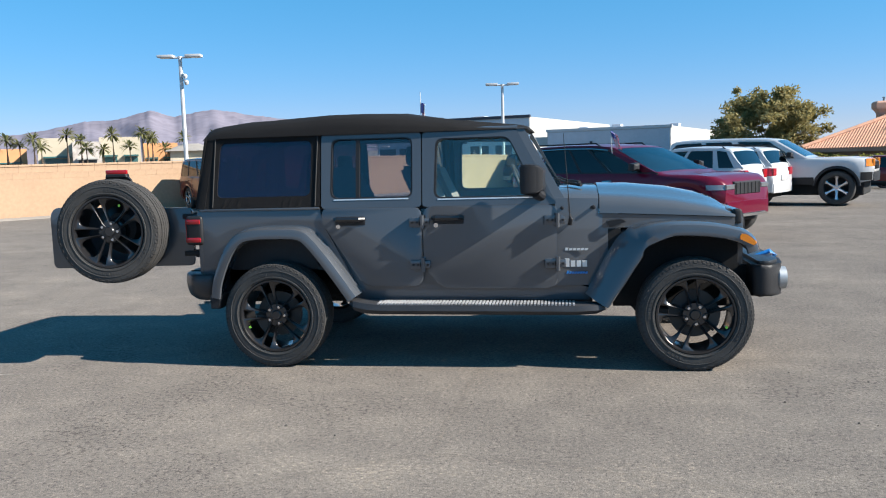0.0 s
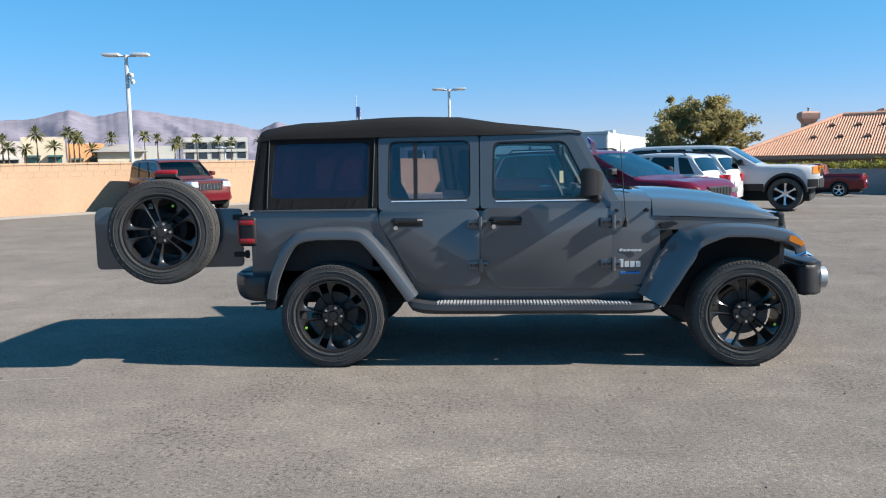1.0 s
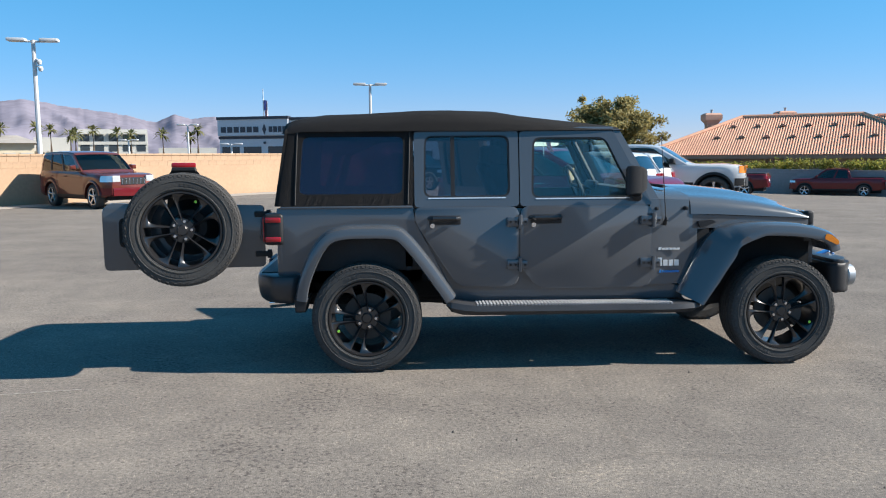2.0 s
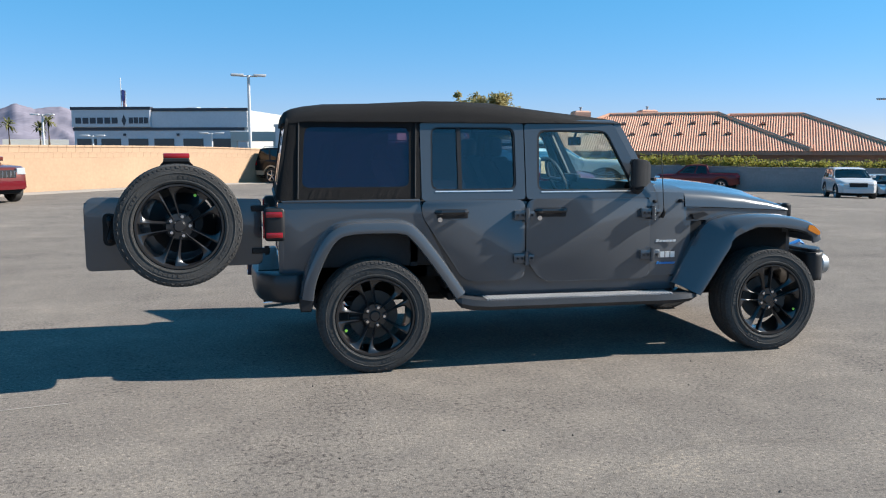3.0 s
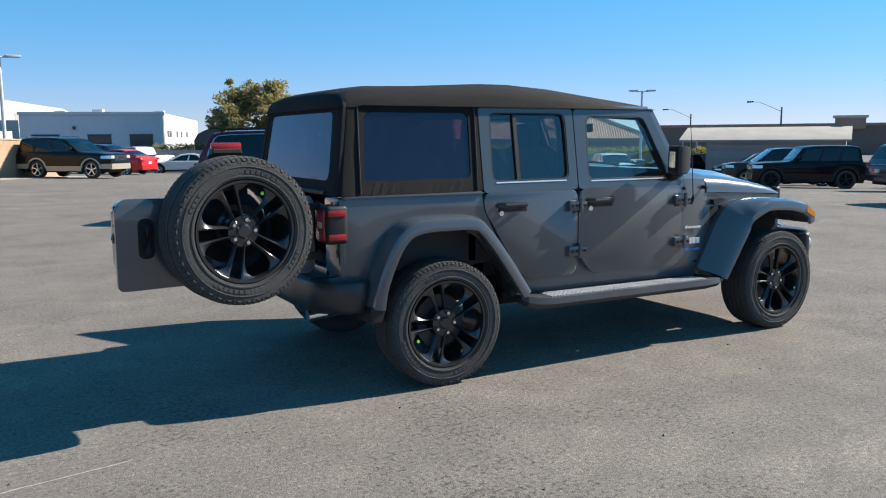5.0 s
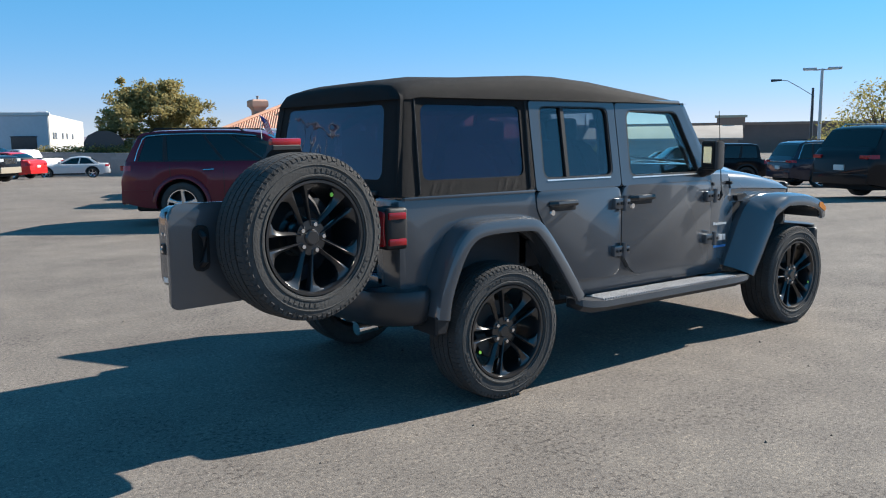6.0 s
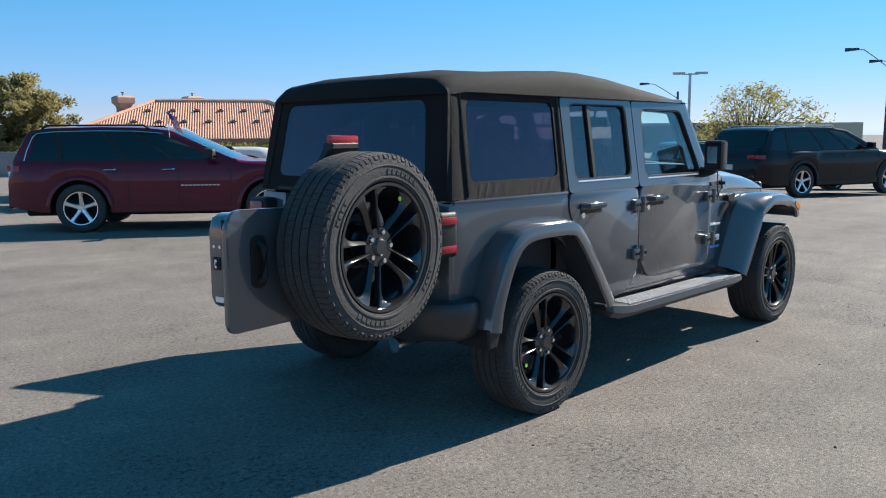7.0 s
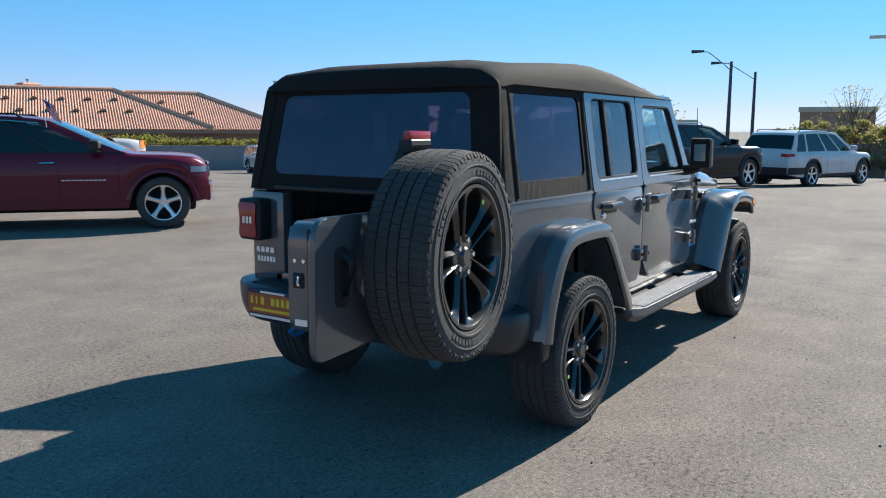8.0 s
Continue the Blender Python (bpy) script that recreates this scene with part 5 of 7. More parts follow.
def palm(x, y, height, seed):
    rnd = random.Random(seed)
    g = ground_z(x, y)
    p = thing("palm_tree", "fan palm with a slim trunk before the shops", "palm tree", pose(x, y, g), "palms before the shops")
    bm = new_bm()
    tube(bm, [(0, 0, 0), (0.1, 0, height * 0.5), (0.05, 0, height)], [0.20, 0.15, 0.13], 7)
    part("trunk", bm, BARK, p)
    bm = new_bm()
    for k in range(34):
        a = rnd.random() * 2 * math.pi
        el = -0.7 + 1.9 * rnd.random()
        ln = 1.15 + 0.5 * rnd.random()
        d = Vector((math.cos(a) * math.cos(el), math.sin(a) * math.cos(el), math.sin(el)))
        sd = d.cross(Vector((0, 0, 1))).normalized() * 0.16
        b0 = Vector((0.05, 0, height))
        m = b0 + d * ln * 0.6
        e = b0 + d * ln + Vector((0, 0, -0.3))
        v = [bm.verts.new(b0), bm.verts.new(m + sd), bm.verts.new(e), bm.verts.new(m - sd), bm.verts.new(m + Vector((0, 0, 0.08)))]
        bm.faces.new((v[0], v[1], v[4]))
        bm.faces.new((v[1], v[2], v[4]))
        bm.faces.new((v[2], v[3], v[4]))
        bm.faces.new((v[3], v[0], v[4]))
    part("crown", bm, PALM_LEAF, p, smooth=False)


prnd = random.Random(2)
for az, d, top in ((-37.3, 122, 3.9), (-36.5, 120, 4.4), (-35.8, 120, 3.8), (-35.0, 118, 4.4), (-34.6, 122, 3.6), (-33.1, 120, 5.0), (-32.3, 124, 4.4), (-32.0, 122, 3.3), (-31.0, 128, 3.2), (-30.4, 120, 5.0), (-29.4, 126, 3.5), (-28.6, 118, 5.1),
                   (-28.3, 121, 4.7), (-28.0, 120, 4.5), (-27.2, 130, 3.2), (-26.0, 135, 4.9), (-24.0, 140, 5.3), (-23.2, 140, 4.9), (-22.2, 120, 3.6), (-21.9, 122, 3.7), (-20.7, 150, 5.2), (-19.3, 145, 4.6), (-18.5, 140, 4.2), (-16.6, 130, 4.0), (-14.9, 130, 3.6), (-14.4, 130, 4.6)):
    ax, ay = bearing(2.1, -6.6, az, d)
    palm(ax, ay, top + 1.0 - ground_z(ax, ay), prnd.randint(0, 9999))


# ---------------------------------------------------------------- the grey off-road car
GREY_PAINT = mat("granite grey gloss paint", (0.065, 0.071, 0.081), 0.24, metal=0.0, vary=0.035, scale=1.5, fine=500, coat=1.0, spec=0.4)
FABRIC = mat("black twill soft top", (0.0105, 0.010, 0.0105), 0.85, vary=0.22, scale=4, fine=700, bump=0.35, spec=0.22)
SEAM = mat("soft top seam tape", (0.012, 0.012, 0.012), 0.7, vary=0.1)
GLOSS_BLACK = mat("gloss black wheel paint", (0.014, 0.014, 0.016), 0.28, vary=0.08, coat=0.6)
BOLT = mat("bright wheel nut", (0.7, 0.7, 0.72), 0.2, metal=1.0, vary=0)
DISC = mat("dull brake disc", (0.05, 0.05, 0.05), 0.5, metal=0.6, vary=0.1, fine=200)
BLUE_ACCENT = mat("bright blue accent paint", (0.02, 0.20, 0.55), 0.35, vary=0.03)
BADGE_WHITE = mat("satin silver badge", (0.72, 0.73, 0.74), 0.3, metal=0.4, vary=0.02)
STICKER = mat("green balance sticker", (0.35, 0.75, 0.08), 0.6, vary=0.02)
# grey pad, made paler: brightness of the sunlit step top is in its colour
STEP_TOP = mat("grey step pad with painted light", (0.36, 0.36, 0.37), 0.45, vary=0.2, scale=5, fine=150, bump=0.3)
BUMPER_GREY = mat("dark grey bumper moulding", (0.024, 0.026, 0.030), 0.36, vary=0.12, scale=8, fine=200, bump=0.1)
STEP_BODY = mat("satin dark grey step moulding", (0.036, 0.036, 0.039), 0.42, vary=0.2, scale=6, fine=180, bump=0.15)
SEAT_GREY = mat("light grey seat cloth", (0.20, 0.185, 0.175), 0.85, vary=0.1, fine=200)
PLATE_BLUE = mat("navy dealer plate", (0.012, 0.016, 0.05), 0.5, vary=0.05)
PLATE_ORANGE = mat("orange dealer plate band", (0.45, 0.085, 0.02), 0.5, vary=0.08)
PLATE_YELLOW = mat("yellow dealer plate band", (0.85, 0.50, 0.03), 0.5, vary=0.05)
SIDE_GLASS = glass_mat("privacy tinted side glass", (0.50, 0.50, 0.54), 0.0, 1.75)
FRONT_GLASS = glass_mat("green tinted front glass", (0.90, 0.98, 0.96), 0.0, 1.6)
VINYL = glass_mat("purple tinted vinyl window", (0.44, 0.34, 0.46), 0.012, 1.62, (0.016, 0.013, 0.030), (0.85, 0.88, 1.0), 0.006)

jeep = thing("off_road_suv", "granite grey four-door off-road car with black soft top and open tailgate", "car")


def lean(z):
    """Half width of the car's side at height z: upright below the belt, leaning in above it."""
    return 0.790 if z <= 1.17 else 0.790 - (z - 1.17) * 0.155


def slab(name, pts, s, material, inner=0.04, out=0.0, bevel=0.010, parent=jeep, label=""):
    """A body panel on side s: outline (x, z), going in from the side's surface."""
    bm = new_bm()
    a, b = sorted((s * (0.790 + out), s * (0.790 + out - inner)))
    prism(bm, pts, a, b, "y", bevel, 2)
    return part(name, bm, material, parent, label, sharp=30)


def rounded(pts, r, seg=4):
    """Rounds the corners of an outline."""
    out = []
    n = len(pts)
    for i in range(n):
        p0, p, p1 = Vector(pts[i - 1]), Vector(pts[i]), Vector(pts[(i + 1) % n])
        a, b = (p0 - p), (p1 - p)
        rr = min(r, a.length * 0.45, b.length * 0.45)
        a, b = p + a.normalized() * rr, p + b.normalized() * rr
        for k in range(seg + 1):
            f = k / seg
            q = a * (1 - f) ** 2 + p * 2 * f * (1 - f) + b * f * f
            out.append((q.x, q.y))
    return out


def leaning_ring(bm, outer, inner, s, t_out, t_in, yf=lean):
    """A frame between two outlines of as many points, following the leaning side."""
    def P(q, t):
        return (q[0], s * (yf(q[1]) + t), q[1])
    loft_rows = []
    n = len(outer)
    vo = [[bm.verts.new(P(q, t)) for q in ring] for ring, t in ((outer, t_out), (inner, t_out), (inner, t_in), (outer, t_in))]
    for k in range(4):
        a, b = vo[k], vo[(k + 1) % 4]
        for i in range(n):
            j = (i + 1) % n
            bm.faces.new((a[i], a[j], b[j], b[i]))


def leaning_plate(bm, pts, s, t0, t1, yf=lean):
    def P(q, t):
        return (q[0], s * (yf(q[1]) + t), q[1])
    a = [bm.verts.new(P(q, t0)) for q in pts]
    b = [bm.verts.new(P(q, t1)) for q in pts]
    n = len(pts)
    bm.faces.new(a)
    bm.faces.new(b[::-1])
    for i in range(n):
        bm.faces.new((a[i], a[(i + 1) % n], b[(i + 1) % n], b[i]))


def arc(cx, cz, r, a0, a1, n):
    return [(cx + r * math.cos(radians(a0 + (a1 - a0) * k / n)), cz + r * math.sin(radians(a0 + (a1 - a0) * k / n))) for k in range(n + 1)]


# tub: rear quarters, middle and floor
for s in (-1, 1):
    slab("rear_quarter", [(-0.60, 1.165), (-0.60, 0.66)] + arc(0, 0.46, 0.53, 160, 15, 14) + [(0.60, 0.60), (0.345, 1.05), (0.345, 1.165)], s, GREY_PAINT, 0.09)
bm = new_bm()
prism(bm, [(0.30, 1.15), (0.345, 1.0), (0.56, 0.64), (0.58, 0.47), (2.30, 0.47), (2.34, 0.56), (2.12, 0.60), (2.12, 1.15)], -0.755, 0.755, "y", 0.012, 2)
part("tub", bm, GREY_PAINT, jeep)
bm = new_bm()
box(bm, -0.58, 0.40, -0.70, 0.70, 0.62, 0.70)
box(bm, -0.45, 0.45, -0.72, -0.56, 0.70, 1.00, 0.03)
box(bm, -0.45, 0.45, 0.56, 0.72, 0.70, 1.00, 0.03)
box(bm, 0.28, 0.33, -0.72, 0.72, 0.70, 1.12)
part("cargo_floor", bm, INTERIOR, jeep)
bm = new_bm()
box(bm, 0.34, 2.10, -0.74, 0.74, 1.152, 1.158)
part("cabin_liner", bm, INTERIOR, jeep)
# belt rail over the rear quarter, with a bright edge
for s in (-1, 1):
    bm = new_bm()
    a, b = sorted((s * 0.70, s * 0.800))
    box(bm, -0.605, 0.335, a, b, 1.160, 1.178, 0.006, 2)
    part("belt_rail", bm, GREY_PAINT, jeep)
    # rear corner post beside the tailgate opening
    bm = new_bm()
    a, b = sorted((s * 0.55, s * 0.788))
    box(bm, -0.635, -0.56, a, b, 0.62, 1.168, 0.02, 2)
    part("rear_corner", bm, GREY_PAINT, jeep)
bm = new_bm()
box(bm, -0.635, -0.56, -0.62, 0.62, 0.58, 0.735, 0.012, 2)
part("rear_sill", bm, GREY_PAINT, jeep)


# doors
R_LOW = rounded([(0.349, 1.168), (1.100, 1.168), (1.100, 0.585), (0.655, 0.585), (0.349, 1.06)], 0.07)
F_LOW = rounded([(1.108, 1.168), (2.076, 1.168), (2.076, 0.565), (1.235, 0.565), (1.108, 0.73)], 0.07)
R_OUT = [(0.349, 1.165), (1.100, 1.165), (1.100, 1.705), (0.349, 1.705)]
R_IN = [(0.415, 1.235), (1.035, 1.235), (1.035, 1.672), (0.425, 1.672)]
F_OUT = [(1.108, 1.165), (2.076, 1.165), (2.010, 1.290), (1.795, 1.700), (1.108, 1.700)]
F_IN = [(1.190, 1.225), (1.935, 1.225), (1.915, 1.290), (1.735, 1.655), (1.205, 1.655)]


def side_door(name, low, outer, inner, s, glass, div=None, handle_x=0.5, label="", parent=jeep):
    door = slab(name, low, s, GREY_PAINT, 0.05, 0.008, 0.012, parent, label)
    bm = new_bm()
    leaning_ring(bm, rounded(outer, 0.03), rounded(inner, 0.055), s, 0.006, -0.035)
    part("window_frame", bm, GREY_PAINT, door)
    bm = new_bm()
    def inset(pts, d):
        cx = sum(p[0] for p in pts) / len(pts)
        cz = sum(p[1] for p in pts) / len(pts)
        return [(cx + (p[0] - cx) * (1 - d), cz + (p[1] - cz) * (1 - d)) for p in pts]
    leaning_ring(bm, rounded(inner, 0.055), rounded(inset(inner, 0.035), 0.055), s, 0.004, -0.03)
    part("window_seal", bm, BLACK_PLASTIC, door)
    bm = new_bm()
    leaning_plate(bm, rounded(inset(inner, 0.03), 0.055), s, -0.016, -0.012)
    g = part("window_glass", bm, glass, door)
    g.visible_shadow = False
    # bright lower edge of the window
    bm = new_bm()
    leaning_plate(bm, [(inner[0][0] + 0.03, inner[0][1] - 0.012), (inner[1][0] - 0.03, inner[1][1] - 0.012), (inner[1][0] - 0.03, inner[1][1] - 0.004), (inner[0][0] + 0.03, inner[0][1] - 0.004)], s, 0.004, 0.009)
    part("window_trim", bm, BADGE_WHITE, door)
    if div:
        bm = new_bm()
        leaning_plate(bm, [(div - 0.014, inner[0][1]), (div + 0.014, inner[0][1]), (div + 0.014, inner[2][1]), (div - 0.014, inner[2][1])], s, -0.03, 0.003)
        part("window_divider", bm, BLACK_PLASTIC, door)
    # handle: cup, grip and lock
    bm = new_bm()
    def yb(a, b):
        return sorted((s * (0.798 + a), s * (0.798 + b)))
    a, b = yb(-0.02, 0.004)
    box(bm, handle_x - 0.10, handle_x + 0.13, a, b, 1.035, 1.105, 0.012, 2)
    h = part("handle_cup", bm, BLACK_PLASTIC, door)
    bm = new_bm()
    tube(bm, [(handle_x - 0.10, s * 0.803, 1.083), (handle_x - 0.07, s * 0.84, 1.085), (handle_x + 0.09, s * 0.84, 1.085), (handle_x + 0.12, s * 0.803, 1.083)], [0.016, 0.018, 0.018, 0.016], 8)
    part("handle", bm, GLOSS_BLACK, h)
    bm = new_bm()
    lathe(bm, [(0.0, s * 0.808), (0.017, s * 0.808), (0.020, s * 0.797)], 14, "y", (handle_x - 0.075, 0, 1.03))
    part("door_lock", bm, CHROME, h)
    return door


def hinges(x, s, parent=jeep):
    for z in (1.055, 0.745):
        bm = new_bm()
        a, b = sorted((s * 0.795, s * 0.828))
        box(bm, x - 0.095, x - 0.005, a, b, z - 0.035, z + 0.035, 0.009, 2)
        box(bm, x - 0.03, x + 0.055, a, b, z - 0.028, z + 0.028, 0.009, 2)
        tube(bm, [(x, s * 0.825, z - 0.05), (x, s * 0.825, z + 0.05)], 0.016, 10)
        hg = part("door_hinge", bm, GREY_PAINT, parent)
        for dx in (-0.07, -0.035, 0.035):
            bm = new_bm()
            lathe(bm, [(0.0, s * 0.836), (0.009, s * 0.836), (0.010, s * 0.82)], 8, "y", (x + dx, 0, z))
            part("hinge_bolt", bm, BLACK_PLASTIC, hg)


side_door("rear_door", R_LOW, R_OUT, R_IN, -1, SIDE_GLASS, 0.625, 0.55)
for s in (-1, 1):
    side_door("front_door", F_LOW, F_OUT, F_IN, s, FRONT_GLASS, None, 1.28)
    hinges(2.078, s)
    hinges(1.105, s)
# the far rear door stands open
open_door = side_door("rear_door", R_LOW, R_OUT, R_IN, 1, CAR_GLASS, 0.625, 0.55, "rear door swung wide open")
for o in open_door.children:
    o.visible_shadow = True
open_door.matrix_basis = pose(1.10, 0.80, 0, 0, 0, -60) @ pose(-1.10, -0.80, 0)
# pillars between the doors
for s in (-1, 1):
    bm = new_bm()
    leaning_plate(bm, [(1.06, 1.16), (1.15, 1.16), (1.15, 1.715), (1.06, 1.715)], s, -0.06, -0.037)
    part("door_pillar", bm, BLACK_PLASTIC, jeep)
    # roof side rail above the doors
    bm = new_bm()
    tube(bm, [(0.33, s * (lean(1.71) - 0.012), 1.718), (1.10, s * (lean(1.71) - 0.012), 1.716), (1.80, s * (lean(1.71) - 0.02), 1.712)], 0.017, 8)
    part("roof_rail", bm, GREY_PAINT, jeep)


# windscreen frame, cowl and hood
def screen_frame():
    bm = new_bm()
    for s in (-1, 1):
        loft(bm, [[(2.03, s * 0.772, 1.20), (2.13, s * 0.765, 1.20), (2.13, s * 0.69, 1.20), (2.03, s * 0.70, 1.20)],
                  [(1.79, s * 0.708, 1.712), (1.845, s * 0.696, 1.712), (1.845, s * 0.645, 1.712), (1.78, s * 0.65, 1.712)]])
    loft(bm, [[(1.78, y, 1.67), (1.85, y, 1.67), (1.84, y, 1.712), (1.775, y, 1.712)] for y in (-0.695, 0, 0.695)])
    fr = part("windscreen_frame", bm, GREY_PAINT, jeep)
    bm = new_bm()
    panel(bm, [(2.105, -0.70, 1.24), (2.105, 0.70, 1.24), (1.83, 0.655, 1.70), (1.83, -0.655, 1.70)], 0.0, 0.006)
    g = part("windscreen_glass", bm, FRONT_GLASS, fr)
    g.visible_shadow = False


screen_frame()
bm = new_bm()
rings = []
for x, w, zc, ze, zl in ((2.06, 0.782, 1.265, 1.235, 0.58), (2.16, 0.778, 1.272, 1.235, 0.58), (2.365, 0.745, 1.268, 1.225, 0.58)):
    rings.append([(x, -w, zl), (x, -w, 1.10), (x, -w + 0.012, ze - 0.03), (x, -w + 0.05, ze), (x, -w * 0.5, zc), (x, w * 0.5, zc), (x, w - 0.05, ze), (x, w - 0.012, ze - 0.03), (x, w, 1.10), (x, w, zl)])
loft(bm, rings)
part("cowl", bm, GREY_PAINT, jeep)
bm = new_bm()
rings = []
HOOD = ((2.372, 0.752, 1.272, 1.216, 1.092), (2.60, 0.735, 1.266, 1.200, 1.084), (2.90, 0.705, 1.234, 1.164, 1.068), (3.12, 0.680, 1.188, 1.124, 1.056), (3.24, 0.664, 1.148, 1.096, 1.048), (3.315, 0.652, 1.10, 1.066, 1.042))
for x, w, zc, ze, zl in HOOD:
    side = [(w, zl), (w - 0.004, zl + 0.35 * (ze - zl)), (w - 0.016, zl + 0.66 * (ze - zl)), (w - 0.042, zl + 0.90 * (ze - zl)), (w - 0.085, ze + 0.004), (w - 0.16, ze + 0.25 * (zc - ze)), (w * 0.55, ze + 0.62 * (zc - ze)), (w * 0.45, zc - 0.006)]
    rings.append([(x, -y, z) for y, z in side] + [(x, 0, zc + 0.012)] + [(x, y, z) for y, z in reversed(side)])
loft(bm, rings)
hood = part("hood", bm, GREY_PAINT, jeep, sharp=45)
# fender ledge between hood and arches
bm = new_bm()
loft(bm, [[(x, -w + 0.010, 0.985), (x, -w + 0.010, zl - 0.007), (x, w - 0.010, zl - 0.007), (x, w - 0.010, 0.985)] for x, w, zc, ze, zl in HOOD])
part("fender_ledge", bm, GREY_PAINT, jeep)
for s in (-1, 1):
    for hx in (2.11, 2.33):
        bm = new_bm()
        lathe(bm, [(0.0, s * 0.79), (0.013, s * 0.787), (0.015, s * 0.74)], 10, "y", (hx, 0, 1.135))
        part("cowl_bolt", bm, BLACK_PLASTIC, jeep)
    # wiper arm and blade
    bm = new_bm()
    tube(bm, [(2.25, s * 0.30 - 0.2, 1.285), (2.14, s * 0.30, 1.30), (2.07, s * 0.30 + 0.25, 1.325)], [0.014, 0.010, 0.006], 6)
    part("wiper", bm, BLACK_PLASTIC, jeep)
# front body below the hood and its dark wheel wells
bm = new_bm()
prism(bm, [(2.36, -0.745), (2.36, 0.745), (2.50, 0.725), (2.56, 0.60), (3.31, 0.57), (3.31, -0.57), (2.56, -0.60), (2.50, -0.725)], 0.60, 1.093, "z", 0.01, 2)
part("front_body", bm, GREY_PAINT, jeep)
for s in (-1, 1):
    bm = new_bm()
    a, b = sorted((s * 0.55, s * 0.612))
    box(bm, 2.47, 3.34, a, b, 0.40, 1.0)
    part("wheel_well", bm, UNDERBODY, jeep)
    bm = new_bm()
    a, b = sorted((s * 0.40, s * 0.735))
    box(bm, 2.42, 2.52, a, b, 0.45, 0.98)
    part("wheel_well", bm, UNDERBODY, jeep)
    bm = new_bm()
    a, b = sorted((s * 0.40, s * 0.70))
    box(bm, -0.50, 0.55, a, b, 0.62, 1.0)
    part("wheel_well", bm, UNDERBODY, jeep)
for s in (-1, 1):
    bm = new_bm()
    rg = []
    for x, z in arc(0, 0.46, 0.528, 172, 8, 16):
        rg.append([(x, s * 0.36, z), (x, s * 0.765, z), (x * 1.02, s * 0.765, z + 0.012), (x * 1.02, s * 0.36, z + 0.012)])
    loft(bm, rg)
    a, b = sorted((s * 0.36, s * 0.38))
    prism(bm, [(-0.53, 0.40)] + arc(0, 0.46, 0.535, 172, 8, 12) + [(0.53, 0.40)], a, b)
    part("arch_liner", bm, UNDERBODY, jeep)
# fender vent behind the front arch
for s in (-1, 1):
    bm = new_bm()
    a, b = sorted((s * 0.735, s * 0.775))
    prism(bm, rounded([(2.44, 0.99), (2.56, 1.03), (2.52, 1.05), (2.42, 1.035)], 0.015), a, b)
    part("side_vent", bm, BLACK_PLASTIC, jeep)


# grille, lamps, bumper
bm = new_bm()
prism(bm, rounded([(-0.60, 0.66), (0.60, 0.66), (0.62, 1.00), (0.55, 1.085), (-0.55, 1.085), (-0.62, 1.00)], 0.05), 3.300, 3.375, "x", 0.012)
gr = part("grille", bm, GREY_PAINT, jeep)
for k in range(7):
    bm = new_bm()
    y = -0.255 + 0.085 * k
    prism(bm, rounded([(y - 0.028, 0.75), (y + 0.028, 0.75), (y + 0.030, 1.03), (y - 0.030, 1.03)], 0.02), 3.36, 3.380, "x")
    part("grille_slot", bm, UNDERBODY, gr)
for s in (-1, 1):
    bm = new_bm()
    lathe(bm, [(0.0, 3.405), (0.08, 3.40), (0.105, 3.385), (0.118, 3.375), (0.118, 3.30)], 24, "x", (0, s * 0.435, 0.945))
    lp = part("headlamp", bm, LAMP_CLEAR, jeep)
    bm = new_bm()
    lathe(bm, [(0.103, 3.398), (0.125, 3.398), (0.128, 3.36)], 24, "x", (0, s * 0.435, 0.945))
    part("lamp_ring", bm, BLACK_PLASTIC, lp)
    bm = new_bm()
    box(bm, 3.305, 3.365, s * 0.60 - 0.035, s * 0.60 + 0.035, 0.99, 1.095, 0.02, 3)
    part("hood_bumper", bm, BLACK_PLASTIC, jeep)
bm = new_bm()
prism(bm, rounded([(3.40, -0.82), (3.50, -0.84), (3.62, -0.70), (3.66, -0.45), (3.66, 0.45), (3.62, 0.70), (3.50, 0.84), (3.40, 0.82)], 0.05), 0.50, 0.72, "z", 0.03, 3)
fb = part("front_bumper", bm, BLACK_PLASTIC, jeep)
bm = new_bm()
prism(bm, rounded([(3.44, -0.80), (3.52, -0.80), (3.60, -0.66), (3.60, 0.66), (3.52, 0.80), (3.44, 0.80)], 0.04), 0.722, 0.745, "z", 0.008)
part("bumper_top", bm, BUMPER_GREY, fb)
for s in (-1, 1):
    bm = new_bm()
    tube(bm, [(3.50, s * 0.42, 0.73), (3.60, s * 0.42, 0.77), (3.64, s * 0.42, 0.74), (3.60, s * 0.42, 0.71)], 0.016, 8)
    part("tow_hook", bm, BLUE_ACCENT, fb)
    bm = new_bm()
    lathe(bm, [(0.0, 3.652), (0.045, 3.648), (0.055, 3.60)], 18, "x", (0, s * 0.66, 0.61))
    fog = part("fog_lamp", bm, LAMP_CLEAR, fb)
    bm = new_bm()
    lathe(bm, [(0.054, 3.630), (0.056, 3.655), (0.078, 3.650), (0.084, 3.60), (0.06, 3.56)], 20, "x", (0, s * 0.66, 0.61))
    part("fog_ring", bm, POLE_GREY, fog)
    bm = new_bm()
    a, b = sorted((s * 0.50, s * 0.60))
    box(bm, 3.30, 3.46, a, b, 0.50, 0.70)
    part("bumper_bracket", bm, UNDERBODY, fb)


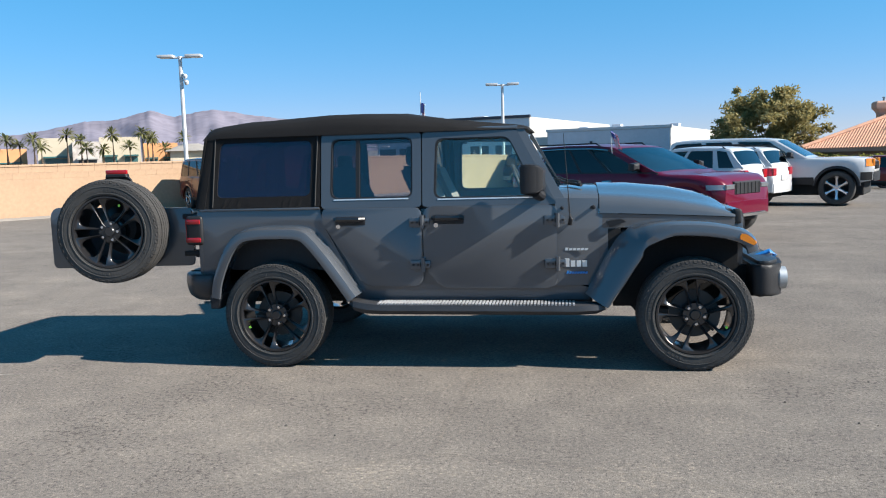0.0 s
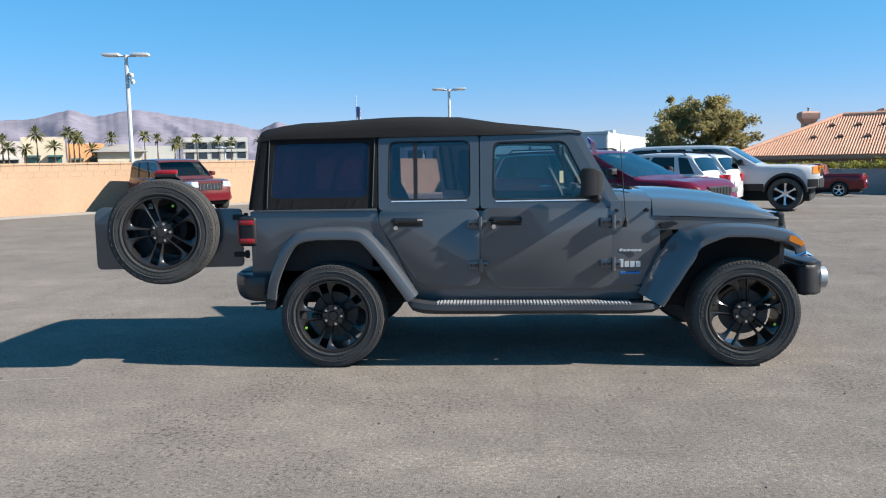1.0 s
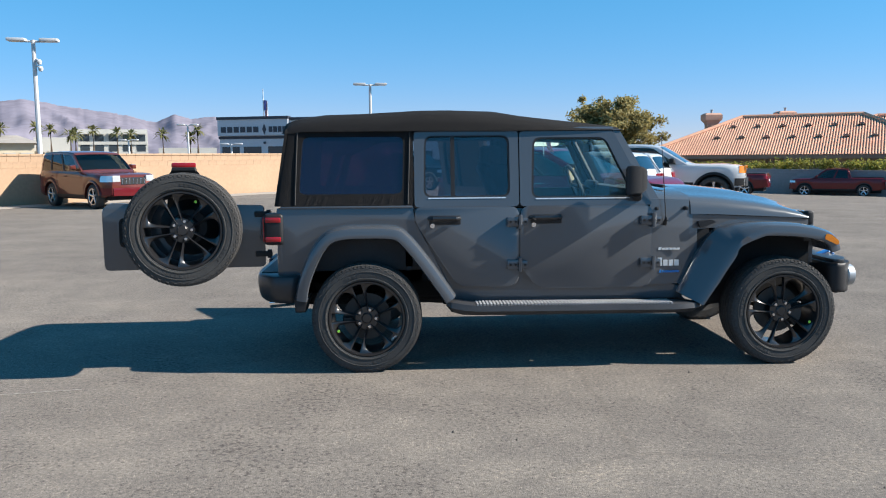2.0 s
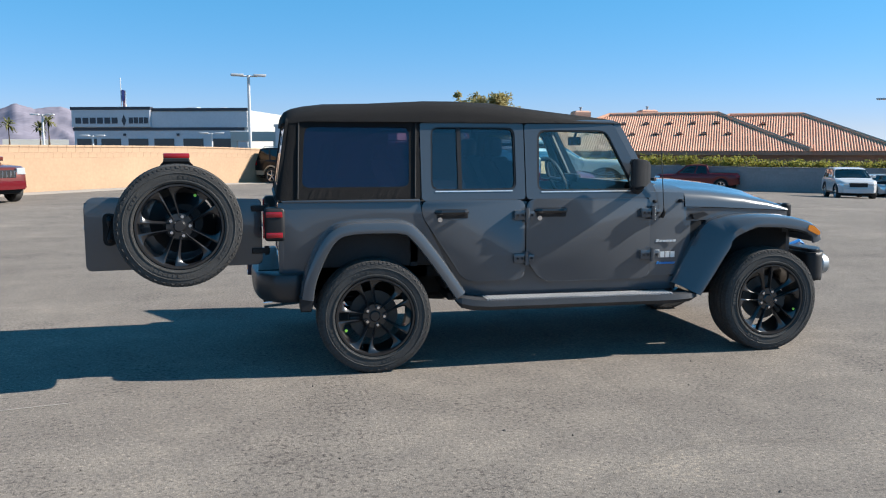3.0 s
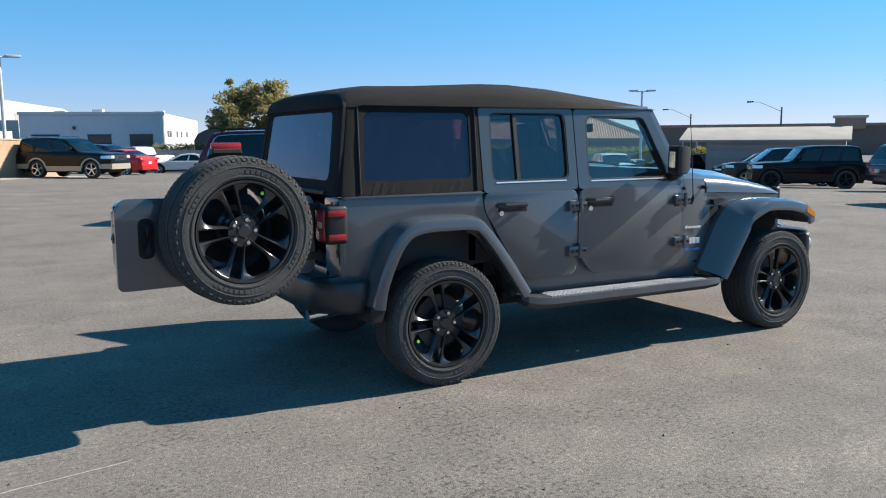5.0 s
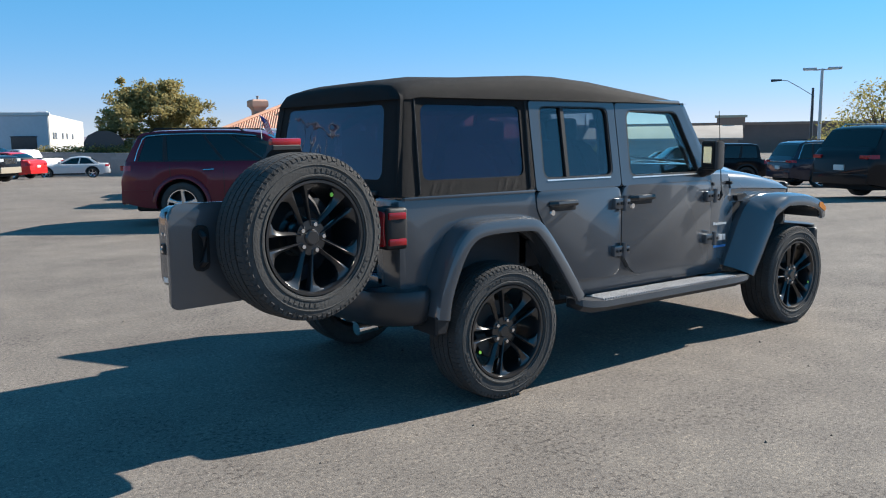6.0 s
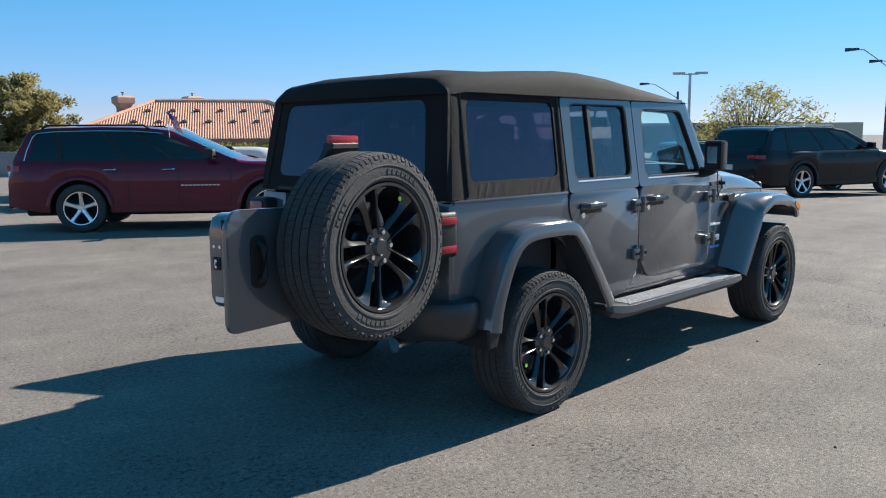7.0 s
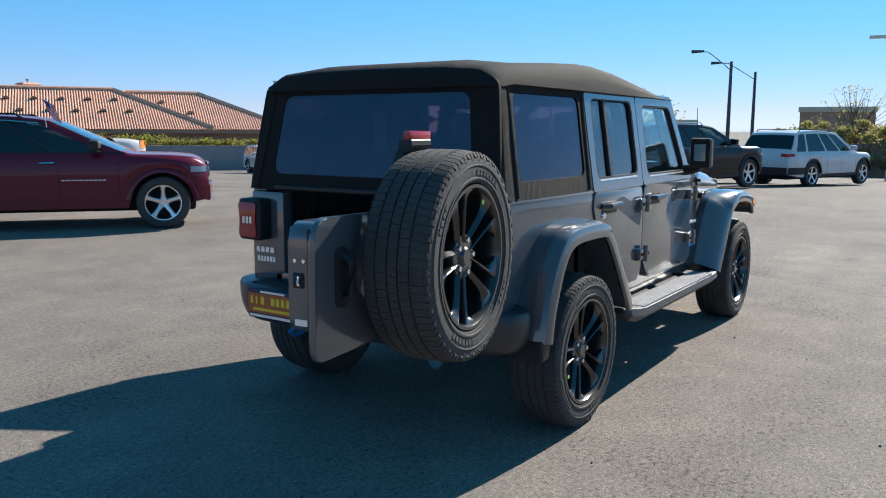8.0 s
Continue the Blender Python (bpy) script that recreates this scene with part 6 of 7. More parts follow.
# wheel arch flares
def flare(name, outer, s, drop, body_y, broad=False):
    """An arch flare along an outline (x, z), curling from the body to an outer lip."""
    n = len(outer)
    rings = []
    cx = sum(p[0] for p in outer) / n
    for i, (x, z) in enumerate(outer):
        a, b = Vector(outer[max(i - 1, 0)]), Vector(outer[min(i + 1, n - 1)])
        d = (b - a).normalized()
        nn = Vector((d.y, -d.x))
        if (Vector((cx, 0.45)) - Vector((x, z))).dot(nn) < 0:
            nn = -nn
        def q(o, y):
            return (x + nn.x * o, s * y, z + nn.y * o)
        b = 0.0
        if broad:
            foot = ((2.20, 0.160), (2.36, 0.190), (2.46, 0.200), (2.545, 0.190), (2.66, 0.145), (2.86, 0.092), (3.6, 0.086))
            for (xa, da), (xb, db) in zip(foot, foot[1:]):
                if xa <= x <= xb:
                    drop = da + (db - da) * (x - xa) / (xb - xa)
            b = max(0.0, min(1.0, (drop - 0.088) / 0.07))

        def mix(o0, y0, o1, y1):
            return q(o0 + (o1 * drop - o0) * b, y0 + (y1 - y0) * b)
        rings.append([q(0.0, body_y), mix(-0.002, 0.84, 0.0, 0.785), mix(0.004, 0.905, 0.28, 0.862), mix(0.018, 0.935, 0.58, 0.915), mix(0.045, 0.946, 0.82, 0.940), q(drop, 0.944), q(drop + 0.006, 0.930), q(drop - 0.02, 0.90), q(drop - 0.03, body_y)])
    bm = new_bm()
    loft(bm, rings)
    return part(name, bm, GREY_PAINT, jeep, sharp=32)


def smooth_path(pts, k=4):
    """Catmull-Rom points through an outline."""
    out = []
    for i in range(len(pts) - 1):
        p0, p1, p2, p3 = (Vector(pts[max(0, min(len(pts) - 1, j))]) for j in (i - 1, i, i + 1, i + 2))
        for m in range(k):
            t = m / k
            v = 0.5 * ((2 * p1) + (p2 - p0) * t + (2 * p0 - 5 * p1 + 4 * p2 - p3) * t * t + (3 * p1 - p0 - 3 * p2 + p3) * t ** 3)
            out.append((v.x, v.y))
    out.append(pts[-1])
    return out


for s in (-1, 1):
    rf = flare("rear_flare", smooth_path([(-0.505, 0.53), (-0.475, 0.68), (-0.385, 0.885), (-0.29, 0.995), (-0.17, 1.038), (0.02, 1.045), (0.21, 1.035), (0.31, 0.975), (0.46, 0.79), (0.635, 0.54)]), s, 0.085, 0.72)
    ff = flare("front_flare", smooth_path([(2.265, 0.525), (2.36, 0.70), (2.46, 0.875), (2.545, 0.970), (2.66, 1.015), (2.86, 1.035), (3.10, 1.025), (3.30, 0.985), (3.395, 0.925), (3.43, 0.84)]), s, 0.085, 0.56, True)
    bm = new_bm()
    a, b = sorted((s * 0.875, s * 0.950))
    prism(bm, rounded([(3.285, 0.915), (3.385, 0.868), (3.398, 0.895), (3.335, 0.945), (3.295, 0.952)], 0.012), a, b, "y", 0.005, 1)
    part("side_marker", bm, LAMP_AMBER, ff)
    # short mud guard in front of the rear bumper
    bm = new_bm()
    a, b = sorted((s * 0.70, s * 0.93))
    prism(bm, [(-0.505, 0.54), (-0.40, 0.545), (-0.43, 0.44), (-0.50, 0.44)], a, b, "y", 0.01, 1)
    part("mud_guard", bm, BLACK_PLASTIC, rf)


# soft top
def soft_top():
    bm = new_bm()
    rings = []
    prof = [(-0.590, 1.718, 0.692), (-0.584, 1.756, 0.697), (-0.566, 1.784, 0.702), (-0.52, 1.804, 0.708), (-0.44, 1.818, 0.712), (-0.30, 1.832, 0.715), (0.05, 1.856, 0.718), (0.40, 1.874, 0.72), (0.62, 1.874, 0.72), (0.95, 1.852, 0.72), (1.35, 1.806, 0.715), (1.65, 1.774, 0.71), (1.80, 1.752, 0.705), (1.855, 1.736, 0.700), (1.872, 1.718, 0.694)]
    for x, z, w in prof:
        low = min(1.705, z - 0.01) if x > -0.45 else 1.692
        low = min(low, z - 0.012)
        sag = 0.012 * math.sin((x + 0.6) * 5.2)
        edge = z - 0.055 if z - 0.055 > low else low + 0.004
        rings.append([(x, -w - 0.012, low), (x, -w - 0.004, (low + edge) / 2), (x, -w + 0.02, edge), (x, -w + 0.09, edge + 0.65 * (z - edge)), (x, -w * 0.55, z - 0.006 + sag), (x, 0, z + sag * 0.5), (x, w * 0.55, z - 0.006 + sag), (x, w - 0.09, edge + 0.65 * (z - edge)),
                      (x, w - 0.02, edge), (x, w + 0.004, (low + edge) / 2), (x, w + 0.012, low)])
    loft(bm, rings)
    top = part("soft_top", bm, FABRIC, jeep, "black fabric soft top", sharp=40)
    for s in (-1, 1):
        # quarter panel with its vinyl window
        outer = rounded([(-0.592, 1.178), (0.340, 1.178), (0.345, 1.722), (-0.545, 1.712)], 0.025)
        inner = rounded([(-0.470, 1.262), (0.262, 1.262), (0.275, 1.668), (-0.440, 1.668)], 0.05)
        bm = new_bm()
        leaning_ring(bm, outer, inner, s, 0.004, -0.012)
        q = part("quarter_panel", bm, FABRIC, top)
        bm = new_bm()
        leaning_plate(bm, rounded([(-0.478, 1.252), (0.270, 1.252), (0.283, 1.676), (-0.448, 1.676)], 0.055), s, -0.006, -0.003)
        part("quarter_window", bm, VINYL, q).visible_shadow = False
        # soft folds of cloth under the window
        bm = new_bm()
        rows = []
        for z, amp in ((1.182, 0.2), (1.198, 0.8), (1.220, 1.0), (1.240, 0.7), (1.252, 0.1)):
            row = []
            for k in range(121):
                f = k / 120
                x = -0.44 + 0.66 * f + 0.5 * (z - 1.18)
                w = math.sin(f * 62 + 2.2 * math.sin(f * 9)) * (0.55 + 0.45 * math.sin(f * 7.0 + 1))
                row.append((x, s * (lean(z) + 0.0045 + 0.0030 * amp * w), z))
            rows.append(row)
        loft(bm, rows, closed=False)
        part("cloth_fold", bm, FABRIC, q, sharp=180)
        # edge seams
        for xx in (0.300, -0.500):
            bm = new_bm()
            tube(bm, [(xx, s * (lean(1.19) + 0.006), 1.19), (xx + 0.01, s * (lean(1.45) + 0.006), 1.45), (xx + 0.02, s * (lean(1.70) + 0.006), 1.70)], 0.006, 6)
            part("seam", bm, SEAM, q)
    # rear panel with its wide window
    def rear(y, z, off=0.0):
        f = (z - 1.178) / (1.72 - 1.178)
        return (-0.638 + 0.081 * f - off, y * (1 - 0.085 * f), z)
    oy, iy = 0.785, 0.63
    outer = rounded([(-oy, 1.178), (oy, 1.178), (oy, 1.73), (-oy, 1.73)], 0.05)
    inner = rounded([(-iy, 1.265), (iy, 1.265), (iy - 0.01, 1.670), (-iy + 0.01, 1.670)], 0.06)
    bm = new_bm()
    vs = [[bm.verts.new(rear(y, z, o)) for y, z in ring] for ring, o in ((outer, 0.006), (inner, 0.006), (inner, -0.012), (outer, -0.012))]
    n = len(outer)
    for k in range(4):
        a, b = vs[k], vs[(k + 1) % 4]
        for i in range(n):
            bm.faces.new((a[i], a[(i + 1) % n], b[(i + 1) % n], b[i]))
    rp = part("rear_panel", bm, FABRIC, top)
    bm = new_bm()
    big = [(y * 1.012, z) for y, z in inner]
    a = [bm.verts.new(rear(y, z, 0.003)) for y, z in big]
    b = [bm.verts.new(rear(y, z, 0.000)) for y, z in big]
    bm.faces.new(a)
    bm.faces.new(b[::-1])
    for i in range(n):
        bm.faces.new((a[i], a[(i + 1) % n], b[(i + 1) % n], b[i]))
    part("rear_window", bm, VINYL, rp).visible_shadow = False
    # round corner of cloth between rear and quarter panels
    for s in (-1, 1):
        bm = new_bm()
        rg = []
        for z in (1.180, 1.30, 1.45, 1.60, 1.708):
            xr = -0.648 + 0.081 * (z - 1.178) / 0.542
            yq = lean(z) + 0.007
            rg.append([(xr, s * (yq - 0.075), z), (xr, s * (yq - 0.030), z), (xr + 0.009, s * (yq - 0.009), z), (xr + 0.030, s * yq, z), (xr + 0.085, s * yq, z), (xr + 0.085, s * (yq - 0.03), z), (xr + 0.03, s * (yq - 0.075), z)])
        loft(bm, rg)
        part("corner_roll", bm, FABRIC, top)
    # small bows and a label strip under the header
    bm = new_bm()
    box(bm, -0.654, -0.615, -0.60, 0.60, 1.180, 1.205, 0.006, 1)
    part("bottom_bar", bm, BLACK_PLASTIC, top)
    for y0, y1, z0, z1 in ((-0.10, -0.016, 1.385, 1.575), (-0.375, -0.315, 1.53, 1.562), (-0.495, -0.478, 1.47, 1.55)):
        bm = new_bm()
        box(bm, -0.575, -0.572, y0, y1, z0, z1)
        part("window_paper", bm, PLATE_BLANK, rp)


soft_top()


# wheels
def off_road_wheel():
    """Tyre with blocks, a dish, ten paired spokes, nuts and brake disc; outer face to -y, middle at 0."""
    R, rr, h = 0.392, 0.264, 0.128
    bm = new_bm()
    lathe(bm, [(rr + 0.004, -0.105), (rr + 0.012, -0.122), (rr + 0.035, -0.127), (rr + 0.075, -h), (R - 0.028, -0.124), (R - 0.012, -0.112), (R - 0.008, -0.09), (R - 0.008, 0.09), (R - 0.012, 0.112), (R - 0.028, 0.124), (rr + 0.04, 0.125), (rr, 0.10)], 64, closed=True)
    tyre = part("tyre", bm, RUBBER, sharp=25)
    bm = new_bm()
    N = 84
    for k in range(N):
        for row, (y0, y1, sh) in enumerate(((-0.120, -0.070, 0.0), (-0.061, -0.024, 0.5), (-0.017, 0.017, 0.1), (0.024, 0.061, 0.6), (0.070, 0.120, 0.2))):
            a0 = 2 * math.pi * (k + sh) / N
            a1 = a0 + 2 * math.pi / N * (0.86 if row in (0, 4) else 0.94)
            skew = 0.012 if row % 2 else -0.012
            ro = R if row not in (0, 4) else R - 0.002
            pts = []
            for rad in (R - 0.014, ro):
                for a, y in ((a0, y0), (a1, y0), (a1 + skew, y1), (a0 + skew, y1)):
                    dr = 0.009 if (row == 0 and y == y0) or (row == 4 and y == y1) else 0.0
                    pts.append(bm.verts.new(((rad - dr) * math.cos(a), y, (rad - dr) * math.sin(a))))
            bm.faces.new(pts[4:8])
            for i in range(4):
                bm.faces.new((pts[i], pts[(i + 1) % 4], pts[4 + (i + 1) % 4], pts[4 + i]))
        # shoulder lugs running down the side wall, long and short by turns
        for sg in (-1, 1):
            a0 = 2 * math.pi * (k + (0.0 if sg < 0 else 0.2)) / N
            a1 = a0 + 2 * math.pi / N * 0.66
            low = R - (0.042 if k % 2 else 0.030)
            ring = [(R - 0.008, 0.116), (R - 0.018, 0.1225), (low + 0.005, 0.1265), (low, 0.1250), (low, 0.116)]
            loft(bm, [[(rad * math.cos(a), sg * yy, rad * math.sin(a)) for rad, yy in ring] for a in (a0, a1)])
    tread = part("tread", bm, TREAD, smooth=False)
    # raised rib and bars on the side wall
    bm = new_bm()
    lathe(bm, [(R - 0.058, -0.1265), (R - 0.056, -0.1305), (R - 0.053, -0.1305), (R - 0.051, -0.1265)], 64)
    lathe(bm, [(rr + 0.020, -0.1245), (rr + 0.022, -0.1300), (rr + 0.029, -0.1300), (rr + 0.031, -0.1255)], 64)
    for a0, cnt in ((35, 7), (215, 7), (120, 4), (300, 4)):
        for k in range(cnt):
            a = radians(a0 + 5.4 * k)
            da = radians(1.9)
            ring = []
            for rad, yy in ((rr + 0.038, -0.125), (rr + 0.038, -0.1290), (rr + 0.058, -0.1300), (rr + 0.058, -0.126)):
                ring.append((rad, yy))
            loft(bm, [[(rad * math.cos(a - da), yy, rad * math.sin(a - da)) for rad, yy in ring], [(rad * math.cos(a + da), yy, rad * math.sin(a + da)) for rad, yy in ring]])
    wall_marks = part("sidewall_rib", bm, RUBBER)
    bm = new_bm()
    lathe(bm, [(rr + 0.006, -0.112), (rr + 0.004, -0.122), (rr - 0.008, -0.122), (rr - 0.014, -0.110), (rr - 0.022, -0.06), (rr - 0.028, 0.09), (rr - 0.005, 0.105)], 56)
    lathe(bm, [(0.0, 0.02), (0.09, 0.02), (0.10, 0.05)], 24)
    rim = part("wheel", bm, GLOSS_BLACK)
    bm = new_bm()
    # five pairs of spokes: a straight slot inside each pair, webs that flare into the rim outside it
    for k in range(5):
        for sgn in (-1, 1):
            a = 2 * math.pi * k / 5 + math.pi / 2

            def pt(rad, off, y):
                b = off / rad
                return (rad * math.cos(a + b), y, rad * math.sin(a + b))
            rows = []
            for rad, oi, oo, y, th in ((0.055, 0.013, 0.031, -0.082, 0.03), (0.085, 0.018, 0.036, -0.086, 0.03), (0.130, 0.022, 0.041, -0.093, 0.032), (0.170, 0.025, 0.047, -0.099, 0.034), (0.200, 0.027, 0.056, -0.103, 0.036),
                                       (0.222, 0.028, 0.071, -0.106, 0.038), (0.240, 0.029, 0.098, -0.109, 0.040), (0.252, 0.030, 0.130, -0.111, 0.042), (0.260, 0.030, 0.160, -0.113, 0.042)):
                ridge = oi + 0.30 * min(oo - oi, 0.05)
                rows.append([pt(rad, sgn * oi, y + 0.010), pt(rad, sgn * (oi + 0.003), y + 0.001), pt(rad, sgn * ridge, y - 0.002), pt(rad, sgn * (oo - 0.004), y + 0.010), pt(rad, sgn * oo, y + 0.016), pt(rad, sgn * (oo - 0.004), y + th), pt(rad, sgn * (oi + 0.003), y + th)])
            loft(bm, rows)
    lathe(bm, [(0.0, -0.094), (0.030, -0.094), (0.036, -0.088), (0.04, -0.08), (0.082, -0.078), (0.09, -0.06), (0.09, 0.0)], 30)
    spokes = part("spokes", bm, GLOSS_BLACK, sharp=28)
    bm = new_bm()
    lathe(bm, [(0.0, -0.092), (0.010, -0.092), (0.012, -0.087), (0.0125, -0.07)], 8)
    nuts = part("wheel_nut", bm, BOLT)
    bm = new_bm()
    lathe(bm, [(0.06, -0.005), (0.168, -0.005), (0.168, 0.018), (0.06, 0.018)], 36)
    prism(bm, arc(0, 0, 0.175, 20, 80, 6) + arc(0, 0, 0.105, 80, 20, 6), -0.045, 0.04, "y", 0.006, 1)
    disc = part("brake_disc", bm, DISC)
    bm = new_bm()
    lathe(bm, [(0.0, -0.1005), (0.010, -0.1005), (0.010, -0.098)], 10, "y", (0.190 * math.cos(0.75) + 0.02, -0.012, 0.190 * math.sin(0.75) + 0.02))
    dot = part("sticker", bm, STICKER)
    out = {o.name.split(".")[0]: o.data for o in (rim, tyre, tread, wall_marks, spokes, nuts, disc, dot)}
    for o in (rim, tyre, tread, wall_marks, spokes, nuts, disc, dot):
        bpy.data.objects.remove(o)
    return out


WHEEL = off_road_wheel()


def mount_wheel(parent, m, brake=True):
    w = new("wheel", WHEEL["wheel"])
    w.parent = parent
    w.matrix_basis = m
    for nm in ("tyre", "tread", "sidewall_rib", "spokes", "brake_disc", "sticker"):
        if nm == "brake_disc" and not brake:
            continue
        o = new(nm, WHEEL[nm])
        o.parent = w
    for k in range(5):
        a = 2 * math.pi * (k + 0.5) / 5 + math.pi / 2
        o = new("wheel_nut", WHEEL["wheel_nut"])
        o.parent = w
        o.location = (0.063 * math.cos(a), 0, 0.063 * math.sin(a))
    return w


for x, spin in ((0.0, 200), (3.008, 65)):
    mount_wheel(jeep, pose(x, -0.815, 0.388) @ pose(0, 0, 0, 0, spin, 0))
    mount_wheel(jeep, pose(x, 0.815, 0.388, 0, 0, 180) @ pose(0, 0, 0, 0, spin + 70, 0))


# chassis
bm = new_bm()
for s in (-1, 1):
    box(bm, -0.60, 3.45, s * 0.42 - 0.05, s * 0.42 + 0.05, 0.46, 0.60, 0.01, 1)
for x in (0.0, 3.008):
    tube(bm, [(x, -0.70, 0.39), (x, 0.70, 0.39)], 0.05, 10)
    lathe(bm, [(0.0, -0.15), (0.09, -0.13), (0.14, 0), (0.09, 0.13), (0.0, 0.15)], 14, "y", (x, 0.12, 0.39))
box(bm, 0.7, 2.2, -0.40, 0.40, 0.33, 0.50, 0.04, 1)
tube(bm, [(0.6, -0.35, 0.42), (-0.2, -0.50, 0.50), (-0.62, -0.52, 0.46)], 0.035, 8)
box(bm, 0.55, 2.32, -0.70, 0.70, 0.44, 0.50, 0.01, 1)
part("chassis", bm, UNDERBODY, jeep)
bm = new_bm()
tube(bm, [(-0.50, -0.50, 0.46), (-0.74, -0.50, 0.44)], 0.038, 14)
part("exhaust_tip", bm, CHROME, jeep)
for x in (0.0, 3.008):
    for s in (-1, 1):
        bm = new_bm()
        pts = []
        for k in range(45):
            a = k * 2 * math.pi / 8
            pts.append((x - 0.10 + 0.06 * math.cos(a), s * 0.50 + 0.06 * math.sin(a), 0.44 + 0.26 * k / 44))
        tube(bm, pts, 0.009, 5)
        part("spring", bm, UNDERBODY, jeep)


# side steps
for s in (-1, 1):
    bm = new_bm()
    rings = []
    for x, w0, w1, z0, z1 in ((0.565, 0.84, 0.915, 0.465, 0.500), (0.60, 0.80, 0.945, 0.425, 0.505), (0.68, 0.78, 0.958, 0.405, 0.492), (0.80, 0.78, 0.960, 0.400, 0.478), (2.20, 0.78, 0.955, 0.392, 0.468), (2.34, 0.79, 0.945, 0.400, 0.470), (2.41, 0.84, 0.91, 0.425, 0.462)):
        rings.append([(x, s * w0, z0 + 0.01), (x, s * (w1 - 0.03), z0), (x, s * w1, (z0 + z1) / 2 - 0.008), (x, s * (w1 - 0.008), z1 - 0.008), (x, s * (w1 - 0.035), z1), (x, s * w0, z1 - 0.004)])
    loft(bm, rings)
    st = part("side_step", bm, STEP_BODY, jeep, "black side step with ribbed pad", sharp=28)
    bm = new_bm()
    for k in range(58):
        x = 0.78 + 0.0245 * k
        zz = 0.479 - (x - 0.8) * 0.0071
        a, b = sorted((s * 0.800, s * 0.946))
        box(bm, x, x + 0.013, a, b, zz - 0.006, zz + 0.005)
    part("step_ribs", bm, STEP_TOP, st)
    for x in (0.9, 1.5, 2.1):
        bm = new_bm()
        tube(bm, [(x, s * 0.60, 0.50), (x, s * 0.84, 0.425)], 0.022, 6)
        part("step_bracket", bm, UNDERBODY, st)


# mirrors, antenna, badges, lamps
for s in (-1, 1):
    bm = new_bm()
    tube(bm, [(1.965, s * 0.77, 1.225), (1.950, s * 0.83, 1.232), (1.925, s * 0.89, 1.26)], [0.040, 0.034, 0.04], 10)
    arm = part("mirror_arm", bm, BLACK_PLASTIC, jeep)

    def facing(x_in, x_out, y_in, y_out, z0, z1):
        return [(x_in, s * y_in, z0), (x_out, s * y_out, z0), (x_out, s * y_out, z1), (x_in, s * y_in, z1)]
    bm = new_bm()
    loft(bm, [facing(1.868, 1.822, 0.845, 0.980, 1.258, 1.440), facing(1.890, 1.846, 0.838, 0.988, 1.246, 1.452), facing(1.955, 1.935, 0.842, 0.980, 1.252, 1.444), facing(2.000, 1.985, 0.865, 0.950, 1.280, 1.42)])
    bmesh.ops.bevel(bm, geom=bm.edges[:], offset=0.008, segments=2, affect="EDGES")
    mc = part("mirror_case", bm, BLACK_PLASTIC, jeep)
    bm = new_bm()
    loft(bm, [facing(1.856, 1.826, 0.872, 0.958, 1.295, 1.408), facing(1.861, 1.831, 0.872, 0.958, 1.295, 1.408)])
    part("mirror_glass", bm, CHROME, mc)
bm = new_bm()
tube(bm, [(2.165, -0.790, 1.02), (2.170, -0.812, 1.06), (2.165, -0.812, 1.10), (2.125, -0.800, 1.66)], [0.016, 0.013, 0.004, 0.002], 8)
part("antenna", bm, BLACK_PLASTIC, jeep)
# badges as plain bars
def badge(x0, x1, z0, z1, material, n, slant=0.0, s=-1, y=0.787):
    bm = new_bm()
    w = (x1 - x0) / n
    for k in range(n):
        a = x0 + w * k
        zt = z1 if k == 0 else z0 + (z1 - z0) * 0.72
        y0, y1 = sorted((s * (y - 0.004), s * (y + 0.006)))
        prism(bm, [(a, z0), (a + w * 0.78, z0), (a + w * 0.78 + slant, zt), (a + slant, zt)], y0, y1)
    part("badge", bm, material, jeep)


for s in (-1, 1):
    badge(2.125, 2.290, 0.715, 0.775, BADGE_WHITE, 4, 0.0, s, 0.776)
    badge(2.125, 2.290, 0.832, 0.852, BADGE_WHITE, 6, 0.006, s, 0.776)
    badge(2.135, 2.285, 0.665, 0.685, BLUE_ACCENT, 8, 0.006, s, 0.776)
# tail lamps
for s in (-1, 1):
    bm = new_bm()
    a, b = sorted((s * 0.640, s * 0.808))
    box(bm, -0.722, -0.585, a, b, 0.905, 1.130, 0.028, 3)
    tl = part("tail_lamp", bm, BLACK_PLASTIC, jeep)
    a, b = sorted((s * 0.72, s * 0.813))
    for z0, z1 in ((1.066, 1.104), (0.928, 0.966)):
        bm = new_bm()
        box(bm, -0.712, -0.602, a, b, z0, z1, 0.008, 2)
        part("lamp_lens", bm, LAMP_RED, tl)
    bm = new_bm()
    prism(bm, rounded([(s * 0.724 - 0.066, 0.925), (s * 0.724 + 0.066, 0.925), (s * 0.724 + 0.058, 1.015), (s * 0.724 + 0.066, 1.110), (s * 0.724 - 0.066, 1.110), (s * 0.724 - 0.058, 1.015)], 0.02), -0.731, -0.715, "x", 0.005, 2)
    part("lamp_face", bm, LAMP_RED, tl)
    for k in range(3):
        bm = new_bm()
        y = s * 0.724 - 0.026 + 0.026 * k
        box(bm, -0.7335, -0.730, y - 0.008, y + 0.008, 0.998, 1.035, 0.001, 1)
        part("reverse_lamp", bm, BADGE_WHITE, tl)
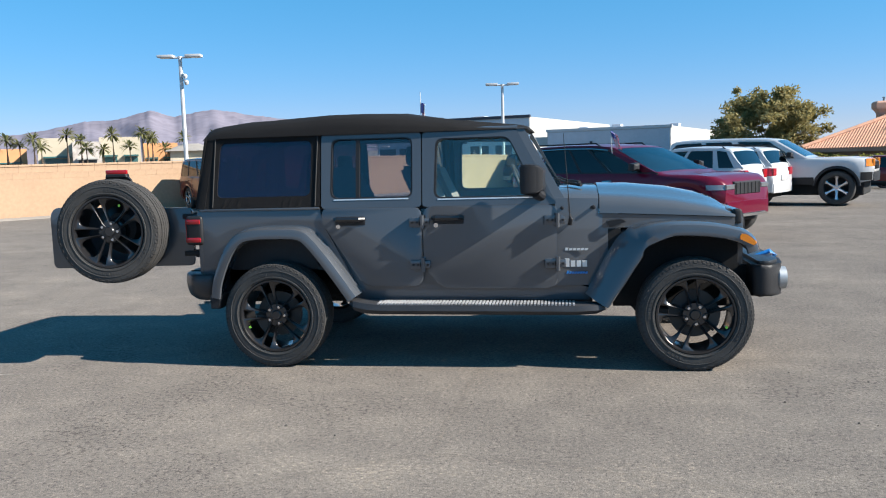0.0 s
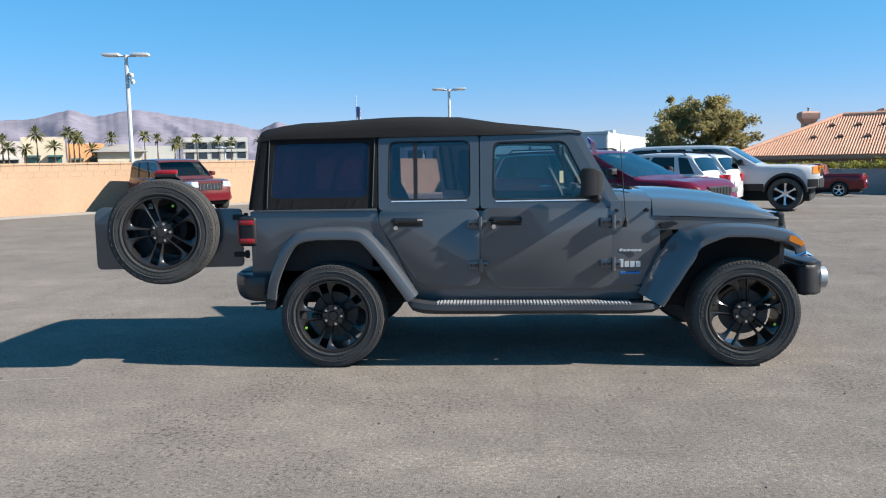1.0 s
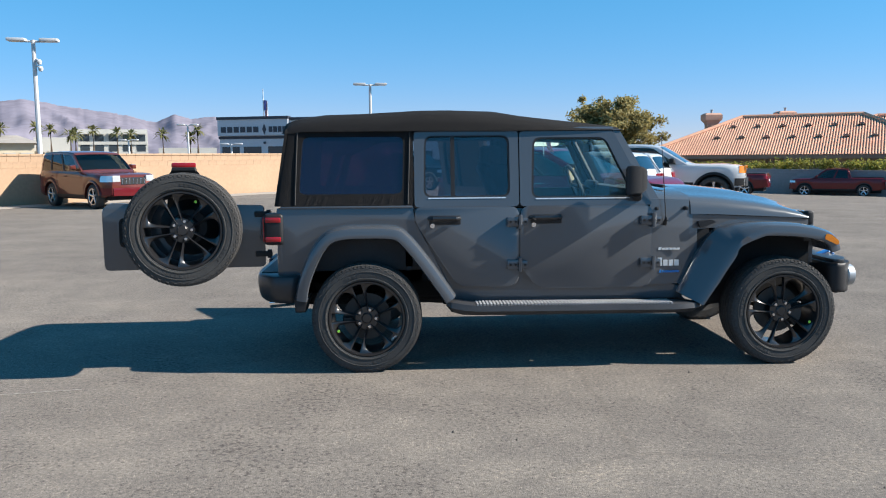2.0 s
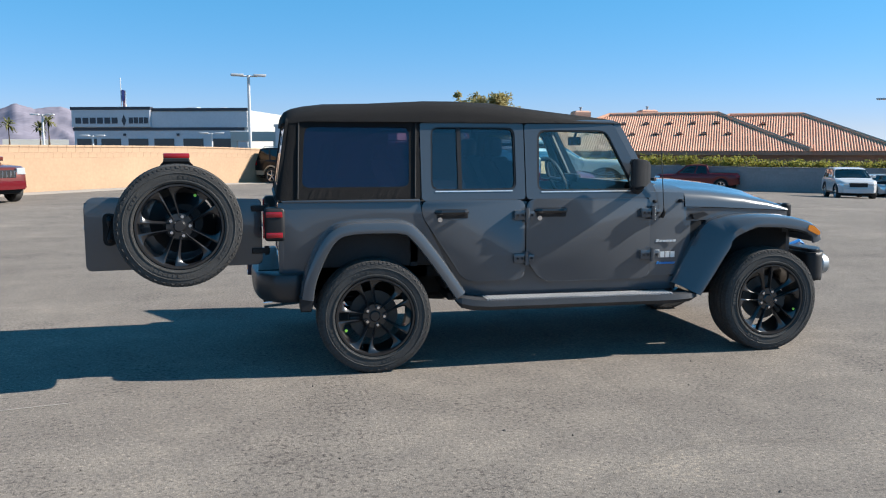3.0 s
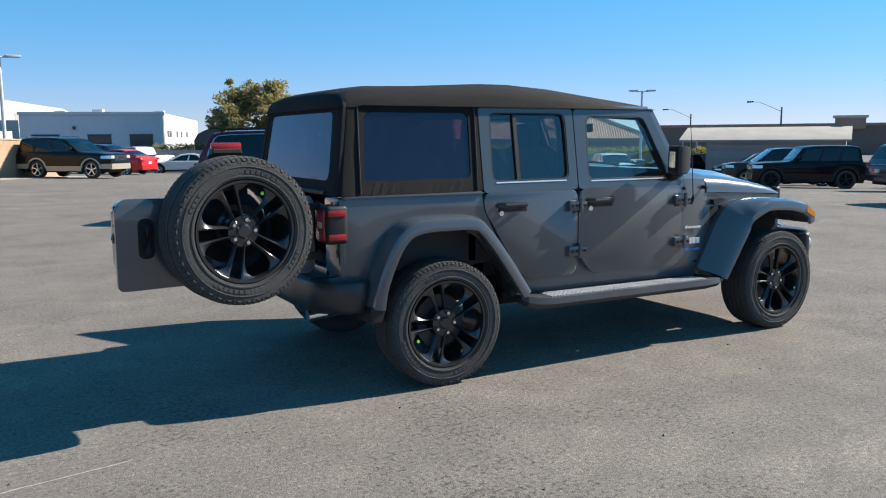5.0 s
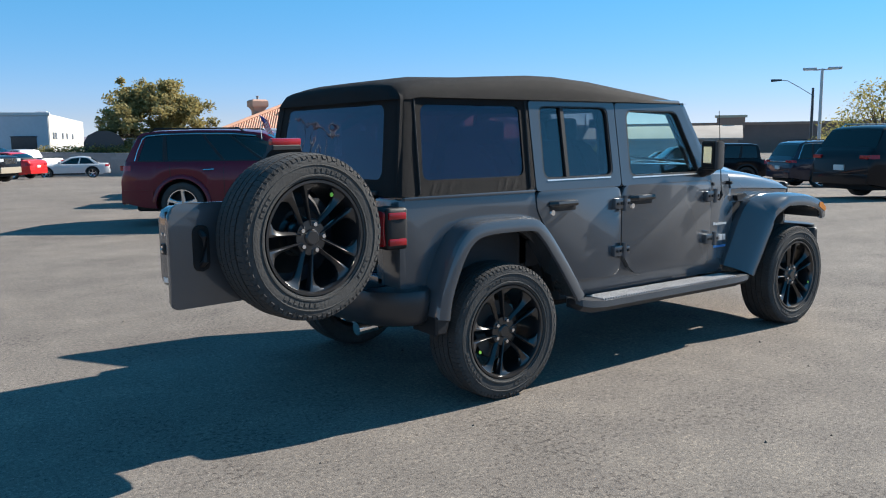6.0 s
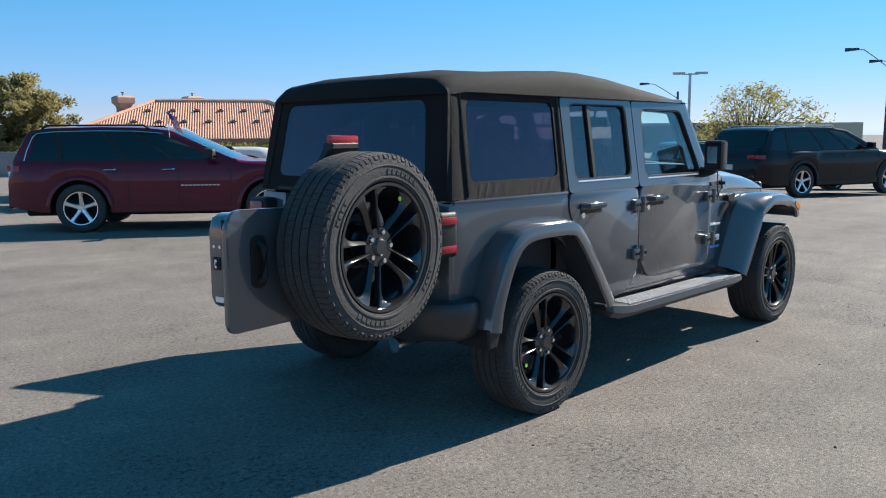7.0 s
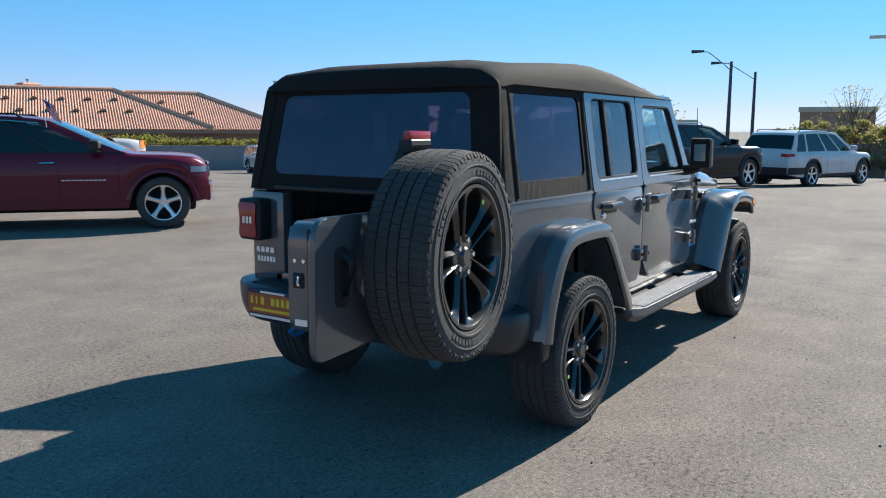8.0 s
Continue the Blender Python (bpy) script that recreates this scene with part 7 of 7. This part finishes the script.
# rear bumper with dealer plate
bm = new_bm()
rings = []
for z, k in ((0.490, 0.90), (0.515, 0.955), (0.560, 0.985), (0.610, 1.0), (0.665, 1.0), (0.683, 0.985), (0.690, 0.955)):
    line = rounded([(-0.43, -0.78), (-0.43, 0.78), (-0.52, 0.895), (-0.66, 0.875), (-0.79, 0.72), (-0.82, 0.45), (-0.82, -0.45), (-0.79, -0.72), (-0.66, -0.875), (-0.52, -0.895)], 0.06)
    rings.append([(-0.43 + (x + 0.43) * k, y * (0.3 + 0.7 * k), z) for x, y in line])
loft(bm, rings)
rb = part("rear_bumper", bm, BUMPER_GREY, jeep)
bm = new_bm()
box(bm, -0.77, -0.60, -0.66, 0.66, 0.689, 0.696, 0.003, 1)
part("bumper_pad", bm, BLACK_PLASTIC, rb)
bm = new_bm()
box(bm, -0.858, -0.825, 0.23, 0.60, 0.530, 0.685, 0.006, 1)
pl = part("plate", bm, PLATE_BLUE, rb, "navy and yellow dealer plate with unreadable bars")
bm = new_bm()
box(bm, -0.8605, -0.857, 0.238, 0.592, 0.560, 0.662, 0.001, 1)
band_ = part("plate_band", bm, PLATE_ORANGE, pl)
for k, w_ in enumerate((0.020, 0.014, 0.030, 0.0, 0.032, 0.030, 0.028, 0.026, 0.028)):
    if w_:
        bm = new_bm()
        y_ = 0.572 - 0.036 * k
        box(bm, -0.8625, -0.860, y_ - w_ * 0.8, y_, 0.606, 0.646)
        part("bar", bm, PLATE_YELLOW, band_)
bm = new_bm()
box(bm, -0.8635, -0.860, 0.262, 0.555, 0.573, 0.587)
part("bar", bm, PLATE_YELLOW, band_)
for y0_, y1_, z0_, z1_ in ((0.33, 0.50, 0.667, 0.677), (0.25, 0.58, 0.539, 0.552)):
    bm = new_bm()
    box(bm, -0.8635, -0.857, y0_, y1_, z0_, z1_)
    part("bar", bm, BADGE_WHITE, pl)
bm = new_bm()
tube(bm, [(-0.70, 0.36, 0.50), (-0.77, 0.36, 0.485), (-0.80, 0.36, 0.465), (-0.77, 0.36, 0.445), (-0.70, 0.36, 0.455)], 0.014, 8)
part("tow_hook", bm, BLUE_ACCENT, rb)
for z, n, y0 in ((0.835, 4, 0.62), (0.785, 6, 0.61)):
    bm = new_bm()
    for k in range(n):
        box(bm, -0.643, -0.633, y0 + 0.14 * k / n, y0 + 0.14 * k / n + 0.10 / n, z, z + 0.028)
    part("badge", bm, BADGE_WHITE, jeep)


# tailgate swung open, with the spare wheel on it
GATE_SWING = pose(-1.85, -0.786, 0, 0, 0, 7) @ pose(1.85, 0.865, 0)


def tailgate():
    # outer skin, reaching lower than the frame behind it
    gate_out = rounded([(-1.845, 0.738), (-0.73, 0.735), (-0.73, 1.185), (-1.80, 1.215), (-1.845, 1.17)], 0.035)
    bm = new_bm()
    prism(bm, gate_out, -0.865, -0.838, "y", 0.010, 3)
    gate = part("tailgate", bm, GREY_PAINT, jeep, "grey tailgate swung wide open")
    bm = new_bm()
    prism(bm, rounded([(-1.835, 0.835), (-0.75, 0.80), (-0.75, 1.175), (-1.80, 1.20), (-1.835, 1.165)], 0.04), -0.8385, -0.752, "y", 0.012, 2)
    fr = part("gate_frame", bm, GREY_PAINT, gate)
    bm = new_bm()
    prism(bm, rounded([(-1.74, 0.86), (-0.80, 0.84), (-0.80, 1.14), (-1.72, 1.16)], 0.06), -0.754, -0.738, "y", 0.005, 1)
    part("inner_trim", bm, BLACK_PLASTIC, fr)
    # weather seal, label and bolts on the free edge
    bm = new_bm()
    box(bm, -1.843, -1.828, -0.842, -0.832, 0.80, 1.18, 0.003, 1)
    part("edge_seal", bm, BLACK_PLASTIC, gate)
    bm = new_bm()
    box(bm, -1.837, -1.832, -0.825, -0.775, 0.858, 0.880, 0.001, 1)
    part("edge_label", bm, BADGE_WHITE, fr)
    for yy in (-0.815, -0.780):
        bm = new_bm()
        lathe(bm, [(0.0, -1.8385), (0.007, -1.8385), (0.008, -1.832)], 8, "x", (0, yy, 1.075))
        part("edge_bolt", bm, CHROME, fr)
    # body-coloured hinges drawn black: the shade on the gate is put into their colour
    for z in (0.83, 1.12):
        bm = new_bm()
        box(bm, -0.80, -0.68, -0.882, -0.855, z - 0.02, z + 0.02, 0.008, 2)
        tube(bm, [(-0.70, -0.865, z - 0.03), (-0.70, -0.865, z + 0.03)], 0.016, 10)
        part("tailgate_hinge", bm, BLACK_PLASTIC, gate)
    # handle in a recessed oval
    bm = new_bm()
    prism(bm, rounded([(-1.735, 0.90), (-1.655, 0.90), (-1.655, 1.11), (-1.735, 1.11)], 0.036), -0.872, -0.86, "y", 0.004, 1)
    part("handle_recess", bm, UNDERBODY, gate)
    bm = new_bm()
    tube(bm, [(-1.695, -0.868, 0.93), (-1.695, -0.905, 0.95), (-1.695, -0.905, 1.06), (-1.695, -0.868, 1.08)], 0.015, 8)
    part("handle", bm, BLACK_PLASTIC, gate)
    # latch in the free edge
    bm = new_bm()
    box(bm, -1.842, -1.826, -0.815, -0.772, 0.985, 1.035, 0.004, 1)
    part("latch", bm, BLACK_PLASTIC, fr)
    bm = new_bm()
    tube(bm, [(-1.846, -0.80, 0.995), (-1.850, -0.80, 1.01), (-1.846, -0.80, 1.025)], 0.005, 6)
    part("striker", bm, CHROME, fr)
    # carrier
    bm = new_bm()
    lathe(bm, [(0.0, -0.99), (0.12, -0.99), (0.20, -0.88), (0.22, -0.86)], 20, "y", (-1.24, 0, 1.05))
    part("spare_carrier", bm, BLACK_PLASTIC, gate)
    # stalk and high brake lamp
    bm = new_bm()
    loft(bm, [[(-1.27 - w, y, z), (-1.27 + w, y, z), (-1.27 + w, y + 0.03, z), (-1.27 - w, y + 0.03, z)] for w, y, z in ((0.13, -0.885, 1.15), (0.12, -0.905, 1.34), (0.10, -0.925, 1.420), (0.07, -0.935, 1.452))])
    prism(bm, [(-1.27 - 0.085, 1.435), (-1.27 + 0.085, 1.435), (-1.27 + 0.078, 1.464), (-1.27 - 0.078, 1.464)], -0.945, -0.888, "y", 0.006, 1)
    stalk = part("lamp_stalk", bm, BLACK_PLASTIC, gate)
    bm = new_bm()
    box(bm, -1.27 - 0.082, -1.27 + 0.082, -0.942, -0.910, 1.460, 1.494, 0.009, 2)
    part("high_brake_lamp", bm, LAMP_RED, stalk)
    gate.matrix_basis = GATE_SWING
    return gate


tailgate()
mount_wheel(jeep, pose(-1.254, -0.891, 1.036, 0, 0, 7) @ pose(0, 0, 0, 0, -20, 0), False)


# cabin
def seat(x, y, wide, cloth):
    bm = new_bm()
    box(bm, x - 0.22, x + 0.28, y - wide, y + wide, 0.95, 1.155, 0.05, 2)
    st = part("seat", bm, cloth, jeep)
    bm = new_bm()
    loft(bm, [[(x - 0.22 - k * 0.16 - 0.06, y - w, z), (x - 0.22 - k * 0.16 - 0.06, y + w, z), (x - 0.10 - k * 0.16, y + w, z), (x - 0.10 - k * 0.16, y - w, z)] for k, w, z in ((0, wide, 1.10), (0.5, wide, 1.26), (0.9, wide * 0.94, 1.40), (1.05, wide * 0.75, 1.46))])
    bmesh.ops.bevel(bm, geom=bm.edges[:], offset=0.03, segments=2, affect="EDGES")
    part("backrest", bm, cloth, st)
    return st


for y in (-0.37, 0.37):
    st = seat(1.34, y, 0.23, SEAT_GREY)
    bm = new_bm()
    box(bm, 0.93, 1.02, y - 0.12, y + 0.12, 1.46, 1.61, 0.04, 3)
    part("headrest", bm, SEAT_GREY, st)
st = seat(0.58, 0.0, 0.60, SEAT_GREY)
for y in (-0.36, 0.36):
    bm = new_bm()
    box(bm, 0.18, 0.27, y - 0.11, y + 0.11, 1.43, 1.56, 0.035, 3)
    part("headrest", bm, SEAT_GREY, st)
bm = new_bm()
loft(bm, [[(1.86, y, 1.12), (2.08, y, 1.12), (2.08, y, 1.27), (1.90, y, 1.28)] for y in (-0.72, 0, 0.72)])
box(bm, 1.88, 1.93, 0.22, 0.55, 1.24, 1.31, 0.02, 2)
part("dashboard", bm, INTERIOR, jeep)
bm = new_bm()
ring = []
for k in range(24):
    a = 2 * math.pi * k / 24
    ring.append((1.76 - 0.07 * math.sin(a), 0.37 + 0.175 * math.cos(a), 1.27 + 0.16 * math.sin(a)))
tube(bm, ring + [ring[0]], 0.015, 8, False)
tube(bm, [(1.76, 0.20, 1.27), (1.78, 0.37, 1.26), (1.76, 0.54, 1.27)], 0.016, 6)
tube(bm, [(1.78, 0.37, 1.26), (1.92, 0.37, 1.20)], 0.03, 8)
part("steering_wheel", bm, INTERIOR, jeep)
# roll bars
for s in (-1, 1):
    bm = new_bm()
    tube(bm, [(-0.35, s * 0.63, 1.0), (-0.20, s * 0.62, 1.55), (0.10, s * 0.60, 1.685), (1.10, s * 0.60, 1.69), (1.78, s * 0.62, 1.66), (2.0, s * 0.68, 1.25)], 0.032, 8)
    tube(bm, [(1.08, s * 0.68, 1.10), (1.08, s * 0.63, 1.55), (1.08, s * 0.58, 1.69)], 0.036, 8)
    part("roll_bar", bm, BLACK_PLASTIC, jeep)
bm = new_bm()
for x in (0.12, 1.08):
    tube(bm, [(x, -0.60, 1.688), (x, 0.60, 1.688)], 0.032, 8)
part("cross_bar", bm, BLACK_PLASTIC, jeep)
bm = new_bm()
box(bm, 1.76, 1.79, -0.12, 0.12, 1.55, 1.62, 0.015, 2)
tube(bm, [(1.80, 0, 1.68), (1.775, 0, 1.61)], 0.010, 6)
part("inside_mirror", bm, BLACK_PLASTIC, jeep)


# ---------------------------------------------------------------- loose grit on the asphalt
def worn_line():
    """A thin faded pale streak on the asphalt."""
    bm = new_bm()
    rings = []
    for k in range(17):
        f = k / 16
        x, y = -2.55 + 0.66 * f, -1.325 + 0.115 * f + 0.012 * noise.noise((f * 9, 1, 0))
        w = 0.005 + 0.004 * noise.noise((f * 21, 4, 0))
        z = ground_z(x, y)
        rings.append([(x, y - w, z + 0.001), (x, y - w, z + 0.004), (x, y + w, z + 0.004), (x, y + w, z + 0.001)])
    loft(bm, rings)
    tagged(part("pavement_line", bm, PALE_STRIP), "thin faded pale line worn into the asphalt", "line", kind="structure")


worn_line()


def grit():
    rnd = random.Random(31)
    bm = new_bm()
    for _ in range(420):
        x = rnd.uniform(-5.5, 6.5)
        y = rnd.uniform(-5.6, -0.9) if rnd.random() < 0.8 else rnd.uniform(-0.9, 5.0)
        s = 0.004 + 0.009 * rnd.random() ** 3
        top = bm.verts.new((x + rnd.uniform(-0.3, 0.3) * s, y + rnd.uniform(-0.3, 0.3) * s, s * 0.9))
        ring = [bm.verts.new((x + s * rnd.uniform(0.7, 1.3) * math.cos(a), y + s * rnd.uniform(0.7, 1.3) * math.sin(a), -0.002)) for a in (0.2, 1.4, 2.7, 3.9, 5.2)]
        for i in range(5):
            bm.faces.new((ring[i], ring[(i + 1) % 5], top))
    tagged(part("grit", bm, GRIT, smooth=False), "scattered dark grit and small stones on the asphalt", "gravel", kind="stuff")


GRIT = mat("dark loose grit", (0.09, 0.08, 0.07), 0.9, vary=0.4, scale=3)
grit()
